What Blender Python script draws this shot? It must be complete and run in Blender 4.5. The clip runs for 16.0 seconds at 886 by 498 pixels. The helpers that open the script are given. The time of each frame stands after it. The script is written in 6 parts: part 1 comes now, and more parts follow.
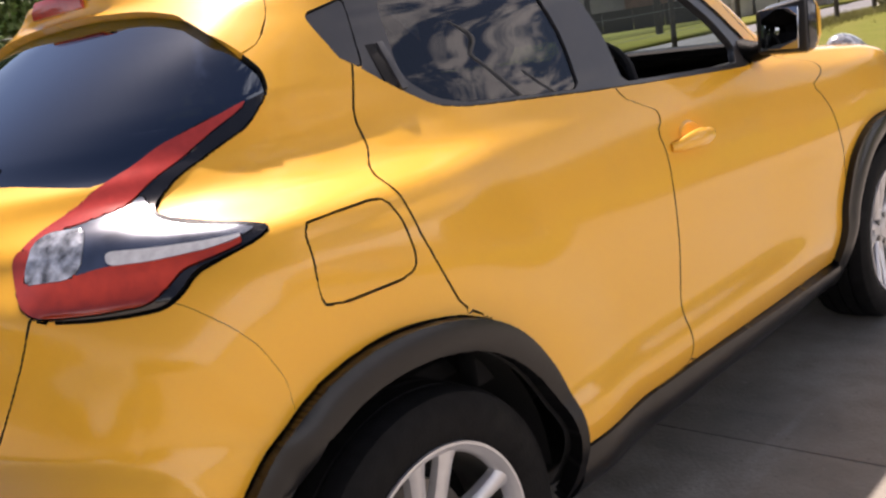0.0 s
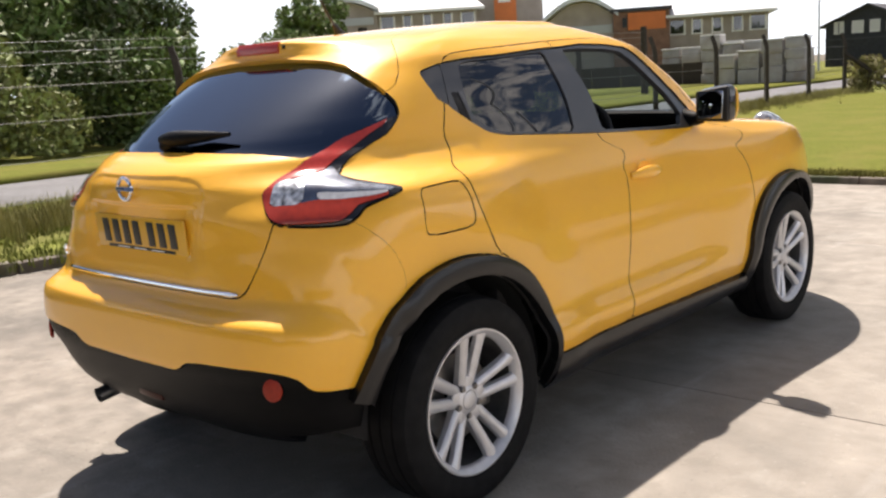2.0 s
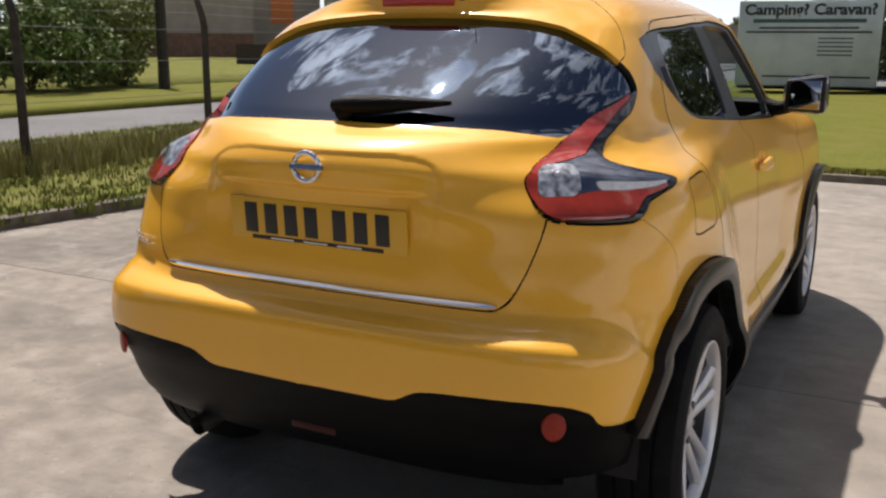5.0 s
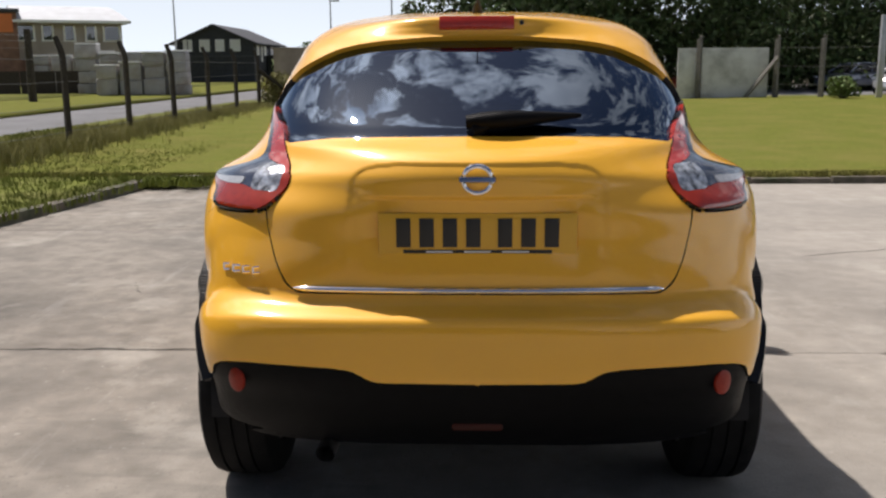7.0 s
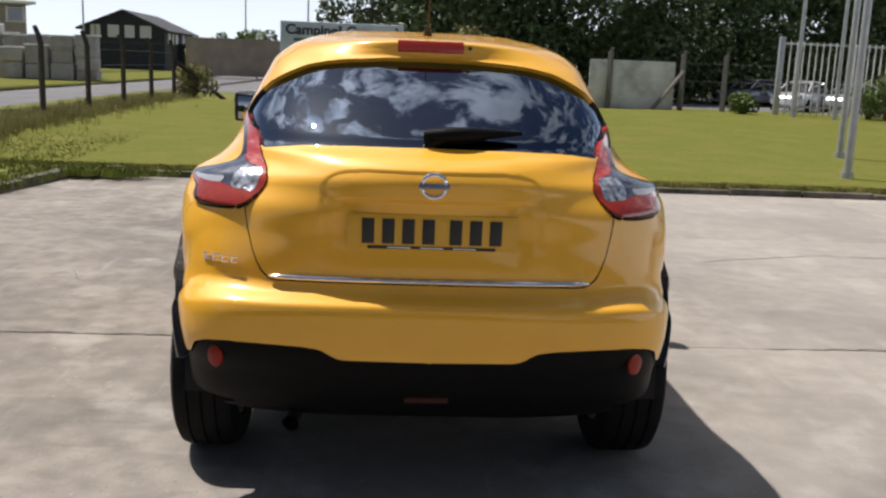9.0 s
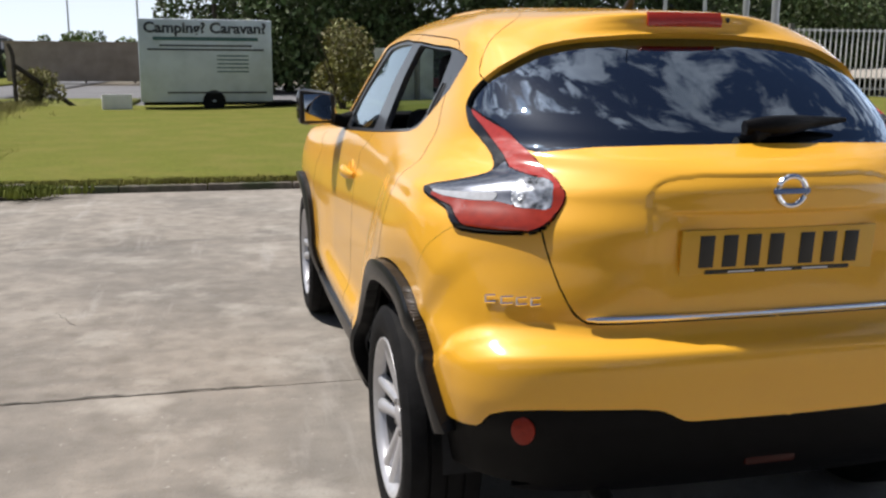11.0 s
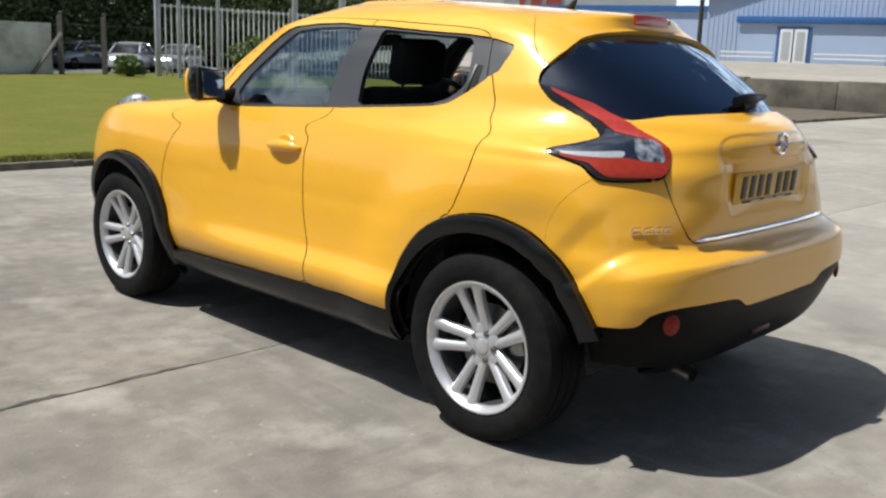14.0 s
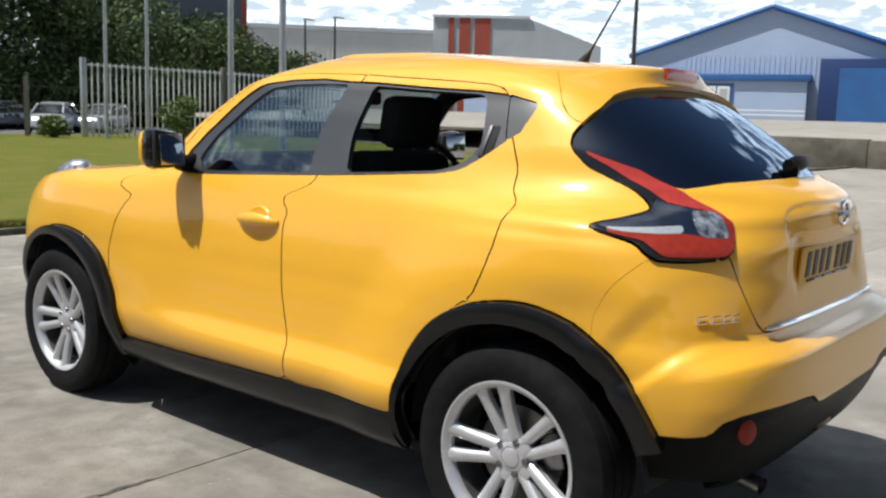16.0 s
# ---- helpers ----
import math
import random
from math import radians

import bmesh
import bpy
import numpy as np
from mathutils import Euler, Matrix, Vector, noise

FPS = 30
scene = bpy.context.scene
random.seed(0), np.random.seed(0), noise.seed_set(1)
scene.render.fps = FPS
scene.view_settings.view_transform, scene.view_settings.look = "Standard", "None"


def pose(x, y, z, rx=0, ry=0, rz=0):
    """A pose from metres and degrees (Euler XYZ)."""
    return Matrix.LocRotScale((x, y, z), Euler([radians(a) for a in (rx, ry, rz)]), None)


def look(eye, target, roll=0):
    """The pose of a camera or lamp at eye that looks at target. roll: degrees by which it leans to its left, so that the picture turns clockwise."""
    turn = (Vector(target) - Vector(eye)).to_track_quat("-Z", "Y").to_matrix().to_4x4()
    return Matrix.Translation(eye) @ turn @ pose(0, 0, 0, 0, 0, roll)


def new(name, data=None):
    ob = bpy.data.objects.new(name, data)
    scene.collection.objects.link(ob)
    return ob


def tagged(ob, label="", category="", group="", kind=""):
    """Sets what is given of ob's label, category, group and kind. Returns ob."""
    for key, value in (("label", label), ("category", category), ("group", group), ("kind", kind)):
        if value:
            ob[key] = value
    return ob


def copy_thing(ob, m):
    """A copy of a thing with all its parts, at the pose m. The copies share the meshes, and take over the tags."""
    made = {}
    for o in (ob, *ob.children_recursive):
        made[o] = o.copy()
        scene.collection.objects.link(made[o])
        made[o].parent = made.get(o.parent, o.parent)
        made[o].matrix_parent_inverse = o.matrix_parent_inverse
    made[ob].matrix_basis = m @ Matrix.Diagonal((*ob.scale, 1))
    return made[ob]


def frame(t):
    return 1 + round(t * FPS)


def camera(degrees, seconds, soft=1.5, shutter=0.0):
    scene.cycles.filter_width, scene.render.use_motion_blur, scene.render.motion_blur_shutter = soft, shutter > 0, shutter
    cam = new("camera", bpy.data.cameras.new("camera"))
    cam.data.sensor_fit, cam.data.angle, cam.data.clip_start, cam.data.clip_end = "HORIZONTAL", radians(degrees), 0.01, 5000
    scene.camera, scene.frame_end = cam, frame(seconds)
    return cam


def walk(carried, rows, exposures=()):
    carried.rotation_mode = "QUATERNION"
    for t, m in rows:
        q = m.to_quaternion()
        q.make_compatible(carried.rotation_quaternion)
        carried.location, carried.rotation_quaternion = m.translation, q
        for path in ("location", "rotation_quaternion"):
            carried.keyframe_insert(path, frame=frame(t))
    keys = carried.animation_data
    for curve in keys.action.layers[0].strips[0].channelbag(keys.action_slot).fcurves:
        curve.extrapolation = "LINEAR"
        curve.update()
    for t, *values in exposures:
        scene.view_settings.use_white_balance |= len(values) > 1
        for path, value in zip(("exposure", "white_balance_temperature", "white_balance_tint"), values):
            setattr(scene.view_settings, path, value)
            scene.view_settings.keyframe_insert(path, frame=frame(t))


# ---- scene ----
cam = camera(50.8, 16.0, soft=2.4, shutter=0.0)
PATH = [
    (0, (1.993, -1.069, 1.286), (0.637, 0.334, 0.849), -9.0),
    (0.5, (2.229, -1.439, 1.32), (0.906, -0.009, 0.87), -6.3),
    (1, (2.415, -1.794, 1.338), (1.135, -0.323, 0.89), -5.5),
    (1.5, (2.553, -2.061, 1.345), (1.263, -0.591, 0.926), -4.1),
    (2, (2.668, -2.13, 1.35), (1.35, -0.671, 0.986), -3.5),
    (2.5, (2.691, -2.13, 1.34), (1.357, -0.68, 0.997), -3.6),
    (3, (2.679, -2.119, 1.338), (1.345, -0.671, 0.986), -3.6),
    (3.5, (2.631, -2.165, 1.339), (1.327, -0.683, 1.019), -2.1),
    (4, (2.308, -2.308, 1.335), (1.186, -0.699, 0.938), 2.5),
    (4.5, (1.852, -2.432, 1.300), (0.824, -0.756, 0.931), 1.0),
    (4.7, (1.64, -2.452, 1.353), (0.65, -0.761, 0.95), 0.6),
    (6.8, (-0.006, -2.865, 1.358), (-0.08, -0.912, 0.938), -0.4),
    (7, (-0.001, -3.006, 1.348), (-0.074, -1.045, 0.964), -0.4),
    (7.5, (-0.044, -3.225, 1.373), (-0.065, -1.263, 0.987), 0.5),
    (8, (-0.063, -3.37, 1.422), (-0.041, -1.412, 1.018), 0.5),
    (8.2, (-0.054, -3.4, 1.405), (-0.012, -1.433, 1.043), 0.7),
    (10.3, (-0.722, -3.068, 1.432), (-0.458, -1.133, 1.002), 2.4),
    (10.5, (-0.871, -2.9, 1.357), (-0.553, -0.969, 0.944), 0.8),
    (11, (-1.304, -2.551, 1.349), (-0.842, -0.644, 0.962), 0.3),
    (11.5, (-1.676, -2.155, 1.347), (-0.88, -0.369, 0.926), -1.0),
    (12, (-1.981, -1.749, 1.303), (-0.96, -0.078, 0.895), -3.0),
    (12.5, (-2.319, -1.587, 1.302), (-1.039, -0.104, 0.896), -2.7),
    (13, (-2.708, -1.722, 1.334), (-1.322, -0.349, 0.891), 0.3),
    (13.5, (-3.046, -1.875, 1.328), (-1.66, -0.502, 0.889), 1.1),
    (14, (-3.177, -2.047, 1.324), (-1.76, -0.695, 0.918), 2.1),
    (14.5, (-3.199, -2.099, 1.317), (-1.765, -0.745, 0.983), 1.5),
    (15, (-3.193, -2.095, 1.309), (-1.748, -0.754, 0.973), 1.6),
    (15.5, (-3.139, -1.956, 1.317), (-1.695, -0.614, 0.978), 1.3),
    (16, (-2.978, -1.499, 1.322), (-1.449, -0.241, 1.039), 1.7),
]
EXPOSURES = [(0.0, 0.86, 7100, 24), (1.5, 0.78, 6900, 16), (3.5, 0.46, 6900, 18), (4.7, 0.24, 6800, 17), (6.8, 0.07, 6550, 15), (8.2, 0.17, 6450, 15), (10.5, 0.09, 6500, 15), (11.2, 0.20, 6300, 12), (12.5, 0.18, 6150, 6), (14.5, 0.10, 6200, 8), (16.0, 0.08, 6150, 8)]
walk(cam, [(t, look(eye, target, roll)) for t, eye, target, roll in PATH], EXPOSURES)

# ---- daylight ----
SUN_WAY = Vector((-0.50, 0.31, 1.15)).normalized()
sun = new("sun", bpy.data.lights.new("sun", "SUN"))
sun.matrix_world = look((0, 0, 30), Vector((0, 0, 30)) - SUN_WAY)
sun.data.energy, sun.data.angle, sun.data.color = 5.0, radians(0.9), (1.0, 0.955, 0.88)

world = bpy.data.worlds.new("sky")
scene.world = world
world.use_nodes = True
wn, wl = world.node_tree.nodes, world.node_tree.links
sky = wn.new("ShaderNodeTexSky")
sky.sky_type, sky.sun_disc = "NISHITA", False
sky.sun_elevation = math.asin(SUN_WAY.z)
sky.sun_rotation = math.atan2(SUN_WAY.x, SUN_WAY.y)
sky.air_density, sky.dust_density, sky.ozone_density = 1.0, 1.6, 1.2
coord = wn.new("ShaderNodeTexCoord")
# clouds lie in a level sheet
part_of, over, sheet_of, flat = wn.new("ShaderNodeSeparateXYZ"), wn.new("ShaderNodeMath"), wn.new("ShaderNodeVectorMath"), wn.new("ShaderNodeMapping")
over.operation, over.inputs[1].default_value = "MAXIMUM", 0.0
lifted, share = wn.new("ShaderNodeMath"), wn.new("ShaderNodeMath")
lifted.operation, lifted.inputs[1].default_value = "ADD", 0.16
share.operation, share.inputs[0].default_value = "DIVIDE", 1.0
sheet_of.operation = "SCALE"
flat.inputs["Scale"].default_value, flat.inputs["Location"].default_value = (1.0, 1.0, 0.0), (0.7, 0.35, 1.1)
puff = wn.new("ShaderNodeTexNoise")
puff.inputs["Scale"].default_value, puff.inputs["Detail"].default_value = 7.0, 9.0
puff.inputs["Roughness"].default_value, puff.inputs["Distortion"].default_value = 0.64, 0.4
cover = wn.new("ShaderNodeValToRGB")
cover.color_ramp.elements[0].position, cover.color_ramp.elements[1].position = 0.475, 0.57
shade = wn.new("ShaderNodeTexNoise")
shade.inputs["Scale"].default_value, shade.inputs["Detail"].default_value = 5.0, 6.0
cloud = wn.new("ShaderNodeValToRGB")
cloud.color_ramp.elements[0].position, cloud.color_ramp.elements[0].color = 0.3, (6.5, 7.0, 7.8, 1)
cloud.color_ramp.elements[1].position, cloud.color_ramp.elements[1].color = 0.7, (17.0, 17.0, 16.6, 1)
both = wn.new("ShaderNodeMix")
both.data_type = "RGBA"
wl.new(coord.outputs["Generated"], part_of.inputs["Vector"])
wl.new(part_of.outputs["Z"], over.inputs[0])
wl.new(over.outputs["Value"], lifted.inputs[0])
wl.new(lifted.outputs["Value"], share.inputs[1])
wl.new(coord.outputs["Generated"], sheet_of.inputs[0])
wl.new(share.outputs["Value"], sheet_of.inputs["Scale"])
wl.new(sheet_of.outputs["Vector"], flat.inputs["Vector"])
wl.new(flat.outputs["Vector"], puff.inputs["Vector"])
wl.new(flat.outputs["Vector"], shade.inputs["Vector"])
# a bank of broken cloud placed before the car for its window reflections, another low at +x; clear sky between
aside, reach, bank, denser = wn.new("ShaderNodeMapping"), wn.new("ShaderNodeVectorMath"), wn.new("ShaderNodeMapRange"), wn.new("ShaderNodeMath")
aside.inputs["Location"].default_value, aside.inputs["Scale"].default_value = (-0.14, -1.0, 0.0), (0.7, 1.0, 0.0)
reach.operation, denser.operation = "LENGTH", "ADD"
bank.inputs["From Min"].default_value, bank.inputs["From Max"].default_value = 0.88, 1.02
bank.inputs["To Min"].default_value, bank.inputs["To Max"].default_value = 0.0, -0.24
# the bank at +x is added to light the car's right side
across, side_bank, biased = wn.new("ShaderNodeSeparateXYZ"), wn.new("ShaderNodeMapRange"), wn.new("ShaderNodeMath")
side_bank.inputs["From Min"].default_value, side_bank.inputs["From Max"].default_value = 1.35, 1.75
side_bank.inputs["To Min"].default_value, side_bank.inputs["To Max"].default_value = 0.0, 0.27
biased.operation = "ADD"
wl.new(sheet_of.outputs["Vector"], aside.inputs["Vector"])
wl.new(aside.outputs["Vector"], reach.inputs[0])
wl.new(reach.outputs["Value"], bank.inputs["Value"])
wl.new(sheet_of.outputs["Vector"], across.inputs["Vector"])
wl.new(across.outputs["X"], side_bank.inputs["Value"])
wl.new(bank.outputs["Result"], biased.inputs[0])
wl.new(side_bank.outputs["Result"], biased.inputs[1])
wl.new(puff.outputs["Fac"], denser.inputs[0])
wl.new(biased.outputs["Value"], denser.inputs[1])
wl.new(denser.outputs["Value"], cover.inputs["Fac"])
wl.new(shade.outputs["Fac"], cloud.inputs["Fac"])
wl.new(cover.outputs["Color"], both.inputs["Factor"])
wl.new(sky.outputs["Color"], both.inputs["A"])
# clouds near the sun shine brighter
toward, glow, lift = wn.new("ShaderNodeVectorMath"), wn.new("ShaderNodeMath"), wn.new("ShaderNodeMath")
toward.operation, toward.inputs[1].default_value = "DOT_PRODUCT", SUN_WAY
glow.operation, glow.inputs[1].default_value, glow.use_clamp = "POWER", 9.0, True
lift.operation, lift.inputs[1].default_value, lift.inputs[2].default_value = "MULTIPLY_ADD", 3.2, 0.85
bright = wn.new("ShaderNodeVectorMath")
bright.operation = "SCALE"
wl.new(coord.outputs["Generated"], toward.inputs[0])
wl.new(toward.outputs["Value"], glow.inputs[0])
wl.new(glow.outputs["Value"], lift.inputs[0])
# clouds at +x made brighter still, as added light for the right-hand doors
facing, lit = wn.new("ShaderNodeMapRange"), wn.new("ShaderNodeMath")
facing.inputs["From Min"].default_value, facing.inputs["From Max"].default_value = 1.2, 2.0
facing.inputs["To Min"].default_value, facing.inputs["To Max"].default_value = 0.0, 2.2
lit.operation = "ADD"
wl.new(across.outputs["X"], facing.inputs["Value"])
wl.new(facing.outputs["Result"], lit.inputs[0])
wl.new(lift.outputs["Value"], lit.inputs[1])
wl.new(cloud.outputs["Color"], bright.inputs[0])
wl.new(lit.outputs["Value"], bright.inputs["Scale"])
wl.new(bright.outputs["Vector"], both.inputs["B"])
# pale haze low over the land
apart, low, haze = wn.new("ShaderNodeSeparateXYZ"), wn.new("ShaderNodeMapRange"), wn.new("ShaderNodeMix")
low.inputs["From Min"].default_value, low.inputs["From Max"].default_value = 0.02, 0.36
low.inputs["To Min"].default_value, low.inputs["To Max"].default_value = 0.92, 0.0
haze.data_type = "RGBA"
haze.inputs["B"].default_value = (17.4, 19.6, 21.4, 1)
wl.new(coord.outputs["Generated"], apart.inputs["Vector"])
wl.new(apart.outputs["Z"], low.inputs["Value"])
wl.new(low.outputs["Result"], haze.inputs["Factor"])
wl.new(both.outputs["Result"], haze.inputs["A"])
back = wn["Background"]
back.inputs["Strength"].default_value = 0.051
wl.new(haze.outputs["Result"], back.inputs["Color"])


# ---- materials ----
def material(name, color, rough=0.5, metal=0.0, coat=0.0, var=0.0, scale=8.0, bump=0.0, bump_scale=60.0, stain=None, stain_scale=1.0,
             stain_at=(0.45, 0.7), per_object=0.0, spec=0.5, emit=None, coords="Object", coat_rough=0.03):
    """A procedural surface: base colour with fine grain, broad stains, relief and some change from piece to piece."""
    m = bpy.data.materials.new(name)
    m.use_nodes = True
    nodes, links = m.node_tree.nodes, m.node_tree.links
    b = nodes["Principled BSDF"]
    b.inputs["Base Color"].default_value = (*color, 1)
    b.inputs["Roughness"].default_value, b.inputs["Metallic"].default_value = rough, metal
    b.inputs["Coat Weight"].default_value, b.inputs["Coat Roughness"].default_value = coat, coat_rough
    b.inputs["Specular IOR Level"].default_value = spec
    tc = nodes.new("ShaderNodeTexCoord")
    last = None
    if var:
        n = nodes.new("ShaderNodeTexNoise")
        n.inputs["Scale"].default_value, n.inputs["Detail"].default_value = scale, 6.0
        links.new(tc.outputs[coords], n.inputs["Vector"])
        r = nodes.new("ShaderNodeValToRGB")
        r.color_ramp.elements[0].position, r.color_ramp.elements[1].position = 0.3, 0.7
        r.color_ramp.elements[0].color = (*[c * (1 - var) for c in color], 1)
        r.color_ramp.elements[1].color = (*[min(1, c * (1 + var)) for c in color], 1)
        links.new(n.outputs["Fac"], r.inputs["Fac"])
        last = r.outputs["Color"]
    if stain:
        n2 = nodes.new("ShaderNodeTexNoise")
        n2.inputs["Scale"].default_value, n2.inputs["Detail"].default_value = stain_scale, 8.0
        n2.inputs["Roughness"].default_value = 0.62
        links.new(tc.outputs[coords], n2.inputs["Vector"])
        r2 = nodes.new("ShaderNodeValToRGB")
        r2.color_ramp.elements[0].position, r2.color_ramp.elements[1].position = stain_at
        links.new(n2.outputs["Fac"], r2.inputs["Fac"])
        mx = nodes.new("ShaderNodeMix")
        mx.data_type = "RGBA"
        links.new(r2.outputs["Color"], mx.inputs["Factor"])
        if last:
            links.new(last, mx.inputs["A"])
        else:
            mx.inputs["A"].default_value = (*color, 1)
        mx.inputs["B"].default_value = (*stain, 1)
        last = mx.outputs["Result"]
    if per_object:
        info = nodes.new("ShaderNodeObjectInfo")
        hv = nodes.new("ShaderNodeHueSaturation")
        mr = nodes.new("ShaderNodeMapRange")
        mr.inputs["To Min"].default_value, mr.inputs["To Max"].default_value = 1 - per_object, 1 + per_object
        links.new(info.outputs["Random"], mr.inputs["Value"])
        links.new(mr.outputs["Result"], hv.inputs["Value"])
        if last:
            links.new(last, hv.inputs["Color"])
        else:
            hv.inputs["Color"].default_value = (*color, 1)
        last = hv.outputs["Color"]
    if last:
        links.new(last, b.inputs["Base Color"])
    if bump:
        nb = nodes.new("ShaderNodeTexNoise")
        nb.inputs["Scale"].default_value, nb.inputs["Detail"].default_value = bump_scale, 5.0
        links.new(tc.outputs[coords], nb.inputs["Vector"])
        bp = nodes.new("ShaderNodeBump")
        bp.inputs["Strength"].default_value, bp.inputs["Distance"].default_value = bump, 0.01
        links.new(nb.outputs["Fac"], bp.inputs["Height"])
        links.new(bp.outputs["Normal"], b.inputs["Normal"])
    if emit:
        b.inputs["Emission Color"].default_value, b.inputs["Emission Strength"].default_value = (*emit[0], 1), emit[1]
    return m


def glass(name, tint, gloss=1.5, rough=0.0, sheen=(1, 1, 1)):
    """A pane: sees through with a tint, mirrors by Fresnel."""
    m = bpy.data.materials.new(name)
    m.use_nodes = True
    nodes, links = m.node_tree.nodes, m.node_tree.links
    nodes.remove(nodes["Principled BSDF"])
    clear, shine, face, power, scale, mix = (nodes.new("ShaderNode" + k) for k in ("BsdfTransparent", "BsdfGlossy", "LayerWeight", "Math", "Math", "MixShader"))
    clear.inputs["Color"].default_value = (*tint, 1)
    shine.inputs["Roughness"].default_value = rough
    shine.inputs["Color"].default_value = (*sheen, 1)
    face.inputs["Blend"].default_value = 0.5
    power.operation, power.inputs[1].default_value = "POWER", 4.0
    f0 = ((gloss - 1) / (gloss + 1)) ** 2
    scale.operation, scale.inputs[1].default_value, scale.inputs[2].default_value = "MULTIPLY_ADD", 1 - f0, f0
    links.new(face.outputs["Facing"], power.inputs[0])
    links.new(power.outputs["Value"], scale.inputs[0])
    links.new(scale.outputs["Value"], mix.inputs["Fac"])
    links.new(clear.outputs["BSDF"], mix.inputs[1])
    links.new(shine.outputs["BSDF"], mix.inputs[2])
    links.new(mix.outputs["Shader"], nodes["Material Output"].inputs["Surface"])
    return m


PAINT = material("yellow_car_paint", (0.88, 0.445, 0.026), rough=0.5, metal=0.04, spec=0.35, coat=1.0, coat_rough=0.11, var=0.03, scale=900, stain=(0.82, 0.410, 0.030), stain_scale=3.0, stain_at=(0.5, 0.9))
BLACK_PLASTIC = material("black_grained_plastic", (0.0042, 0.0042, 0.0046), rough=0.42, spec=0.09, var=0.25, scale=40, bump=0.25, bump_scale=500)
SATIN_PLASTIC = material("satin_black_plastic", (0.005, 0.005, 0.006), rough=0.29, spec=0.42, var=0.2, scale=40, bump=0.06, bump_scale=500)
BLACK_GLOSS = material("gloss_black_trim", (0.010, 0.010, 0.012), rough=0.15, coat=0.6)
TRIM_BLACK = material("gloss_black_pillar_trim", (0.020, 0.020, 0.023), rough=0.44, spec=0.95, coat=0.5, var=0.1, scale=50, coat_rough=0.08)
RUBBER_AND_GAP_SHADE = material("black_rubber_and_gap_shade", (0.012, 0.012, 0.012), rough=0.6)
CABIN = material("dark_cabin_trim", (0.010, 0.010, 0.011), rough=0.8, var=0.2, scale=30)
SEAT_CLOTH = material("black_seat_cloth", (0.014, 0.014, 0.016), rough=0.95, var=0.3, scale=300, bump=0.3, bump_scale=400)
DARK_GLASS = glass("privacy_glass", (0.07, 0.08, 0.09), 1.9)
REAR_GLASS = glass("rear_privacy_glass", (0.010, 0.013, 0.022), 2.5, 0.015, (0.66, 0.80, 1.0))
SIDE_GLASS = glass("tinted_glass", (0.64, 0.75, 0.78), 2.8, 0.0, (0.82, 0.92, 1.0))
CHROME = material("chrome", (0.82, 0.82, 0.84), rough=0.08, metal=1.0)
ALLOY = material("silver_alloy", (0.60, 0.60, 0.62), rough=0.36, metal=0.55, var=0.06, scale=30)
TYRE = material("tyre_rubber", (0.0085, 0.0085, 0.009), rough=0.75, spec=0.14, var=0.3, scale=25, bump=0.2, bump_scale=150, stain=(0.020, 0.019, 0.017), stain_scale=6, stain_at=(0.55, 0.85))
DISC = material("brake_disc_steel", (0.22, 0.21, 0.20), rough=0.4, metal=0.9, var=0.2, scale=20)
RED_LENS = material("red_lamp_lens", (0.43, 0.042, 0.030), rough=0.15, coat=1.0, var=0.10, scale=60)
ORANGE_RED = material("orange_red_lamp_lens", (0.30, 0.026, 0.009), rough=0.18, coat=1.0, var=0.14, scale=45)
LAMP_CHROME = material("lamp_bezel_metal", (0.25, 0.27, 0.31), rough=0.20, metal=1.0, coat=0.5, var=0.3, scale=18)
LAMP_WHITE = material("white_lamp_lens", (0.40, 0.42, 0.45), rough=0.25, coat=0.8, var=0.14, scale=80)
BARREL = material("dark_wheel_barrel", (0.085, 0.082, 0.080), rough=0.5, metal=0.5, var=0.3, scale=18)
BRAKE_RED = material("bright_red_brake_lens", (0.50, 0.038, 0.018), rough=0.2, coat=0.5, var=0.08, scale=60)
FOG_RED = material("dark_fog_lamp_lens", (0.035, 0.003, 0.002), rough=0.3, spec=0.2)
REFLECTOR = material("orange_red_reflector", (0.27, 0.020, 0.008), rough=0.3, spec=0.3, var=0.15, scale=90)
CLEAR_LENS = material("clear_lamp_reflector", (0.42, 0.45, 0.49), rough=0.22, metal=0.6, coat=0.8, var=0.85, scale=44, bump=0.5, bump_scale=34)
PLATE = material("yellow_plate", (0.68, 0.37, 0.018), rough=0.35, coat=0.3)
INK = material("black_plate_print", (0.012, 0.012, 0.012), rough=0.45)
MIRROR = material("mirror_glass", (0.45, 0.46, 0.48), rough=0.01, metal=1.0)
BADGE_BLUE = material("badge_blue_grey", (0.10, 0.16, 0.32), rough=0.2, metal=0.6, coat=0.5)
WHITE_PRINT = material("pale_print", (0.7, 0.7, 0.7), rough=0.5)
EXHAUST = material("exhaust_steel", (0.30, 0.29, 0.28), rough=0.35, metal=1.0, var=0.2, scale=30)


# ---- building helpers ----
def mesh_object(name, verts, faces, mat, parent=None, smooth_faces=True, label=""):
    me = bpy.data.meshes.new(name)
    me.from_pydata([tuple(map(float, v)) for v in verts], [], [tuple(map(int, f)) for f in faces])
    me.materials.append(mat)
    if smooth_faces:
        me.polygons.foreach_set("use_smooth", np.ones(len(me.polygons), bool))
    ob = new(name, me)
    ob.parent = parent
    return tagged(ob, label)


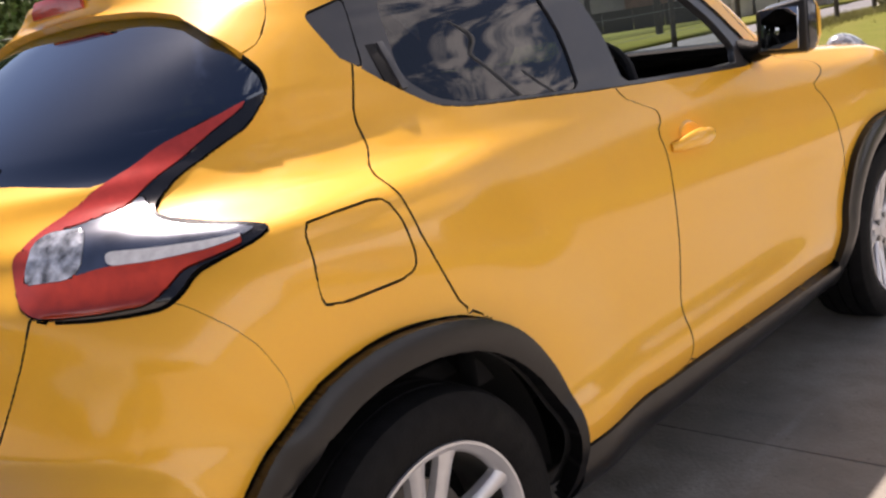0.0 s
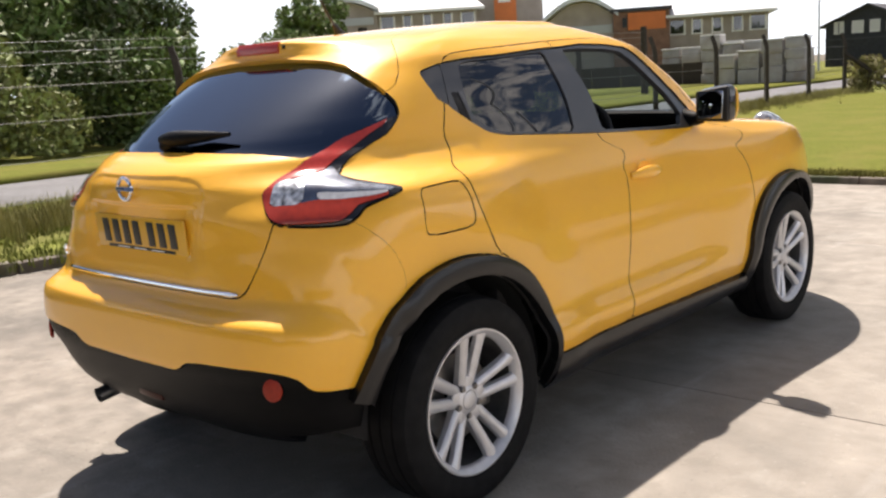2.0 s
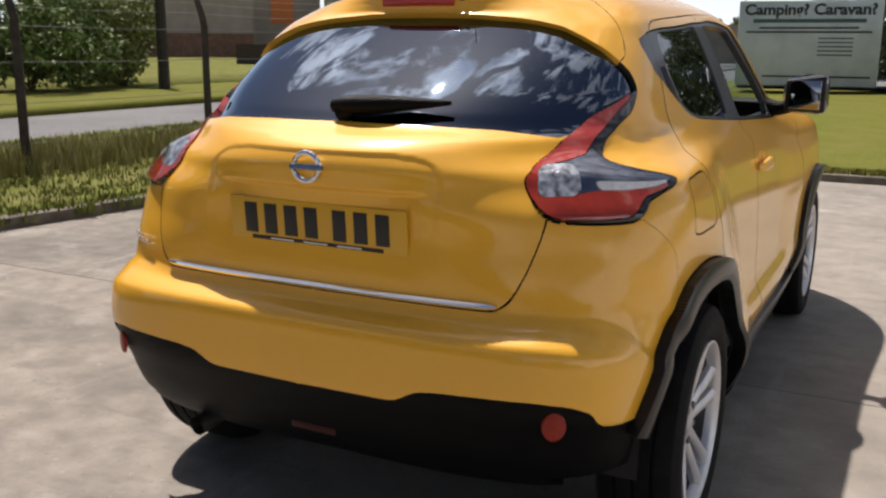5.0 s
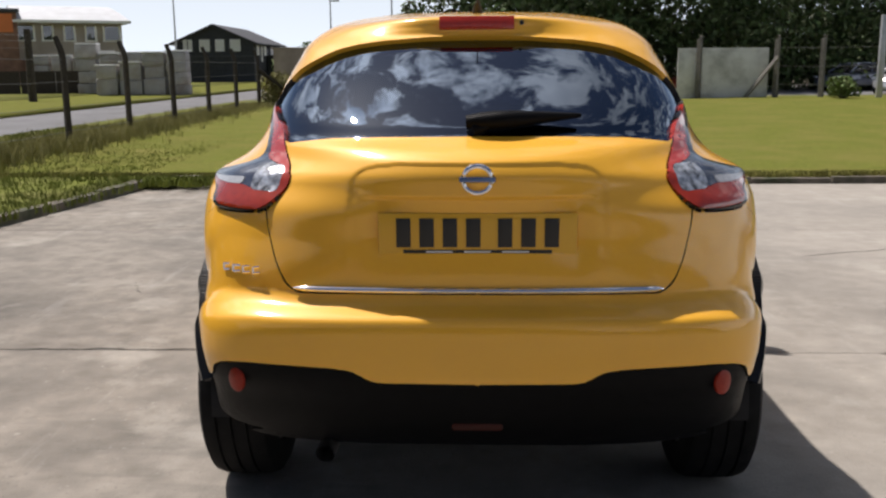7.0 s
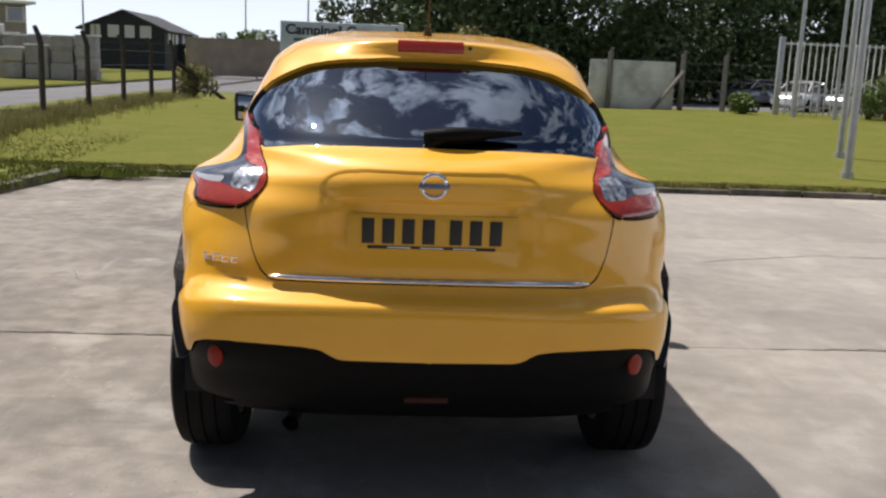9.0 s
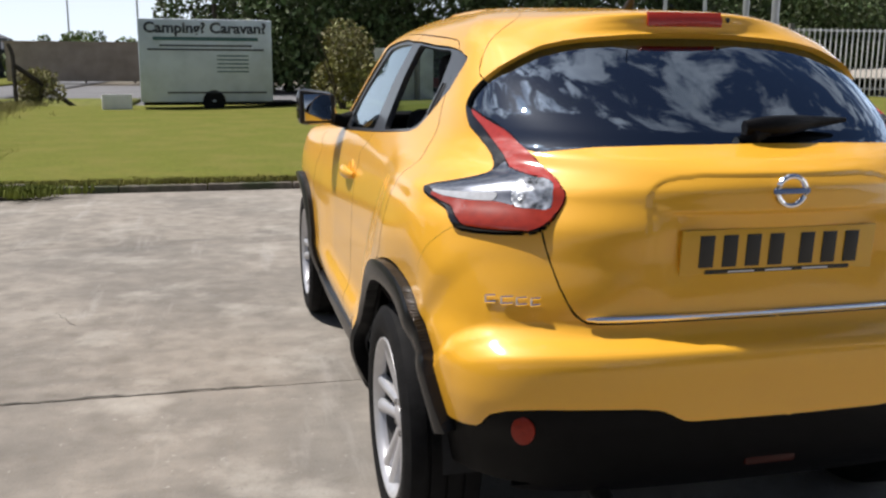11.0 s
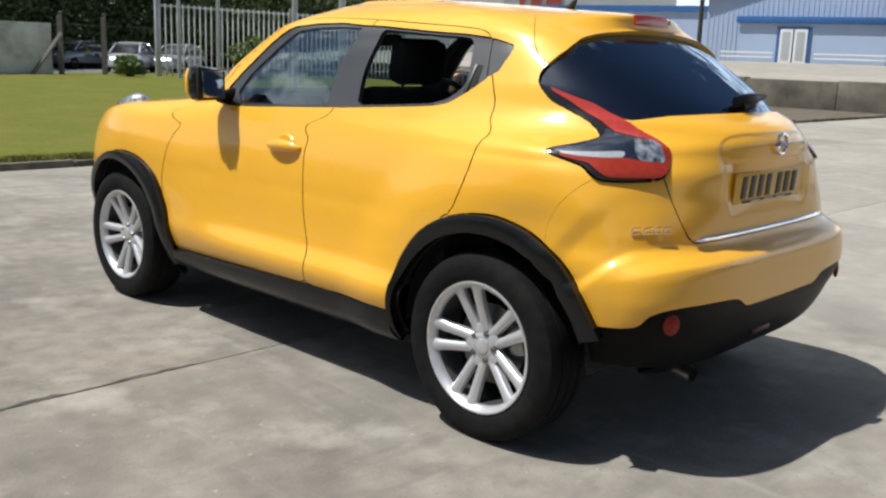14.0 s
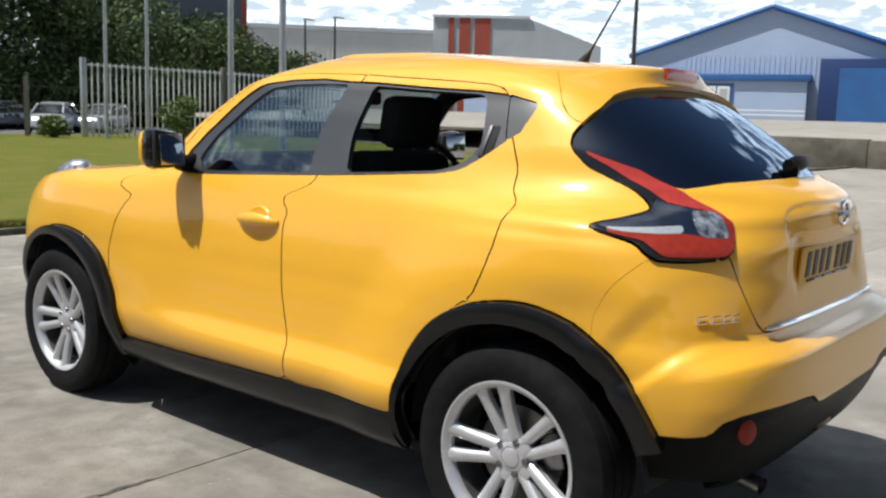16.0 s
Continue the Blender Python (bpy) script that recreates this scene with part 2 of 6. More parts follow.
def part(name, bm, mat, parent=None, label="", smooth_angle=35):
    """Links a bmesh as one mesh object under a thing or a part."""
    bmesh.ops.recalc_face_normals(bm, faces=bm.faces)
    for f in bm.faces:
        f.smooth = True
    for e in bm.edges:
        if len(e.link_faces) == 2 and e.calc_face_angle(0) > radians(smooth_angle):
            e.smooth = False
    me = bpy.data.meshes.new(name)
    bm.to_mesh(me)
    bm.free()
    me.materials.append(mat)
    ob = new(name, me)
    ob.parent = parent
    return tagged(ob, label)


def thing(name, label, category, at=(0, 0, 0), rz=0.0, group="", kind=""):
    ob = new(name)
    ob.matrix_world = pose(*at, 0, 0, rz)
    return tagged(ob, label, category, group, kind)


def add_box(bm, lo, hi, bevel=0.0, m=None):
    """A box from corner to corner, with rounded edges."""
    out = bmesh.ops.create_cube(bm, size=1)
    vs = out["verts"]
    for v in vs:
        v.co = Vector([(a + b) / 2 + c * (b - a) for a, b, c in zip(lo, hi, v.co)])
    if bevel:
        es = list({e for v in vs for e in v.link_edges})
        r = bmesh.ops.bevel(bm, geom=es, offset=bevel, segments=2, affect="EDGES", profile=0.5)
        vs = list({v for v in r["verts"]} | {v for v in vs if v.is_valid})
    if m is not None:
        bmesh.ops.transform(bm, matrix=m, verts=vs)
    return vs


def add_tube(bm, points, radius, sides=8, cap=True):
    """A round rod through the points; radius one number or one for each point."""
    pts = [Vector(p) for p in points]
    rad = radius if isinstance(radius, (list, tuple)) else [radius] * len(pts)
    rings, up = [], Vector((0, 0, 1))
    for i, p in enumerate(pts):
        d = (pts[min(i + 1, len(pts) - 1)] - pts[max(i - 1, 0)]).normalized()
        a = d.cross(up if abs(d.z) < 0.95 else Vector((1, 0, 0))).normalized()
        b = d.cross(a)
        rings.append([bm.verts.new(p + rad[i] * (math.cos(t) * a + math.sin(t) * b)) for t in [2 * math.pi * k / sides for k in range(sides)]])
    for r0, r1 in zip(rings, rings[1:]):
        for k in range(sides):
            bm.faces.new((r0[k], r0[(k + 1) % sides], r1[(k + 1) % sides], r1[k]))
    if cap:
        bm.faces.new(rings[0][::-1])
        bm.faces.new(rings[-1])
    return rings


def add_spin(bm, profile, axis="x", steps=48, centre=(0, 0, 0)):
    """A turned body: profile of (along, radius) about the x axis."""
    rings = []
    for k in range(steps):
        t = 2 * math.pi * k / steps
        rings.append([bm.verts.new(Vector(centre) + Vector((a, r * math.cos(t), r * math.sin(t)))) for a, r in profile])
    for k in range(steps):
        r0, r1 = rings[k], rings[(k + 1) % steps]
        for i in range(len(profile) - 1):
            bm.faces.new((r0[i], r0[i + 1], r1[i + 1], r1[i]))


def box_part(name, lo, hi, mat, parent=None, bevel=0.0, label="", m=None):
    bm = bmesh.new()
    add_box(bm, lo, hi, bevel, m)
    return part(name, bm, mat, parent, label)


# ---- shape of the car ----
def pchip(xs, ys, x):
    """Smooth curve through the given stations, without overshoot; ys may have several columns."""
    xs, ys, x = np.asarray(xs, float), np.asarray(ys, float), np.asarray(x, float)
    if ys.ndim == 1:
        ys = ys[:, None]
    h = np.diff(xs)[:, None]
    d = np.diff(ys, axis=0) / h
    m = np.zeros_like(ys)
    m[0], m[-1] = d[0], d[-1]
    a, b = d[:-1], d[1:]
    w1, w2 = 2 * h[1:] + h[:-1], h[1:] + 2 * h[:-1]
    good = a * b > 0
    safe_a, safe_b = np.where(good, a, 1), np.where(good, b, 1)
    m[1:-1] = np.where(good, (w1 + w2) / (w1 / safe_a + w2 / safe_b), 0)
    i = np.clip(np.searchsorted(xs, x) - 1, 0, len(xs) - 2)
    t = np.clip((x - xs[i]) / h[i, 0], 0, 1)[..., None]
    hh = h[i, 0][..., None]
    out = ((1 + 2 * t) * (1 - t) ** 2 * ys[i] + t * (1 - t) ** 2 * hh * m[i]
           + t * t * (3 - 2 * t) * ys[i + 1] + t * t * (t - 1) * hh * m[i + 1])
    return out[..., 0] if out.shape[-1] == 1 else out


# Shape of the car body: rear and front ends, corner starts and roundness by height.
END_Z = [0.20, 0.28, 0.35, 0.46, 0.56, 0.66, 0.70, 0.718, 0.735, 0.765, 0.88, 0.98, 1.06, 1.10, 1.13, 1.155, 1.20, 1.30, 1.40, 1.44, 1.465, 1.485, 1.505, 1.525, 1.545, 1.558, 1.565]
REAR_Y = [-0.40, -0.53, -0.605, -0.665, -0.695, -0.692, -0.684, -0.657, -0.627, -0.613, -0.612, -0.622, -0.628, -0.61, -0.565, -0.496, -0.436, -0.290, -0.133, -0.066, -0.024, 0.024, 0.12, 0.30, 0.57, 0.84, 1.06]
FRONT_Z = [0.20, 0.35, 0.60, 0.80, 0.92, 0.98, 1.02, 1.05, 1.07, 1.09, 1.12, 1.25, 1.34, 1.40, 1.44, 1.47, 1.50, 1.53, 1.55, 1.565]
FRONT_Y = [3.20, 3.32, 3.38, 3.34, 3.24, 3.10, 2.88, 2.52, 2.26, 2.12, 2.04, 1.90, 1.78, 1.68, 1.60, 1.52, 1.43, 1.32, 1.22, 1.07]
FSTART_Y = [2.75, 2.80, 2.85, 2.80, 2.75, 2.65, 2.45, 2.15, 1.98, 1.90, 1.84, 1.71, 1.58, 1.48, 1.39, 1.28, 1.17, 1.12, 1.10, 1.065]
START_Z = [0.20, 0.50, 0.75, 1.00, 1.06, 1.12, 1.25, 1.40, 1.48, 1.53, 1.565]
RSTART_Y = [-0.25, -0.25, -0.20, -0.12, -0.08, 0.02, 0.12, 0.22, 0.35, 0.68, 1.062]
NROUND_Z = [0.20, 0.46, 0.545, 0.60, 0.77, 0.90, 0.97, 1.04, 1.10, 1.15, 1.30, 1.40, 1.45, 1.48, 1.565]
NROUND = [3.6, 3.9, 4.5, 4.8, 4.2, 2.9, 2.5, 2.1, 2.15, 2.5, 2.8, 2.6, 2.3, 2.2, 2.2]
SIDE_Y = [-0.50, -0.20, 0.10, 0.50, 1.00, 1.50, 1.90, 2.50, 3.20]
SIDE_Z = [0.20, 0.27, 0.34, 0.46, 0.52, 0.60, 0.70, 0.745, 0.80, 0.92, 1.00, 1.045, 1.085, 1.12, 1.25, 1.37, 1.44, 1.49, 1.53, 1.555, 1.565]
# half-widths in centimetres of the cross-sections along the car, from the sill up to the roof's middle
TAIL = [66, 72, 76, 77.5, 78.1, 79, 79.2, 78.2, 78, 79, 77.5, 74.5, 68, 65.5, 61.5, 56, 50.5, 42, 28, 12, 0]
REAR_CORNER = [68, 74, 78, 80, 81, 81.8, 82.5, 82.1, 82.1, 83, 81.5, 79.5, 71.5, 68, 63.3, 58, 53, 45, 31, 14, 0]
REAR_ARCH = [69, 75.5, 80, 82.8, 83.8, 84.2, 84.8, 85, 85, 84, 81.5, 79, 73.5, 70.5, 64.6, 59, 55, 47.5, 35, 18, 0]
REAR_DOOR = [70, 77, 81.5, 84.9, 82.6, 81.7, 81.2, 80.9, 80.7, 79.2, 77.2, 75.5, 73.3, 71.7, 65.9, 60.5, 56.5, 50, 39, 25, 0]
MIDDLE = [70, 77.2, 81.6, 85.0, 82.4, 81.5, 80.9, 80.5, 80.2, 78.6, 76.6, 75.2, 73.7, 72.2, 66.5, 61.2, 57.2, 51, 40, 26, 0]
FRONT_DOOR = [70, 77.2, 81.6, 84.9, 82.5, 81.6, 81.1, 80.8, 80.5, 79, 77, 75.5, 73.8, 72.1, 66.1, 60.5, 57, 50, 38, 24, 0]
HINGE = [70, 77, 81, 84.6, 84.3, 84, 83.5, 83.2, 83, 81, 78.5, 76, 72.5, 70, 63, 56, 51, 42, 30, 18, 0]
FRONT_ARCH = [70, 76, 80, 83, 84.3, 85, 85.6, 85.9, 86, 84.5, 81, 76, 70, 60, 50, 40, 30, 25, 15, 8, 0]
NOSE = [58, 63, 68, 71, 72, 73, 73, 73, 72, 68, 63, 56, 50, 40, 30, 20, 15, 10, 5, 2, 0]
HALF_WIDTH = np.array([TAIL, REAR_CORNER, REAR_ARCH, REAR_DOOR, MIDDLE, FRONT_DOOR, HINGE, FRONT_ARCH, NOSE]).T / 100


def smooth(a, b, v):
    t = np.clip((v - a) / (b - a), 0, 1)
    return t * t * (3 - 2 * t)


def haunch(y, z):
    """The round blister over the rear wheel, which stands out of the rear door and the wing."""
    return 0.025 * smooth(0.78, 0.52, np.hypot(y, z - 0.335)) * smooth(1.06, 0.97, z)


for col, station in enumerate(SIDE_Y[:3]):
    HALF_WIDTH[:, col] -= haunch(station, np.array(SIDE_Z))


def half_width(y, z):
    """Half-width of the body side at y and z (arrays of one shape)."""
    y, z = np.asarray(y, float), np.asarray(z, float)
    by_row = pchip(SIDE_Y, HALF_WIDTH.T, np.clip(y, -0.5, 3.2))      # (..., rows)
    i = np.clip(np.searchsorted(SIDE_Z, z) - 1, 0, len(SIDE_Z) - 2)
    zs = np.array(SIDE_Z)
    flat, out = by_row.reshape(-1, len(zs)), np.empty(z.size)
    h = np.diff(zs)
    d = np.diff(flat, axis=1) / h
    m = np.zeros_like(flat)
    m[:, 0], m[:, -1] = d[:, 0], d[:, -1]
    a, b = d[:, :-1], d[:, 1:]
    m[:, 1:-1] = (a * h[1:] + b * h[:-1]) / (h[1:] + h[:-1])
    k = np.arange(len(flat))
    ii, zz = i.ravel(), z.ravel()
    t, hh = (zz - zs[ii]) / h[ii], h[ii]
    out = ((1 + 2 * t) * (1 - t) ** 2 * flat[k, ii] + t * (1 - t) ** 2 * hh * m[k, ii]
           + t * t * (3 - 2 * t) * flat[k, ii + 1] + t * t * (t - 1) * hh * m[k, ii + 1])
    return np.maximum(out, 0).reshape(z.shape) + haunch(y, z)


LIP_S = [-0.02, 0.0, 0.027, 0.047, 0.059, 0.067, 0.087, 0.107]
LIP_OUT = [0.012, 0.014, 0.048, 0.094, 0.128, 0.120, 0.022, 0.0]


def body_point(q, z, lip=0.0):
    """The body's right half: q 0..1 round the rear corner, 1..2 along the side, 2..3 round the front; z the height; lip 1 with the roof spoiler."""
    q, z = np.broadcast_arrays(np.asarray(q, float), np.asarray(z, float))
    sunk = 0.115 * smooth(0.42, 0.95, q) * smooth(0.44, 0.60, z) * smooth(0.95, 0.74, z)     # the bumper's shelf runs down to the arch
    yr, y0 = pchip(END_Z, REAR_Y, z + sunk), pchip(START_Z, RSTART_Y, z)
    yf, y1 = pchip(FRONT_Z, FRONT_Y, z), pchip(FRONT_Z, FSTART_Y, z)
    y1 = np.maximum(y1, y0 + 1e-3)
    n = pchip(NROUND_Z, NROUND, z)
    phi = (1 - np.clip(q, 0, 1)) * np.pi / 2
    c, s = np.cos(phi).clip(0), np.sin(phi).clip(0)
    r = (c ** n + s ** n) ** (-1 / n)
    fphi = (np.clip(q, 2, 3) - 2) * np.pi / 2
    fc, fs = np.cos(fphi).clip(0), np.sin(fphi).clip(0)
    nf = 2.6
    fr = (fc ** nf + fs ** nf) ** (-1 / nf)
    y = np.where(q < 1, y0 - (y0 - yr) * r * s, np.where(q > 2, y1 + (yf - y1) * fr * fs, y0 + (y1 - y0) * (np.clip(q, 1, 2) - 1)))
    x = half_width(y, z) * np.where(q < 1, r * c, np.where(q > 2, fr * fc, 1))
    # tailgate: sunk panel round the badge, number plate recess under the handle bar
    rear = smooth(-0.40, -0.52, y)
    panel = (np.abs(x) / 0.335) ** 5 + (np.clip(z - 0.99, 0, None) / 0.110) ** 5
    dent = 0.0042 * smooth(1.06, 0.96, panel) * smooth(0.80, 0.95, z)
    dent = dent + 0.012 * smooth(0.325, 0.255, x) * smooth(1.017, 1.008, z) * smooth(0.78, 0.93, z)
    y = y + rear * dent
    # hollow in the rear corner between the lamp and the bumper's shelf
    edge = -0.25 - 0.75 * (z - 0.72)
    ridge = 0.728 - 0.125 * smooth(-0.54, -0.34, y)
    hollow = 0.015 * smooth(ridge - 0.012, ridge + 0.030, z) * smooth(0.97, 0.76, z) * smooth(edge, edge - 0.10, y) * smooth(0.42, 0.62, x) * (q < 1)
    x, y = x - 0.75 * hollow, y + 0.65 * hollow
    # roof spoiler: a lip that stands out over the rear window and follows its curved top
    if lip:
        up = z - 1.438 + 0.036 * (np.abs(x) / 0.42) ** 3.2
        side_fade = smooth(0.50, 0.12, x)
        plain = 0.014 * smooth(1.512, 1.478, z)
        y = y - (plain + (pchip(LIP_S, LIP_OUT, up) - plain) * side_fade) * smooth(0.585, 0.52, x) * smooth(0.98, 0.72, q) * smooth(1.28, 1.33, z)
    return np.stack([x, y, z], -1)


def q_of_y(y, z):
    """The q at which the body has the given y at height z."""
    lo, hi = np.zeros(np.shape(z)), np.full(np.shape(z), 3.0)
    for _ in range(40):
        mid = (lo + hi) / 2
        low = body_point(mid, z)[..., 1] < y
        lo, hi = np.where(low, mid, lo), np.where(low, hi, mid)
    return (lo + hi) / 2


def q_of_x(x, z):
    """The q on the rear end at which the body has the given x at height z."""
    lo, hi = np.zeros(np.shape(z)), np.full(np.shape(z), 1.0)
    for _ in range(40):
        mid = (lo + hi) / 2
        low = body_point(mid, z)[..., 0] < x
        lo, hi = np.where(low, mid, lo), np.where(low, hi, mid)
    return (lo + hi) / 2


# ---- ground, paving, lawn, road ----
CONCRETE = material("worn_concrete", (0.248, 0.224, 0.193), rough=0.9, var=0.20, scale=7, bump=0.4, bump_scale=70, stain=(0.105, 0.099, 0.089), stain_scale=0.8, stain_at=(0.44, 0.76), per_object=0.05, spec=0.25)


def wear(m, coords="Object"):
    """Adds pale scuffs, dark specks and drawn-out dirt streaks to a concrete."""
    nodes, links = m.node_tree.nodes, m.node_tree.links
    shader = nodes["Principled BSDF"]
    last = shader.inputs["Base Color"].links[0].from_socket
    tc = nodes.new("ShaderNodeTexCoord")
    for size, stretch, lo, hi, color, much in ((1.7, (1, 1, 1), 0.54, 0.70, (0.41, 0.385, 0.34), 0.60), (6.5, (1, 1, 1), 0.55, 0.66, (0.15, 0.135, 0.112), 0.42), (3.2, (0.22, 1.6, 1), 0.57, 0.70, (0.12, 0.112, 0.10), 0.50),
                                               (2.6, (1.5, 0.2, 1), 0.60, 0.72, (0.39, 0.375, 0.35), 0.45), (38, (1, 1, 1), 0.60, 0.68, (0.09, 0.085, 0.075), 0.45), (26, (1, 1, 1), 0.63, 0.70, (0.46, 0.45, 0.42), 0.40)):
        turn, noise, ramp, mix = (nodes.new("ShaderNode" + k) for k in ("Mapping", "TexNoise", "MapRange", "Mix"))
        turn.inputs["Scale"].default_value, turn.inputs["Location"].default_value = stretch, (size, 2 * size, 0)
        turn.inputs["Rotation"].default_value = (0, 0, 0.35)
        noise.inputs["Scale"].default_value, noise.inputs["Detail"].default_value, noise.inputs["Roughness"].default_value = size, 9.0, 0.62
        ramp.inputs["From Min"].default_value, ramp.inputs["From Max"].default_value, ramp.inputs["To Max"].default_value = lo, hi, much
        mix.data_type = "RGBA"
        links.new(tc.outputs[coords], turn.inputs["Vector"])
        links.new(turn.outputs["Vector"], noise.inputs["Vector"])
        links.new(noise.outputs["Fac"], ramp.inputs["Value"])
        links.new(ramp.outputs["Result"], mix.inputs["Factor"])
        links.new(last, mix.inputs["A"])
        mix.inputs["B"].default_value = (*color, 1)
        last = mix.outputs["Result"]
    # the yard's concrete is paler towards +x, with a ragged border
    split, noise, sway, ramp, mix = (nodes.new("ShaderNode" + k) for k in ("SeparateXYZ", "TexNoise", "Math", "MapRange", "Mix"))
    noise.inputs["Scale"].default_value, noise.inputs["Detail"].default_value, noise.inputs["Roughness"].default_value = 0.55, 8.0, 0.6
    sway.operation, sway.inputs[1].default_value = "MULTIPLY_ADD", 7.0
    ramp.inputs["From Min"].default_value, ramp.inputs["From Max"].default_value, ramp.inputs["To Max"].default_value = 2.2, 6.6, 0.40
    mix.data_type = "RGBA"
    mix.inputs["B"].default_value = (0.47, 0.435, 0.385, 1)
    links.new(tc.outputs[coords], split.inputs["Vector"])
    links.new(tc.outputs[coords], noise.inputs["Vector"])
    links.new(noise.outputs["Fac"], sway.inputs[0])
    links.new(split.outputs["X"], sway.inputs[2])
    links.new(sway.outputs["Value"], ramp.inputs["Value"])
    links.new(ramp.outputs["Result"], mix.inputs["Factor"])
    links.new(last, mix.inputs["A"])
    links.new(mix.outputs["Result"], shader.inputs["Base Color"])


wear(CONCRETE)
JOINT = material("dirty_joint", (0.07, 0.065, 0.055), rough=0.95, var=0.3, scale=20)
KERB = material("weathered_kerb", (0.165, 0.140, 0.112), rough=0.9, var=0.25, scale=9, bump=0.4, bump_scale=60, stain=(0.06, 0.07, 0.035), stain_scale=2.2, stain_at=(0.45, 0.62), per_object=0.15)
LAWN = material("mown_lawn", (0.122, 0.134, 0.024), rough=0.95, spec=0.08, var=0.28, scale=26, bump=0.4, bump_scale=130, stain=(0.165, 0.150, 0.040), stain_scale=1.3, stain_at=(0.42, 0.75))
ROUGH_GRASS = material("rough_grass", (0.135, 0.150, 0.034), rough=0.95, spec=0.08, var=0.4, scale=3.0, bump=0.6, bump_scale=60, stain=(0.17, 0.155, 0.06), stain_scale=0.8)
DRY_GREEN = material("parched_grass_blades", (0.20, 0.19, 0.055), rough=0.85, spec=0.12, var=0.35, scale=2.0)
BLADE = material("grass_blades", (0.155, 0.180, 0.036), rough=0.8, spec=0.15, var=0.3, scale=2.0)
DRY_BLADE = material("seeding_grass", (0.25, 0.23, 0.09), rough=0.85, spec=0.15, var=0.35, scale=2.0)
ASPHALT = material("old_asphalt", (0.155, 0.155, 0.160), rough=0.9, var=0.12, scale=6, bump=0.3, bump_scale=120, stain=(0.11, 0.11, 0.112), stain_scale=0.5)
EARTH = material("bare_ground", (0.12, 0.10, 0.07), rough=0.95, var=0.3, scale=1.5)


def rise(x, y):
    """Height of the lawn and of the ground behind it."""
    x, y = np.asarray(x, float), np.asarray(y, float)
    return 0.10 + smooth(8.0, 24.0, y) * (0.10 + 0.25 * smooth(-3.0, 8.0, x))


def yard_edge(y):
    """The yard's edge on the lane's side, which runs a little aslant."""
    return min(-3.86, max(-5.45, -4.76 + 0.155 * (y - 1.0)))


def sheet(name, xs, ys, height, mat, label, kind="structure", thick=0.0):
    xs, ys = np.asarray(xs, float), np.asarray(ys, float)
    gx, gy = np.meshgrid(xs, ys)
    gz = height(gx, gy) if callable(height) else np.full_like(gx, height)
    verts = np.stack([gx, gy, gz], -1).reshape(-1, 3)
    n, m = len(xs), len(ys)
    i, j = np.meshgrid(np.arange(n - 1), np.arange(m - 1))
    a = (j * n + i).ravel()
    faces = np.stack([a, a + 1, a + n + 1, a + n], 1)
    ob = mesh_object(name, verts, faces, mat)
    if thick:
        sol = ob.modifiers.new("thickness", "SOLIDIFY")
        sol.thickness, sol.offset = thick, -1
    return tagged(ob, label, name.split("_")[0], kind=kind)


sheet("ground", np.linspace(-600, 600, 13), np.linspace(-600, 900, 16), -0.06, EARTH, "bare earth and rough ground reaching the horizon")
sheet("pavement", np.linspace(-5.72, 30.0, 9), np.linspace(-40.0, 7.80, 9), -0.014, JOINT, "dark dirt in the joints under the concrete slabs")
sheet("lawn", np.linspace(-6.4, 19.0, 40), np.linspace(7.93, 25.0, 40), rise, LAWN, "mown green lawn behind a low kerb", thick=0.15)
verge = sheet("verge", np.linspace(0.0, 1.0, 12), np.linspace(-40, 34.0, 60), 0.085, ROUGH_GRASS, "uneven roadside grass along the wire fence", thick=0.12)
for v in verge.data.vertices:
    v.co.x = -9.2 + v.co.x * (yard_edge(v.co.y) - 0.12 + 9.2)
sheet("road", np.linspace(-13.3, -9.2, 5), np.linspace(-60, 120.0, 40), 0.0, ASPHALT, "grey asphalt lane beside the fenced yard", thick=0.05)
sheet("far_verge", np.linspace(-19.0, -13.3, 8), np.linspace(-60, 120, 40), lambda x, y: 0.10 + 0.02 * np.sin(y), LAWN, "grass strip across the lane", thick=0.12)
sheet("far_field", np.linspace(-60, -19.0, 8), np.linspace(-60, 140, 20), 0.12, ROUGH_GRASS, "rough grass behind the lane", thick=0.1)
sheet("back_yard", np.linspace(-9.0, 60, 20), np.linspace(25.0, 60, 10), lambda x, y: -0.04 + 0.0 * x, ASPHALT, "grey yard behind the lawn fence")

# slabs of the yard, parted by dirty joints
XS, YS = [-5.70, 5.2, 10.1, 15.0, 20.0, 30.0], [-26.0, -13.0, -8.1, -3.4, 1.312, 4.7, 7.78]
for x0, x1 in zip(XS, XS[1:]):
    for y0, y1 in zip(YS, YS[1:]):
        bm = bmesh.new()
        add_box(bm, (x0 + 0.003, y0 + 0.003, -0.12), (x1 - 0.003, y1 - 0.003, 0.0), 0.003)
        slab = part("concrete_slab", bm, CONCRETE, None)
        slab.parent = bpy.data.objects["pavement"]

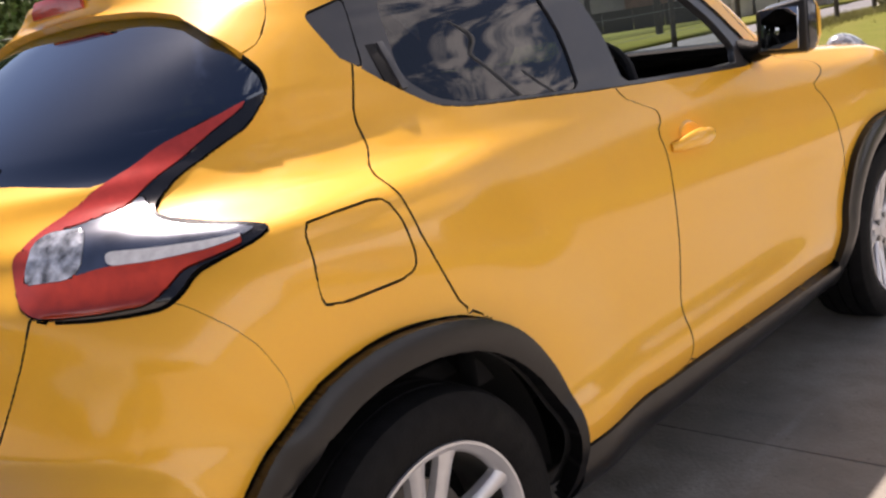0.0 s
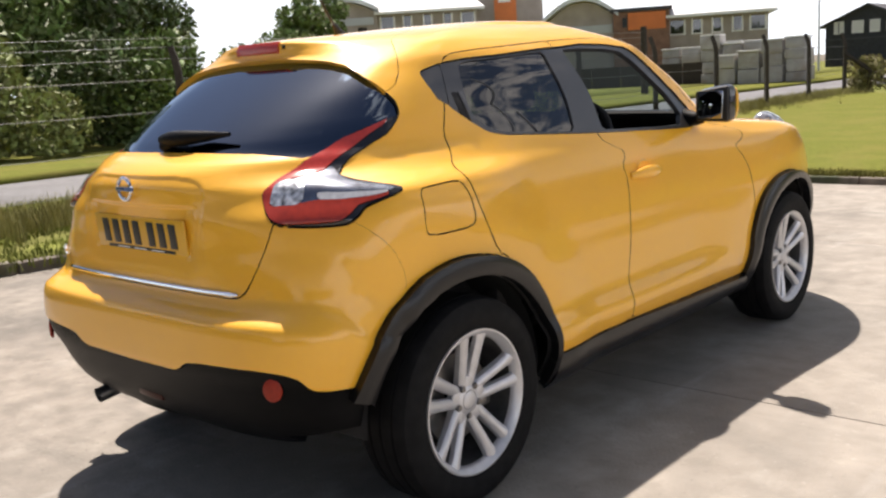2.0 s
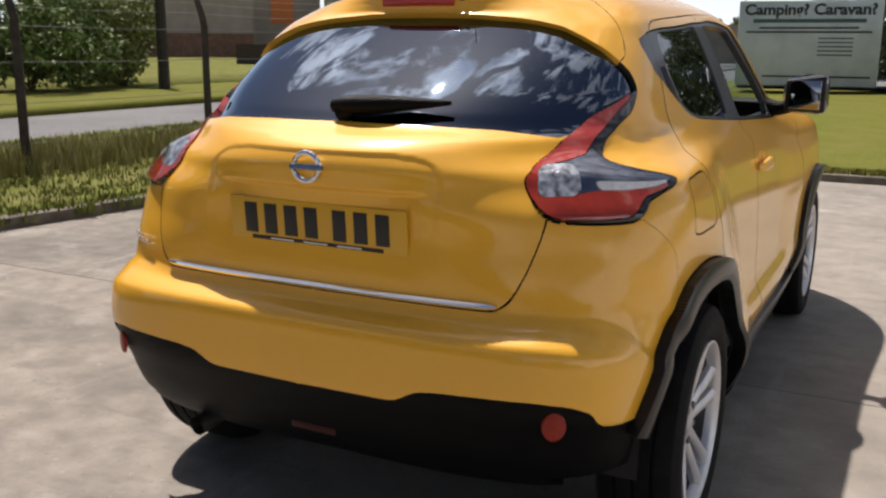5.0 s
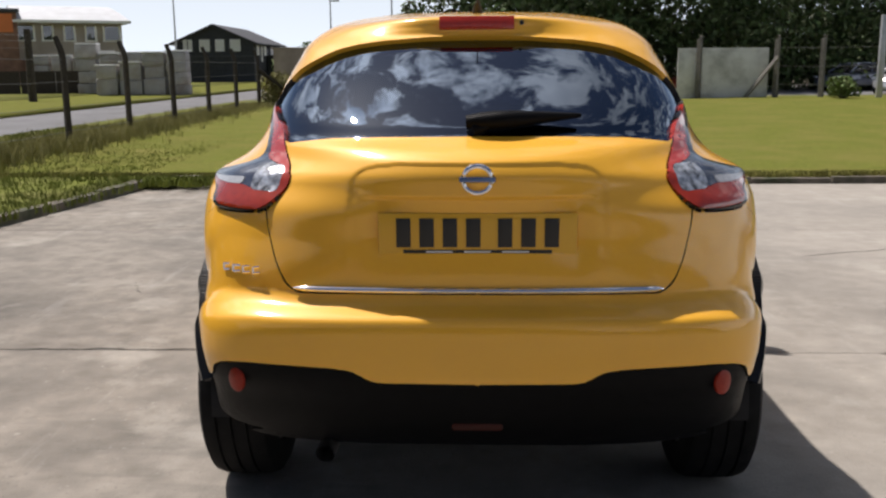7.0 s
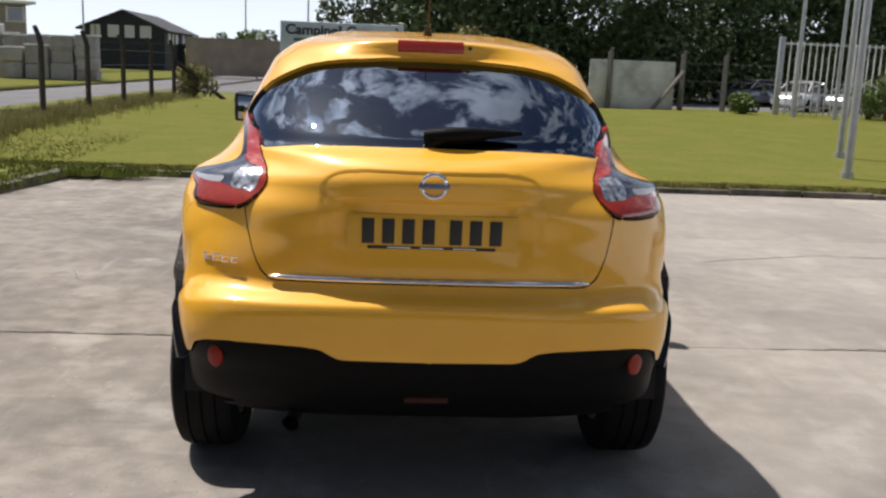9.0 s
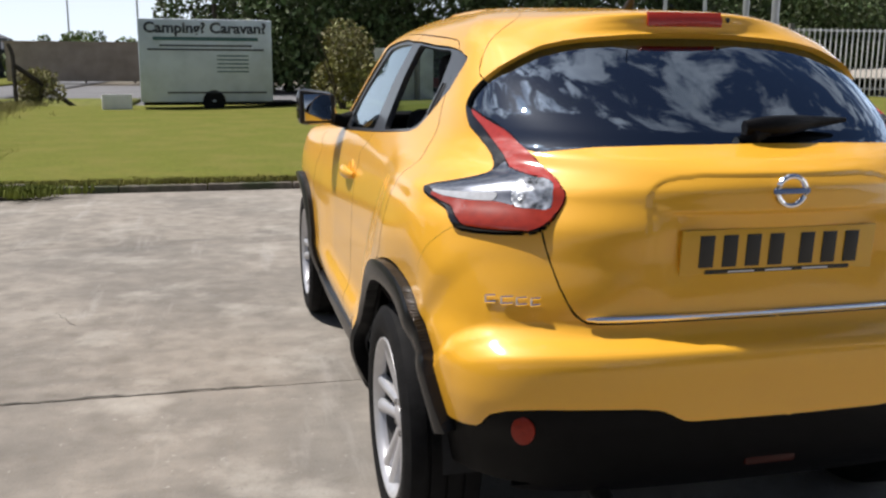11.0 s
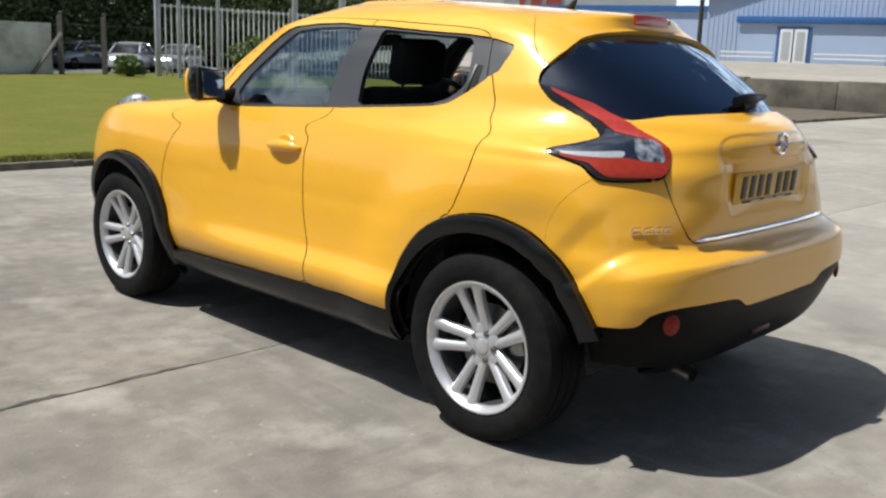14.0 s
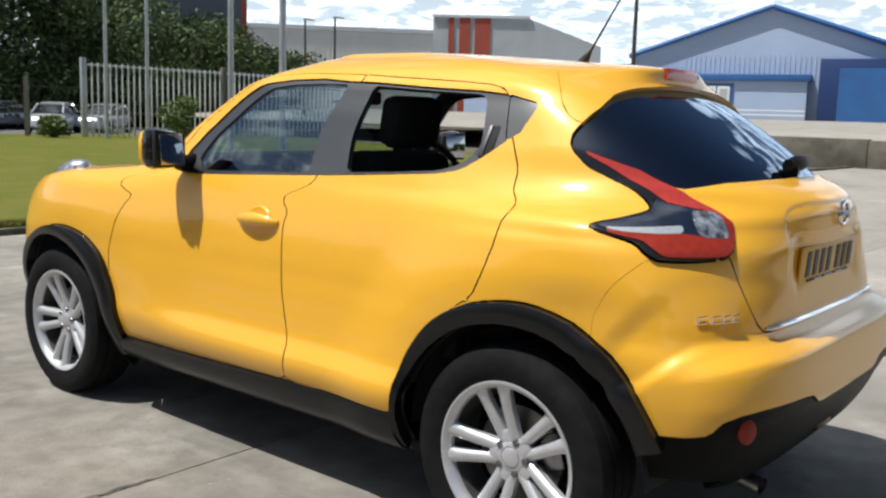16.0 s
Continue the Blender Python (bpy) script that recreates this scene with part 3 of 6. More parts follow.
# hairline cracks, as thin sunk dirt lines
def crack(points, width, seed):
    rnd = random.Random(seed)
    bm = bmesh.new()
    pts = []
    for (xa, ya), (xb, yb) in zip(points, points[1:]):
        for f in np.linspace(0, 1, 12)[:-1]:
            pts.append((xa + (xb - xa) * f + rnd.uniform(-0.012, 0.012), ya + (yb - ya) * f + rnd.uniform(-0.012, 0.012)))
    rows = []
    for k, (x, y) in enumerate(pts):
        w = width * rnd.uniform(0.4, 1.2) * (0.3 if k in (0, len(pts) - 1) else 1)
        rows.append((bm.verts.new((x, y - w, 0.002)), bm.verts.new((x, y + w, 0.002))))
    for a, b in zip(rows, rows[1:]):
        bm.faces.new((a[0], b[0], b[1], a[1]))
    ob = part("crack", bm, JOINT, bpy.data.objects["pavement"])
    return ob


crack([(-2.6, 1.30), (-2.0, 1.322), (-1.55, 1.318), (-1.10, 1.318)], 0.010, 3)
crack([(1.9, 1.30), (2.5, 1.33), (3.3, 1.29)], 0.008, 4)
crack([(-2.2, 2.75), (-2.05, 2.45)], 0.006, 5)
crack([(2.3, 3.6), (3.4, 4.0), (4.6, 3.9)], 0.007, 6)

# kerb stones round the yard
rnd = random.Random(11)
for k in range(38):
    x0 = -3.25 + 0.915 * k
    bm = bmesh.new()
    add_box(bm, (x0 + 0.006, 7.80 + rnd.uniform(-0.008, 0.008), -0.10), (x0 + 0.909, 7.93, 0.072 + rnd.uniform(-0.012, 0.008)), 0.014)
    kerb = part("kerb_stone", bm, KERB)
    tagged(kerb, "weathered concrete kerb stone with moss", "kerb", "kerb round the yard")
for k in range(36):
    y0 = -25.5 + 0.915 * k
    if y0 > 6.9:
        break
    bm = bmesh.new()
    add_box(bm, (-0.13, 0.006, -0.10), (rnd.uniform(-0.008, 0.008), 0.909, 0.095 + rnd.uniform(-0.012, 0.008)), 0.014, pose(yard_edge(y0), y0, 0, 0, 0, -8.8 if y0 > -3.6 else 0))
    tagged(part("kerb_stone", bm, KERB), "weathered concrete kerb stone with moss", "kerb", "kerb round the yard")
for k in range(3):
    a0, a1 = radians(90 + 30 * k), radians(118 + 30 * k)
    bm = bmesh.new()
    ring_v = []
    for t in np.linspace(a0, a1, 5):
        c, s = math.cos(t), math.sin(t)
        ring_v.append([bm.verts.new((-3.25 + r * c, 7.25 + r * s, z)) for r, z in ((0.55, -0.1), (0.55, 0.105), (0.68, 0.105), (0.68, -0.1))])
    for a, b in zip(ring_v, ring_v[1:]):
        for i in range(4):
            bm.faces.new((a[i], a[(i + 1) % 4], b[(i + 1) % 4], b[i]))
    bm.faces.new(ring_v[0]), bm.faces.new(ring_v[-1][::-1])
    tagged(part("kerb_stone", bm, KERB), "curved concrete kerb stone with moss", "kerb", "kerb round the yard")


def grass_stuff(name, spots, height, mat, label, seed, per=6, lean=0.45, width=0.006):
    """Many single blades, as one object."""
    rnd = random.Random(seed)
    verts, faces = [], []
    for x, y, z in spots:
        for _ in range(per):
            a, h = rnd.uniform(0, 6.283), height * rnd.uniform(0.45, 1.15)
            bx, by = x + rnd.uniform(-0.07, 0.07), y + rnd.uniform(-0.07, 0.07)
            dx, dy, l = math.cos(a), math.sin(a), h * lean * rnd.uniform(0.2, 1.2)
            w = width * rnd.uniform(0.7, 1.3)
            n = len(verts)
            verts += [(bx - dy * w, by + dx * w, z - 0.01), (bx + dy * w, by - dx * w, z - 0.01), (bx + dx * l * 0.4 + dy * w * 0.7, by + dy * l * 0.4 - dx * w * 0.7, z + h * 0.6),
                      (bx + dx * l * 0.4 - dy * w * 0.7, by + dy * l * 0.4 + dx * w * 0.7, z + h * 0.6), (bx + dx * l, by + dy * l, z + h)]
            faces += [(n, n + 1, n + 2, n + 3), (n + 3, n + 2, n + 4)]
    me = bpy.data.meshes.new(name)
    me.from_pydata(verts, [], faces)
    me.materials.append(mat)
    return tagged(new(name, me), label, "grass", kind="stuff")


rnd = random.Random(21)
spots = [(rnd.uniform(-5.8, 9.5), 7.90 + abs(rnd.gauss(0, 0.12)), 0.08) for _ in range(3400)]
grass_stuff("kerb_grass", spots, 0.050, DRY_GREEN, "short grass growing over the kerb edge", 22)
spots = [(-6.7 + rnd.gauss(0, 0.42), rnd.uniform(-4, 26), 0.085) for _ in range(5200)]
grass_stuff("fence_grass", spots, 0.27, DRY_BLADE, "long seeding grass along the wire fence", 24, per=7, width=0.005)
spots = [(x, y, 0.085) for x, y in ((rnd.uniform(-9.1, -4.0), rnd.uniform(-4, 18)) for _ in range(11000)) if x < yard_edge(y) - 0.2]
grass_stuff("verge_grass", spots, 0.050, BLADE, "uneven green grass on the verge", 25, per=6, width=0.006)
spots = [(yard_edge(y) - 0.10 + rnd.gauss(0, 0.09), y, 0.05) for y in (rnd.uniform(-2, 7.2) for _ in range(420))] + [(-3.5 + rnd.gauss(0, 0.30), 7.55 + rnd.gauss(0, 0.13), 0.05) for _ in range(420)]
grass_stuff("kerb_weeds", spots, 0.085, BLADE, "green weeds in the kerb joints", 26, per=7, width=0.010)


# ---- panels of the car body ----
# Outlines on the right half. "s" points are (y, z) seen from the side, "r" points (x, z) seen from behind, "q" points are on the body's own net.
def outline(text, cut=2):
    """An outline from words like s-0.21,1.04 or r0.5,0.9 or q3.1,1.2; corners are rounded by cutting them."""
    words = text.split()
    pts = np.array([[float(v) for v in w[1:].split(",")] for w in words])
    sort = np.array([w[0] for w in words])
    qy, qx = q_of_y(pts[:, 0], pts[:, 1]), q_of_x(pts[:, 0], pts[:, 1])
    pts[:, 0] = np.where(sort == "s", qy, np.where(sort == "r", qx, pts[:, 0]))
    for _ in range(cut):
        nxt = np.roll(pts, -1, 0)
        span = np.linalg.norm((nxt - pts) * (1.6, 1.0), axis=1)[:, None]
        t = np.minimum(0.22, 0.014 / np.maximum(span, 1e-6))
        pts = np.stack([pts + t * (nxt - pts), nxt - t * (nxt - pts)], 1).reshape(-1, 2)
    return pts


def ring(y, z, radius, n=40, a0=0, a1=360):
    return " ".join(f"s{y + radius * math.cos(radians(a)):.4f},{z + radius * math.sin(radians(a)):.4f}" for a in np.linspace(a0, a1, n))


def curved(text, steps=5):
    """The same outline words, with an even curve laid through the s points."""
    pts = np.array([[float(v) for v in w[1:].split(",")] for w in text.split()])
    far = np.concatenate([[pts[0]], pts, [pts[-1]]])
    out = []
    for a, b, c, d in zip(far, far[1:], far[2:], far[3:]):
        for t in np.arange(steps) / steps:
            out.append(b + 0.5 * t * (c - a + t * (2 * a - 5 * b + 4 * c - d + t * (3 * (b - c) + d - a))))
    return " ".join(f"s{y:.4f},{z:.4f}" for y, z in out + [pts[-1]])


B_SEAM = "s0.93,1.112 s0.965,1.068 s1.03,0.97 s1.042,0.85 s1.035,0.75 s1.015,0.64 s0.968,0.475 s0.975,0.374"
B_BACK = " ".join(B_SEAM.split()[::-1])
OUTLINES = []


def panel(name, text, cut=1):
    OUTLINES.append((name, text, cut))


panel("front_wing", "s1.88,1.06 s1.97,0.955 s2.06,0.85 s2.105,0.72 s2.10,0.60 s2.05,0.45 s2.03,0.1 q3.2,0.1 q3.2,1.112 q2.1,1.085")
panel("windscreen", "q2.16,1.125 q3.2,1.13 q3.2,1.475 q2.6,1.472 q2.2,1.455 q2.14,1.40 q2.13,1.25")
panel("rear_bumper", "q-0.2,0.1 s-0.30,0.1 s-0.20,0.55 s-0.25,0.80 s-0.286,0.869 s-0.317,0.909 s-0.36,0.953 s-0.42,1.0 r0.59,1.0 r0.572,0.975 r0.56,0.90 r0.538,0.829 r0.516,0.785 r0.497,0.768 r0.481,0.760 q-0.2,0.757")
panel("lower_bumper", "q-0.2,0.1 s-0.2,0.1 s-0.35,0.49 s-0.43,0.50 s-0.51,0.505 s-0.56,0.516 s-0.59,0.553 s-0.605,0.562 r0.68,0.573 r0.61,0.581 r0.50,0.580 r0.38,0.575 r0.325,0.567 r0.29,0.545 r0.26,0.535 q-0.2,0.529")
panel("tailgate", "q-0.2,0.757 r0.481,0.760 r0.497,0.768 r0.516,0.785 r0.538,0.829 r0.56,0.90 r0.572,0.975 r0.59,1.0 r0.60,1.10 r0.60,1.16 r0.62,1.26 q-0.2,1.26")
panel("spoiler", "q-0.2,1.438 r0.15,1.436 r0.30,1.425 r0.36,1.417 r0.43,1.402 r0.49,1.376 r0.55,1.342 r0.585,1.312 s-0.006,1.328 s0.045,1.375 s0.115,1.447 s0.16,1.478 q0.6,1.515 q-0.2,1.515")
panel("rear_window", "q-0.2,1.166 r0.244,1.162 r0.40,1.156 r0.54,1.138 r0.585,1.17 r0.61,1.205 r0.634,1.240 r0.628,1.254 r0.614,1.279 r0.597,1.300 r0.585,1.312 r0.55,1.342 r0.49,1.376 r0.43,1.402 r0.36,1.417 r0.30,1.425 r0.15,1.436 q-0.2,1.438")
panel("front_door", "s0.865,1.458 s1.00,1.462 s1.20,1.466 s1.37,1.452 s1.47,1.417 s1.604,1.33 s1.729,1.225 s1.80,1.15 s1.85,1.09 s1.88,1.06 s1.97,0.955 s2.06,0.85 s2.105,0.72 s2.10,0.60 s2.05,0.45 s2.03,0.346 " + B_BACK + " s0.90,1.25 s0.87,1.43")
panel("rear_door", "s0.865,1.458 s0.67,1.447 s0.42,1.434 s0.29,1.424 s0.24,1.410 s0.212,1.375 s0.165,1.27 s0.11,1.17 s0.078,1.085 s0.073,1.035 s0.077,0.97 s0.105,0.88 s0.142,0.80 s0.30,0.70 s0.42,0.50 s0.44,0.376 " + B_BACK + " s0.90,1.25 s0.87,1.43".replace("s0.975,0.374 ", ""))
panel("window_trim", "s1.69,1.068 s1.735,1.14 s1.605,1.266 s1.49,1.371 s1.39,1.425 s1.24,1.440 s1.07,1.444 s0.93,1.434 s0.80,1.430 s0.52,1.412 s0.336,1.404 s0.22,1.393 s0.115,1.370 s0.11,1.362 s0.128,1.31 s0.17,1.262 s0.255,1.198 s0.32,1.158 s0.40,1.142 s0.83,1.110 s1.2,1.088 s1.6,1.066")
panel("quarter_trim", "s0.222,1.393 s0.115,1.370 s0.11,1.362 s0.128,1.31 s0.17,1.262 s0.184,1.2515 s0.198,1.30 s0.213,1.355")
panel("front_glass", "s1.60,1.084 s1.645,1.135 s1.60,1.20 s1.52,1.275 s1.42,1.365 s1.34,1.410 s1.22,1.424 s1.07,1.428 s0.93,1.424 s0.99,1.114 s1.3,1.098")
panel("rear_glass", "s0.80,1.420 s0.52,1.402 s0.34,1.394 s0.31,1.386 s0.275,1.25 s0.285,1.215 s0.335,1.175 s0.41,1.153 s0.60,1.138 s0.80,1.124")
panel("lamp_border", "s-0.045,1.238 s-0.101,1.190 s-0.168,1.163 s-0.239,1.134 s-0.285,1.104 s-0.310,1.083 s-0.302,1.073 s-0.263,1.061 s-0.226,1.052 s-0.200,1.040 s-0.232,1.026 s-0.29,1.010 s-0.33,0.997 s-0.360,0.972 s-0.387,0.957 s-0.425,0.955 r0.660,0.956 r0.590,0.961 r0.558,0.978 r0.518,1.025 r0.505,1.050 r0.513,1.076 r0.535,1.109 r0.546,1.133 r0.567,1.170 r0.600,1.209 r0.632,1.243")
panel("lamp_red_upper", "r0.626,1.234 r0.575,1.182 r0.549,1.136 r0.536,1.106 r0.515,1.074 r0.508,1.050 r0.522,1.028 r0.535,1.028 r0.530,1.060 r0.545,1.079 r0.576,1.084 s-0.33,1.099 s-0.300,1.120 s-0.238,1.150 s-0.17,1.187 s-0.10,1.220")
panel("lamp_red_lower", "s-0.244,1.0285 s-0.265,1.0305 s-0.30,1.025 s-0.37,1.018 s-0.411,1.019 s-0.44,1.014 r0.611,1.006 r0.549,1.008 r0.534,1.030 r0.527,1.060 r0.509,1.062 r0.5075,1.048 r0.520,1.023 r0.558,0.982 r0.590,0.9655 r0.62,0.963 r0.67,0.962 s-0.45,0.962 s-0.400,0.964 s-0.374,0.979 s-0.340,1.003 s-0.29,1.016")
panel("lamp_chrome", "s-0.304,1.114 s-0.308,1.092 s-0.318,1.071 s-0.30,1.060 s-0.240,1.050 s-0.222,1.043 s-0.250,1.0355 s-0.265,1.0312 s-0.30,1.0258 s-0.37,1.0188 s-0.411,1.0198 s-0.44,1.0148 r0.611,1.0068 r0.549,1.0088 r0.535,1.032 r0.532,1.060 r0.546,1.078 r0.577,1.082 s-0.33,1.097")
panel("lamp_white", "s-0.236,1.0385 s-0.308,1.0365 s-0.36,1.0365 s-0.405,1.0400 s-0.413,1.019 s-0.37,1.018 s-0.30,1.025 s-0.262,1.0315")
panel("lamp_clear", "r0.589,1.072 r0.533,1.079 r0.525,1.066 r0.534,1.035 r0.549,1.009 r0.611,1.007 r0.622,1.018 r0.612,1.046")
panel("rear_arch_trim", "s-0.392,0.445 " + curved("s-0.458,0.468 s-0.430,0.53 s-0.382,0.612 s-0.305,0.699 s-0.20,0.767 s-0.08,0.803 s0.03,0.804 s0.16,0.774 s0.282,0.704 s0.368,0.598 s0.409,0.478 s0.424,0.374") + " s0.43,0.1", cut=0)
panel("front_arch_trim", "s2.05,0.1 " + curved("s2.035,0.345 s2.048,0.45 s2.082,0.568 s2.160,0.685 s2.278,0.759 s2.42,0.788 s2.56,0.779 s2.70,0.735 s2.82,0.675 s2.92,0.59 s3.00,0.52") + " q2.7,0.48 q3.2,0.46 q3.2,0.1", cut=0)
panel("sill", "s0.36,0.1 s0.44,0.376 s0.975,0.372 s1.5,0.358 s2.04,0.344 s2.10,0.1", cut=0)
panel("none", "s0.30,0.1 s0.36,0.270 s2.10,0.266 s2.16,0.1", cut=0)
panel("none", "q-0.2,0.1 s-0.2,0.1 s-0.25,0.372 s-0.46,0.372 s-0.56,0.352 r0.66,0.335 r0.58,0.322 r0.45,0.316 r0.3,0.310 q-0.2,0.308", cut=0)
panel("none", "s-0.30,0.05 " + ring(0.0, 0.335, 0.405, 30, 205, -25) + " s0.36,0.05", cut=0)
panel("none", "s2.20,0.05 " + ring(2.53, 0.335, 0.405, 30, 205, -25) + " s2.88,0.05", cut=0)
FLAP = "s-0.150,1.030 s0.023,1.035 s0.046,1.015 s0.055,0.914 s0.030,0.892 s-0.138,0.890 s-0.166,0.915"
OFFSET = {"lamp_border": 0.003, "lamp_red_upper": 0.0045, "lamp_clear": 0.0045, "lamp_chrome": 0.003, "lamp_white": 0.0045, "lamp_red_lower": 0.0045, "rear_window": -0.012, "windscreen": -0.006,
          "window_trim": -0.006, "quarter_trim": -0.005, "front_glass": -0.012, "rear_glass": -0.012, "lower_bumper": -0.006}


def swell(name, p):
    """How far a panel stands out of the body: rounded arch trims and sill, lamps that stand proud."""
    x, y, z = np.abs(p[:, 0]), p[:, 1], p[:, 2]
    if name.endswith("arch_trim"):
        d = np.hypot(y - (0.0 if name.startswith("rear") else 2.53), z - 0.335)
        return 0.021 + 0.013 * np.sin(np.pi * np.clip((d - 0.395) / 0.088, 0, 1)) ** 0.8
    if name == "sill":
        return 0.002 + 0.036 * np.sin(np.pi * np.clip((z - 0.235) / 0.142, 0, 1)) ** 0.9
    if name.startswith("lamp"):
        return OFFSET[name] + 0.013 * smooth(1.13, 1.06, z) * smooth(0.945, 0.97, z) * smooth(0.50, 0.60, x) * smooth(-0.24, -0.40, y)
    return np.full(len(p), OFFSET.get(name, 0.0))


LOOK = {"window_trim": TRIM_BLACK, "quarter_trim": TRIM_BLACK, "lamp_border": BLACK_GLOSS, "lamp_red_upper": RED_LENS, "lamp_clear": CLEAR_LENS, "lamp_red_lower": ORANGE_RED, "lamp_chrome": LAMP_CHROME, "lamp_white": LAMP_WHITE, "rear_window": REAR_GLASS,
        "windscreen": SIDE_GLASS, "front_glass": SIDE_GLASS, "rear_glass": DARK_GLASS, "rear_arch_trim": SATIN_PLASTIC, "front_arch_trim": SATIN_PLASTIC,
        "sill": SATIN_PLASTIC, "lower_bumper": BLACK_PLASTIC}
NET_Q = np.concatenate([np.linspace(0, 0.4, 56)[:-1], np.linspace(0.4, 1, 170)[:-1], np.linspace(1, 2, 200)[:-1], np.linspace(2, 3, 90)])
NET_Z = np.concatenate([np.arange(0.20, 0.64, 0.0105), np.arange(0.64, 0.77, 0.006), np.arange(0.772, 0.94, 0.0105), np.arange(0.942, 1.25, 0.005), np.arange(1.25, 1.40, 0.0095), np.arange(1.40, 1.56, 0.0045), [1.561, 1.5635, 1.5648]])
NET_SCALE = np.array([1.6, 1.0])


def inside(pts, poly):
    x, y = pts[..., 0], pts[..., 1]
    hit = np.zeros(x.shape, bool)
    for (x0, y0), (x1, y1) in zip(poly, np.roll(poly, -1, 0)):
        if y0 != y1:
            hit ^= ((y0 > y) != (y1 > y)) & (x < (x1 - x0) * (y - y0) / (y1 - y0) + x0)
    return hit


def nearest_on(pts, poly):
    """The nearest points on the outline, and how far they are, in the net's own scale."""
    best, far = pts.copy(), np.full(len(pts), 9.0)
    a, b = poly * NET_SCALE, np.roll(poly, -1, 0) * NET_SCALE
    p = pts * NET_SCALE
    for s, e in zip(a, b):
        d = e - s
        t = np.clip(((p - s) @ d) / max(d @ d, 1e-12), 0, 1)
        c = s + t[:, None] * d
        f = np.linalg.norm(p - c, axis=1)
        near = f < far
        best[near], far[near] = (c / NET_SCALE)[near], f[near]
    return best, far


def body_net(outlines):
    """The net's points with the seams laid into it, and the panel that each cell belongs to."""
    net = np.stack(np.meshgrid(NET_Q, NET_Z), -1)                  # rows by z, columns by q
    mid = (net[:-1, :-1] + net[1:, 1:]) / 2
    names = ["body_shell"]
    owner = np.zeros(mid.shape[:2], int)
    polys = []
    for name, text, cut in outlines:
        poly = outline(text, cut)
        if name not in names:
            names.append(name)
        mask = inside(mid, poly)
        owner[mask] = names.index(name)
        polys.append((poly, mask, names.index(name)))
    pad = np.pad(owner, 1, mode="edge")
    corner = np.stack([pad[:-1, :-1], pad[1:, :-1], pad[:-1, 1:], pad[1:, 1:]], -1)
    seam = (corner != corner[..., :1]).any(-1)
    pts = net[seam]
    best = pts.copy()
    for poly, mask, k in polys:
        around = np.pad(mask, 1, mode="edge")
        around = np.stack([around[:-1, :-1], around[1:, :-1], around[:-1, 1:], around[1:, 1:]], -1)[seam]
        some = (around != around[:, :1]).any(1) & (corner[seam] == k).any(1)
        b, f = pts.copy(), np.full(len(pts), 9.0)
        b[some], f[some] = nearest_on(pts[some], poly)
        near = f < 0.013
        best[near] = b[near]
    best[:, 0] = np.where(pts[:, 0] <= 0, 0, np.where(pts[:, 0] >= 3, 3, best[:, 0]))
    best[:, 1] = np.clip(best[:, 1], NET_Z[0], NET_Z[-1])
    net[seam] = best
    return net, owner, names


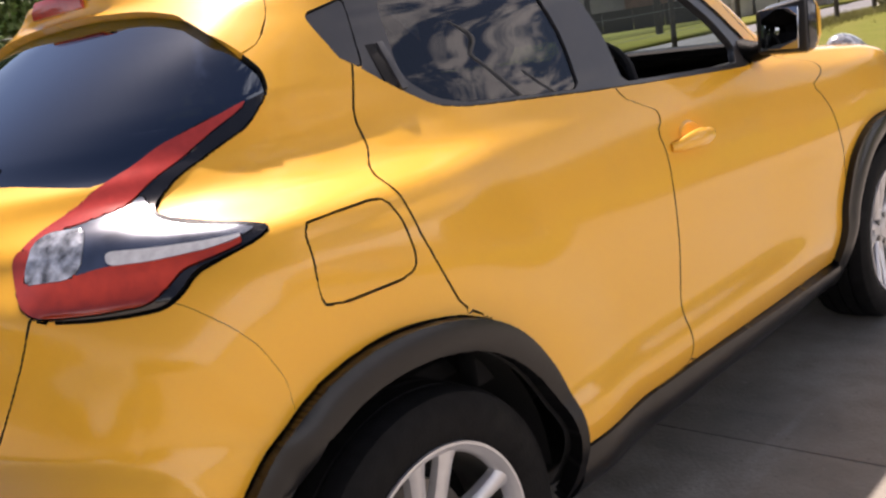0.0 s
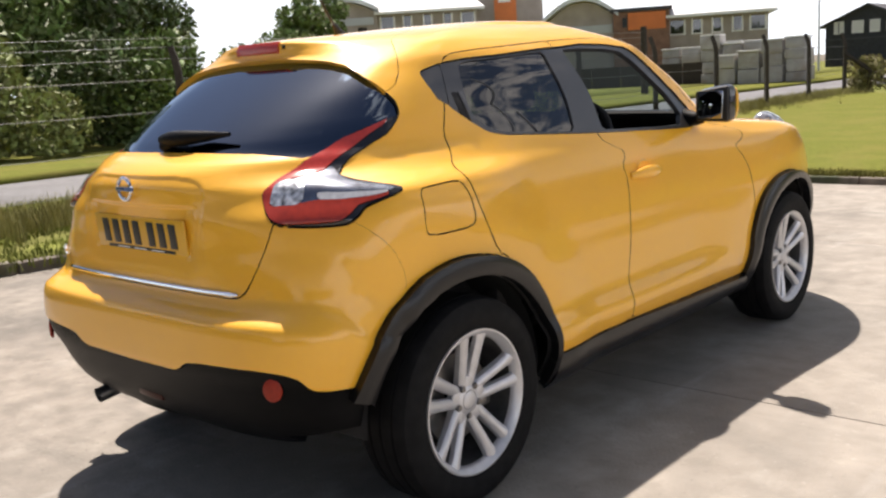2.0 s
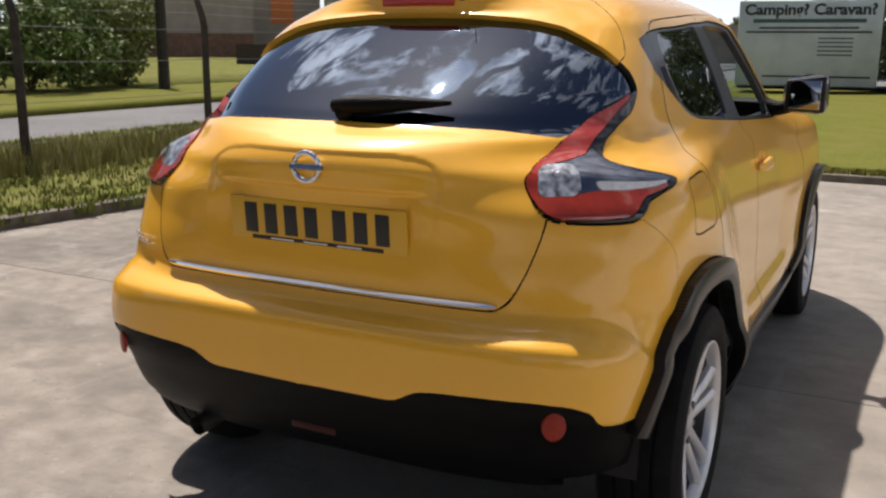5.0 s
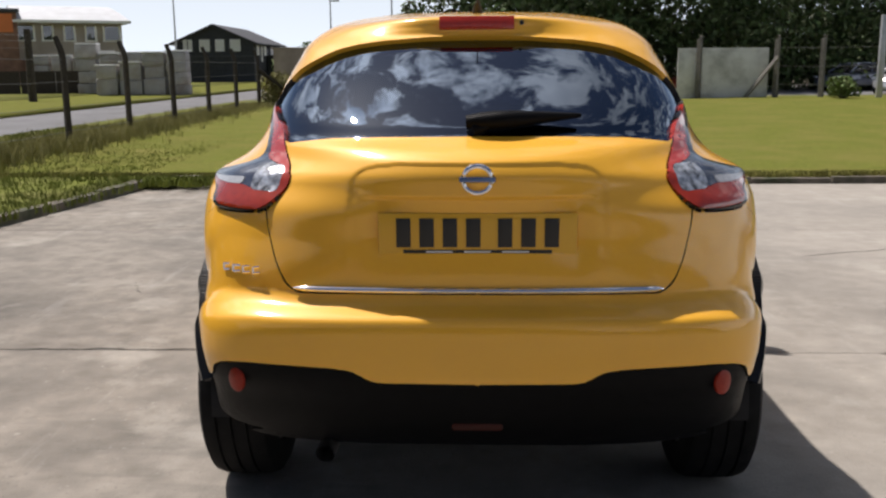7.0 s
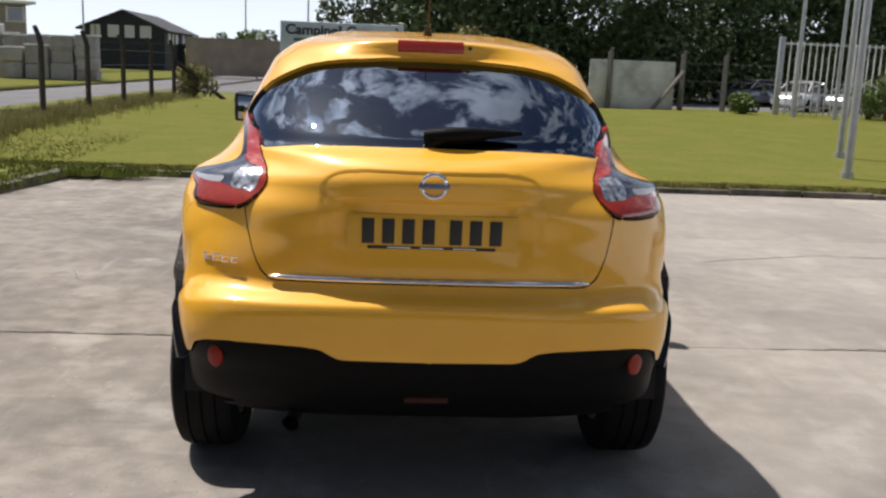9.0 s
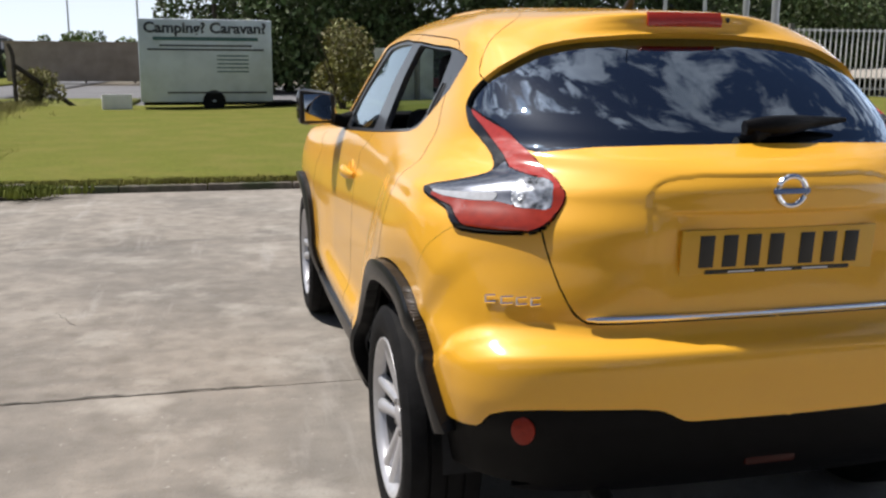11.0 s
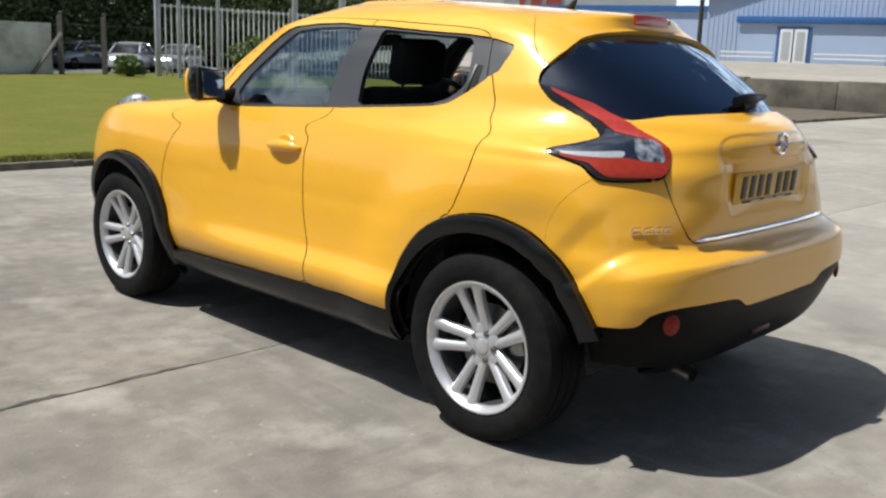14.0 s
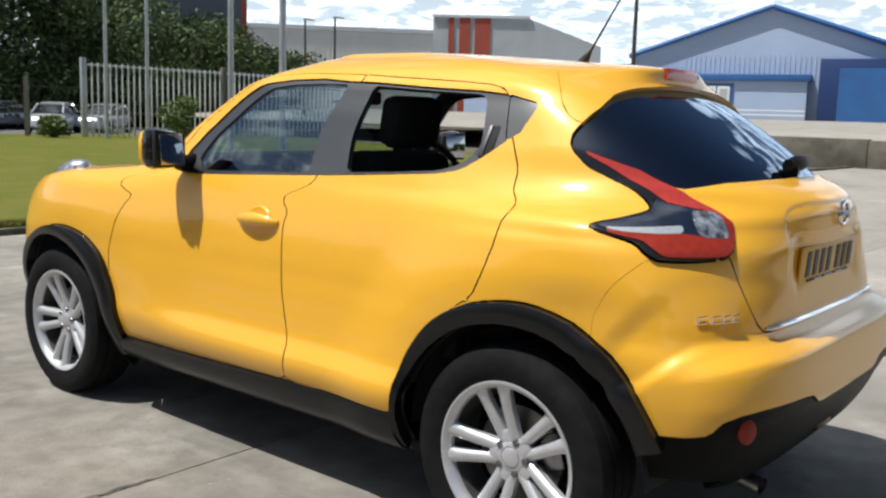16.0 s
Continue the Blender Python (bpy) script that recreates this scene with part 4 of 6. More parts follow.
def build_panels(laid, side, parent_of):
    """Makes each panel of one half as its own mesh, with a narrow gap and a turned-in edge along its seams."""
    net, owner, names = laid
    owner = owner.copy()
    if "fuel_flap" not in parent_of:
        owner[owner == names.index("fuel_flap")] = 0
    eps = 1e-3

    def places(lip):
        pos = body_point(net[..., 0], net[..., 1], lip)
        dq = body_point(np.clip(net[..., 0] + eps, 0, 3), net[..., 1], lip) - body_point(np.clip(net[..., 0] - eps, 0, 3), net[..., 1], lip)
        dz = body_point(net[..., 0], np.clip(net[..., 1] + eps, 0.2, 1.5649), lip) - body_point(net[..., 0], np.clip(net[..., 1] - eps, 0.2, 1.5649), lip)
        nrm = np.cross(dq, dz)
        ln = np.linalg.norm(nrm, axis=-1, keepdims=True)
        nrm = np.where(ln > 1e-12, nrm / np.maximum(ln, 1e-12), [0, 0, 1])
        return pos.reshape(-1, 3), nrm.reshape(-1, 3)
    rows, cols = owner.shape
    idx = np.arange((rows + 1) * (cols + 1)).reshape(rows + 1, cols + 1)
    pad = np.pad(owner, 1, mode="edge")
    around = np.stack([pad[:-1, :-1], pad[1:, :-1], pad[:-1, 1:], pad[1:, 1:]], -1)
    soft_seam = np.isin(around, [0, names.index("rear_bumper")]).all(-1)
    plain, lipped = places(0), places(1)
    flip = np.array([side, 1, 1.0])
    made = {}
    for k, name in enumerate(names):
        if name == "none" or name not in parent_of:
            continue
        cells = np.argwhere(owner == k)
        if not len(cells):
            continue
        i, j = cells[:, 0], cells[:, 1]
        P, N = lipped if name in ("spoiler", "body_shell") else plain
        quads = np.stack([idx[i, j], idx[i, j + 1], idx[i + 1, j + 1], idx[i + 1, j]], 1)
        used = np.unique(quads)
        local = np.full(len(P), -1)
        local[used] = np.arange(len(used))
        p = P[used] + N[used] * swell(name, P[used])[:, None]
        q = local[quads]
        # edges that only one cell of the panel has
        e = np.concatenate([q[:, [0, 1]], q[:, [1, 2]], q[:, [2, 3]], q[:, [3, 0]]])
        key = np.sort(e, 1)
        _, first, count = np.unique(key, axis=0, return_index=True, return_counts=True)
        rim = e[first[count == 1]]
        mirror_plane = np.abs(P[used][:, 0]) < 1e-6
        rim = rim[~(mirror_plane[rim[:, 0]] & mirror_plane[rim[:, 1]])]
        # draw the rim in by the gap
        centre = p[q].mean(1)
        pull, hits = np.zeros_like(p), np.zeros(len(p))
        for c in range(4):
            np.add.at(pull, q[:, c], centre)
            np.add.at(hits, q[:, c], 1)
        way = pull / hits[:, None] - p
        way /= np.maximum(np.linalg.norm(way, axis=1, keepdims=True), 1e-9)
        on_rim = np.unique(rim)
        gap = 0.0028 if name not in ("front_glass", "rear_glass", "lamp_red_upper", "lamp_red_lower", "lamp_clear", "lamp_chrome", "lamp_white") else 0.0005
        soft = soft_seam.ravel()[used][on_rim] & (name in ("body_shell", "rear_bumper"))
        gap = np.where(soft, 0.0006, gap)[:, None]
        inner = ~mirror_plane[on_rim]
        p[on_rim[inner]] += way[on_rim[inner]] * gap[inner]
        deep = 0.034 if name.startswith(("lamp", "rear_arch", "front_arch", "sill")) else 0.022 if name not in ("front_glass", "rear_glass", "windscreen", "rear_window") else 0.004
        base = len(p)
        lip0, lip1 = p[on_rim], p[on_rim] - N[used][on_rim] * deep
        if name == "spoiler":
            lip1 = plain[0][used][on_rim] - plain[1][used][on_rim] * 0.014
        at = np.full(len(p), -1)
        at[on_rim] = np.arange(len(on_rim))
        verts = np.concatenate([p, lip0, lip1]) * flip
        n = len(on_rim)
        skirts = np.stack([base + at[rim[:, 1]], base + at[rim[:, 0]], base + n + at[rim[:, 0]], base + n + at[rim[:, 1]]], 1)
        faces = np.concatenate([q, skirts])
        if side < 0:
            faces = faces[:, ::-1]
        title, parent = parent_of[name]
        made[name] = mesh_object(title, verts, faces, LOOK.get(name, PAINT), parent)
        if name not in LOOK and name != "spoiler":                 # turned-in edges coloured black, for the shade in the gaps
            made[name].data.materials.append(RUBBER_AND_GAP_SHADE)
            made[name].data.polygons.foreach_set("material_index", np.repeat([0, 1], [len(q), len(skirts)]))
    # dark inner skin behind the seams
    P, N = plain
    open_names = [names.index(n) for n in ("none", "front_glass", "rear_glass", "windscreen", "rear_window") if n in names]
    middle = (owner == names.index("tailgate")) & (P.reshape(rows + 1, cols + 1, 3)[:-1, :-1, 0] < 0.44)
    cells = np.argwhere(~np.isin(owner, open_names) & ~middle)
    i, j = cells[:, 0], cells[:, 1]
    quads = np.stack([idx[i, j], idx[i, j + 1], idx[i + 1, j + 1], idx[i + 1, j]], 1)
    used = np.unique(quads)
    local = np.full(len(P), -1)
    local[used] = np.arange(len(used))
    q = local[quads]
    verts = (P[used] - N[used] * 0.020) * flip
    made["lining"] = mesh_object("inner_lining", verts, q[:, ::-1] if side > 0 else q, CABIN, parent_of["lining"])
    return made


car = thing("car", "bright yellow crossover car with black arches, parked on concrete", "car")
OUTLINES.insert(7, ("fuel_flap", FLAP, 1))
laid_net = body_net(OUTLINES)
for side in (1, -1):
    lamp = new("tail_lamp")
    lamp.parent = car
    tagged(lamp, "boomerang-shaped red and clear tail lamp")
    fdoor, rdoor = new("front_door"), new("rear_door")
    fdoor.parent = rdoor.parent = car
    tagged(fdoor, "yellow front door"), tagged(rdoor, "yellow rear door with hidden handle")
    owners = {"body_shell": ("body_shell", car), "front_wing": ("front_wing", car), "windscreen": ("windscreen", car), "rear_bumper": ("rear_bumper", car),
              "lower_bumper": ("lower_bumper", car), "tailgate": ("tailgate", car), "spoiler": ("roof_spoiler", car), "rear_window": ("rear_window", car),
              "front_door": ("door_skin", fdoor), "rear_door": ("door_skin", rdoor), "window_trim": ("window_trim", car), "quarter_trim": ("quarter_trim", car),
              "lamp_border": ("lamp_housing", lamp), "lamp_red_upper": ("upper_red_lens", lamp), "lamp_clear": ("clear_lens", lamp), "lamp_red_lower": ("lower_red_lens", lamp), "lamp_chrome": ("lamp_bezel", lamp), "lamp_white": ("reversing_lens", lamp),
              "rear_arch_trim": ("rear_arch_trim", car), "front_arch_trim": ("front_arch_trim", car), "sill": ("side_sill", car), "lining": car}
    if side > 0:
        owners["rear_glass"] = ("window_pane", rdoor)         # the driver's window is open
        owners["fuel_flap"] = ("fuel_flap", car)
    else:
        owners["front_glass"] = ("window_pane", fdoor)        # the rear window is open on this side
    panels = build_panels(laid_net, side, owners)


# ---- wheels ----
def build_wheel():
    """An alloy wheel with five pairs of spokes; its outer face looks along +x, its hub is at the origin."""
    wheel = new("wheel")
    bm = bmesh.new()
    add_spin(bm, [(-0.100, 0.225), (-0.108, 0.262), (-0.106, 0.305), (-0.094, 0.326), (-0.072, 0.334), (-0.052, 0.335), (-0.050, 0.327), (-0.044, 0.327),
                  (-0.042, 0.335), (-0.004, 0.336), (-0.003, 0.328), (0.003, 0.328), (0.004, 0.336), (0.042, 0.335), (0.044, 0.327), (0.050, 0.327),
                  (0.052, 0.335), (0.072, 0.334), (0.094, 0.326), (0.106, 0.305), (0.1085, 0.285), (0.107, 0.262), (0.101, 0.244), (0.094, 0.232), (0.080, 0.224)], steps=72)
    part("tyre", bm, TYRE, wheel)
    bm = bmesh.new()
    add_spin(bm, [(0.078, 0.223), (0.090, 0.229), (0.097, 0.2345), (0.102, 0.2335), (0.102, 0.228), (0.096, 0.221), (0.089, 0.214), (0.078, 0.2095), (0.066, 0.209)], steps=72)
    part("rim", bm, ALLOY, wheel)
    # barrel behind the spokes, much darker than the rim
    bm = bmesh.new()
    add_spin(bm, [(0.068, 0.2090), (0.060, 0.2080), (0.020, 0.203), (-0.080, 0.200), (-0.095, 0.222)], steps=72)
    part("rim_barrel", bm, BARREL, wheel, "dark grey wheel barrel behind the spokes")
    for k in range(5):
        bm = bmesh.new()
        for s in (-1, 1):
            # one finger: inner end at the hub, outer end at the rim
            rings = []
            for r, lat, half, x, thick in ((0.040, 0.0165, 0.0175, 0.060, 0.034), (0.085, 0.0235, 0.0168, 0.068, 0.030), (0.150, 0.0325, 0.0178, 0.081, 0.028), (0.188, 0.0385, 0.0195, 0.088, 0.026), (0.206, 0.0425, 0.0235, 0.0915, 0.024), (0.226, 0.047, 0.033, 0.0945, 0.018)):
                c = s * lat
                sec = [(x - thick, -half * 1.1), (x - 0.010, -half), (x - 0.002, -half * 0.55), (x, 0.0), (x - 0.002, half * 0.55), (x - 0.010, half), (x - thick, half * 1.1)]
                rings.append([bm.verts.new((px, c + w, r)) for px, w in sec])
            for a, b in zip(rings, rings[1:]):
                for i in range(7):
                    bm.faces.new((a[i], a[(i + 1) % 7], b[(i + 1) % 7], b[i]))
            bm.faces.new(rings[0]), bm.faces.new(rings[-1][::-1])
        # web that joins the pair near the hub
        add_box(bm, (0.040, -0.018, 0.03), (0.063, 0.018, 0.080), 0.004)
        bmesh.ops.rotate(bm, verts=bm.verts, cent=(0, 0, 0), matrix=Matrix.Rotation(2 * math.pi * k / 5, 3, "X"))
        part("spoke", bm, ALLOY, wheel)
    bm = bmesh.new()
    add_spin(bm, [(0.030, 0.055), (0.056, 0.054), (0.064, 0.045), (0.066, 0.033), (0.060, 0.032)], steps=40)
    part("hub", bm, ALLOY, wheel)
    bm = bmesh.new()
    add_spin(bm, [(0.060, 0.0318), (0.067, 0.0300), (0.070, 0.024), (0.071, 0.012), (0.0712, 0.0005)], steps=32)
    part("centre_cap", bm, ALLOY, wheel, "silver centre cap")
    for k in range(5):
        t = 2 * math.pi * (k + 0.5) / 5
        bm = bmesh.new()
        add_spin(bm, [(0.050, 0.0115), (0.066, 0.0115), (0.069, 0.009), (0.069, 0.001)], steps=6, centre=(0, 0.050 * math.sin(t), 0.050 * math.cos(t)))
        part("wheel_nut", bm, DISC, wheel, "dark steel wheel nut")
    bm = bmesh.new()
    add_spin(bm, [(0.012, 0.06), (0.012, 0.145), (-0.010, 0.145), (-0.010, 0.06)], steps=48)
    part("brake_disc", bm, DISC, wheel)
    bm = bmesh.new()
    add_box(bm, (-0.045, 0.085, -0.055), (0.030, 0.155, 0.055), 0.012)
    part("brake_caliper", bm, EXHAUST, wheel)
    bm = bmesh.new()
    add_spin(bm, [(-0.02, 0.0005), (-0.02, 0.19), (-0.03, 0.19), (-0.03, 0.0005)], steps=40)
    part("dust_shield", bm, BLACK_PLASTIC, wheel)
    return wheel


wheel = build_wheel()
wheel.parent = car
wheel.matrix_basis = pose(0.752, 0.0, 0.336, -4)
for x, y, rx, rz in ((0.752, 2.53, 14, 0), (-0.752, 0.0, 18, 180), (-0.752, 2.53, 25, 180)):
    copy_thing(wheel, pose(x, y, 0.336, 0, 0, rz) @ pose(0, 0, 0, rx))

# wheel houses, floor pan and what closes the car from below
for side in (-1, 1):
    for y in (0.0, 2.53):
        bm = bmesh.new()
        n, r, x0, x1 = 28, 0.418, side * 0.44, side * 0.785
        a = [Vector((x0, y + r * math.cos(t), 0.335 + r * math.sin(t))) for t in np.linspace(0.0, math.pi, n)]
        rows = [[bm.verts.new(p) for p in a], [bm.verts.new(p + Vector((x1 - x0, 0, 0))) for p in a]]
        for i in range(n - 1):
            bm.faces.new((rows[0][i], rows[0][i + 1], rows[1][i + 1], rows[1][i]))
        bm.faces.new(rows[0])
        part("wheel_house", bm, CABIN, car)
for lo, hi in (((-0.66, 0.43, 0.185), (0.66, 2.12, 0.225)), ((-0.50, -0.10, 0.225), (0.50, 0.43, 0.265)), ((-0.54, 2.12, 0.18), (0.54, 3.12, 0.22))):
    box_part("floor_pan", lo, hi, CABIN, car, 0.01)
for lo, hi in (((-0.66, 0.35, 0.42), (0.66, 1.95, 0.46)), ((-0.60, -0.45, 0.55), (0.60, 0.42, 0.60)), ((-0.68, 1.90, 0.44), (0.68, 1.98, 1.02))):
    box_part("cabin_floor", lo, hi, CABIN, car, 0.01)


# ---- cabin ----
def cushion(name, lo, hi, parent, lean=0.0, at=(0, 0, 0), bevel=0.045):
    bm = bmesh.new()
    add_box(bm, lo, hi, bevel)
    bmesh.ops.rotate(bm, verts=bm.verts, cent=(0, 0, lo[2]), matrix=Matrix.Rotation(radians(lean), 3, "X"))
    bmesh.ops.translate(bm, verts=bm.verts, vec=at)
    return part(name, bm, SEAT_CLOTH, parent)


for x in (-0.37, 0.37):
    seat = new("front_seat")
    seat.parent = car
    tagged(seat, "black cloth front seat")
    cushion("seat_base", (-0.25, -0.25, 0.0), (0.25, 0.27, 0.16), seat, 4, (x, 1.26, 0.52))
    cushion("backrest", (-0.24, -0.07, 0.0), (0.24, 0.07, 0.58), seat, 14, (x, 1.00, 0.62))
    cushion("headrest", (-0.135, -0.05, 0.0), (0.135, 0.05, 0.19), seat, 8, (x, 0.83, 1.20), 0.04)
    for k in (-0.06, 0.06):
        bm = bmesh.new()
        add_tube(bm, [(x + k, 0.86, 1.12), (x + k, 0.83, 1.26)], 0.007)
        part("headrest_post", bm, CHROME, seat)
bench = new("rear_bench")
bench.parent = car
cushion("bench_base", (-0.58, -0.25, 0.0), (0.58, 0.25, 0.14), bench, 3, (0, 0.42, 0.58))
cushion("bench_back", (-0.58, -0.06, 0.0), (0.58, 0.06, 0.44), bench, 16, (0, 0.15, 0.64))
for x in (-0.36, 0.36):
    cushion("headrest", (-0.13, -0.04, 0.0), (0.13, 0.04, 0.13), bench, 8, (x, 0.02, 1.08), 0.035)
bm = bmesh.new()
add_box(bm, (-0.66, 1.48, 0.62), (0.66, 1.94, 0.98), 0.06)
add_box(bm, (0.20, 1.40, 0.94), (0.55, 1.62, 1.03), 0.04)
part("dashboard", bm, CABIN, car)
for side in (-1, 1):
    for y0, y1 in ((0.30, 0.93), (0.98, 1.80)):
        box_part("door_card", (min(side * 0.655, side * 0.712), y0, 0.55), (max(side * 0.655, side * 0.712), y1, 1.078), CABIN, car, 0.015)
wheel_rim = bmesh.new()
pts = []
tilt = Matrix.Rotation(radians(-24), 3, "X")
for k in range(33):
    t = 2 * math.pi * k / 32
    pts.append(Vector((0.37, 1.30, 1.025)) + tilt @ Vector((0.185 * math.cos(t), 0, 0.185 * math.sin(t))))
add_tube(wheel_rim, pts, 0.016, 8, False)
for t in (0.1, math.pi - 0.1, -math.pi / 2):
    add_tube(wheel_rim, [Vector((0.37, 1.33, 1.025)), Vector((0.37, 1.30, 1.025)) + tilt @ Vector((0.18 * math.cos(t), 0, 0.18 * math.sin(t)))], 0.015)
part("steering_wheel", wheel_rim, CABIN, car, "black steering wheel")
bm = bmesh.new()
add_box(bm, (-0.11, 1.42, 1.36), (0.11, 1.45, 1.42), 0.012)
add_tube(bm, [(0, 1.44, 1.40), (0, 1.50, 1.45)], 0.012)
part("interior_mirror", bm, CABIN, car)

# ---- door mirrors ----
for side in (-1, 1):
    mirror = new("door_mirror")
    mirror.parent = car
    tagged(mirror, "black and yellow door mirror")
    def shell(name, mat, lo, hi, bevel, squash):
        bm = bmesh.new()
        add_box(bm, lo, hi, bevel)
        for v in bm.verts:
            t = (v.co.x - 0.80) / 0.22
            v.co.z = 1.152 + (v.co.z - 1.152) * (0.86 + 0.22 * min(1, t)) + 0.012 * t
            v.co.y += squash * t
            v.co.x *= side
        return part(name, bm, mat, mirror)
    shell("mirror_case", BLACK_GLOSS, (0.776, 1.632, 1.076), (0.956, 1.712, 1.240), 0.036, -0.035)
    shell("mirror_cover", PAINT, (0.785, 1.690, 1.082), (0.948, 1.752, 1.232), 0.042, -0.045)
    shell("mirror_rim", RUBBER_AND_GAP_SHADE, (0.788, 1.620, 1.084), (0.946, 1.642, 1.232), 0.010, -0.035)
    bm = bmesh.new()
    add_box(bm, (-0.062, -0.003, -0.058), (0.062, 0.003, 0.058), 0.0025)
    bmesh.ops.transform(bm, matrix=Matrix.Translation((side * 0.868, 1.6015, 1.163)) @ Matrix.Rotation(radians(side * -13), 4, "Z") @ Matrix.Rotation(radians(-5), 4, "X"), verts=bm.verts)
    part("mirror_glass", bm, MIRROR, mirror)
    bm = bmesh.new()
    add_tube(bm, [(side * 0.70, 1.70, 1.105), (side * 0.76, 1.69, 1.10), (side * 0.81, 1.68, 1.115)], [0.040, 0.030, 0.028], 12)
    part("mirror_arm", bm, BLACK_PLASTIC, mirror)

# ---- door handles ----
for side in (-1, 1):
    bm = bmesh.new()
    ring_pts = []
    for k in range(15):
        f = k / 14
        y = 1.075 + 0.215 * f
        z = 0.922 + 0.005 * math.sin(f * math.pi)
        x = float(half_width(np.array(y), np.array(z))) + 0.002 + 0.026 * math.sin(f * math.pi) ** 0.5
        ring_pts.append((x * side, y, z))
    add_tube(bm, ring_pts, [0.008 + 0.0085 * math.sin(math.pi * k / 14) for k in range(15)], 10)
    for v in bm.verts:
        v.co.z = 0.922 + (v.co.z - 0.922) * 1.5
    part("door_handle", bm, PAINT, car, "yellow pull handle")
    # shallow cup behind the handle
    bm = bmesh.new()
    grid = []
    for a in np.linspace(0, 2 * math.pi, 25)[:-1]:
        row = []
        for r, d in ((1.0, 0.0005), (0.88, 0.0060), (0.62, 0.0028), (0.001, 0.0012)):
            y, z = 1.185 + 0.060 * r * math.cos(a), 0.938 + 0.038 * r * math.sin(a)
            row.append(bm.verts.new((side * (float(half_width(np.array(y), np.array(z))) + d), y, z)))
        grid.append(row)
    for k in range(24):
        for i in range(3):
            bm.faces.new((grid[k][i], grid[(k + 1) % 24][i], grid[(k + 1) % 24][i + 1], grid[k][i + 1]))
    part("handle_cup", bm, PAINT, car)
    # hidden rear handle in the window corner: a flat dark plate for the shaded pocket, with a grip along its front edge
    x = float(half_width(np.array(0.245), np.array(1.25)))
    m = Matrix.Translation((side * (x - 0.006), 0.245, 1.25)) @ Matrix.Rotation(side * radians(-26), 4, "Y") @ Matrix.Rotation(radians(3), 4, "X")
    for name, lo, hi, look_of, text in (("handle_pocket", (-0.010, -0.024, -0.048), (0.0015, 0.018, 0.052), CABIN, ""),
                                        ("rear_door_handle", (-0.008, 0.004, -0.058), (0.007, 0.024, 0.050), TRIM_BLACK, "black hidden handle")):
        bm = bmesh.new()
        add_box(bm, lo, hi, 0.003)
        if side < 0:
            bmesh.ops.scale(bm, vec=(-1, 1, 1), verts=bm.verts)
            bmesh.ops.reverse_faces(bm, faces=bm.faces)
        bmesh.ops.transform(bm, matrix=m, verts=bm.verts)
        part(name, bm, look_of, car, text)


# ---- tail of the car ----
def rear_xyz(x, z, out=0.0, lip=0.0):
    """A place on the tail at x and z, moved out from the surface."""
    q = q_of_x(np.array(abs(x)), np.array(z))
    p = body_point(q, np.array(z), lip)
    a, b = body_point(q + 0.01, np.array(z), lip), body_point(q, np.array(z + 0.006), lip)
    n = np.cross(a - p, b - p)
    n = n / np.linalg.norm(n)
    p = p + n * out
    return Vector((math.copysign(p[0], x) if x else 0.0, p[1], p[2]))


bm = bmesh.new()
add_tube(bm, [rear_xyz(x, 0.7685 + 0.0025 * (x / 0.5) ** 2, 0.006) for x in np.linspace(-0.488, 0.488, 41)], [0.003] + [0.0080] * 39 + [0.003], 10)
part("chrome_strip", bm, CHROME, car, "chrome strip along the tailgate edge")

badge_y = rear_xyz(0, 1.064).y
bm = bmesh.new()
prof = []
for k in range(48):
    t = 2 * math.pi * k / 48
    prof.append(Vector((0.037 * math.cos(t), badge_y - 0.010, 1.064 + 0.034 * math.sin(t))))
add_tube(bm, prof + prof[:1], 0.0068, 8, False)
part("badge_ring", bm, CHROME, car, "chrome ring badge")
box_part("badge_bar", (-0.047, badge_y - 0.017, 1.057), (0.047, badge_y - 0.006, 1.071), BADGE_BLUE, car, 0.003)
bm = bmesh.new()
for k, w in enumerate((0.020, 0.024, 0.022, 0.020)):
    x0 = -0.700 + 0.031 * k
    a, b = rear_xyz(x0, 0.800, 0.003), rear_xyz(x0 + w, 0.803, 0.003)
    for dz in (0.0, 0.016):
        add_tube(bm, [a + Vector((0, 0, dz)), b + Vector((0, 0, dz))], 0.0035, 6)
    add_tube(bm, [a, a + Vector((0, 0, 0.018))], 0.0035, 6)
part("name_badge", bm, CHROME, car, "small chrome lettering shown as bars")

plate_y = rear_xyz(0.10, 0.915).y - 0.001
plate = new("number_plate")
plate.parent = car
tagged(plate, "yellow number plate with black bars")
lean = Matrix.Translation((0, plate_y, 0.918)) @ Matrix.Rotation(radians(4), 4, "X")
box_part("plate_panel", (-0.260, -0.005, -0.0555), (0.260, 0.003, 0.0555), PLATE, plate, 0.003, m=lean)
for k in range(7):
    x0 = -0.219 + 0.061 * k + (0.022 if k > 3 else 0)
    box_part("plate_bar", (x0 + 0.006, -0.0072, -0.036), (x0 + 0.044, -0.0045, 0.042), INK, plate, 0.001, m=lean)
bm = bmesh.new()
add_box(bm, (-0.195, -0.0072, -0.0525), (0.195, -0.0045, -0.0425), 0.001, lean)
part("plate_strip", bm, INK, plate)
for x in (-0.10, 0.0, 0.10):
    box_part("plate_print", (x - 0.035, -0.0082, -0.0495), (x + 0.035, -0.0068, -0.0455), WHITE_PRINT, plate, m=lean)

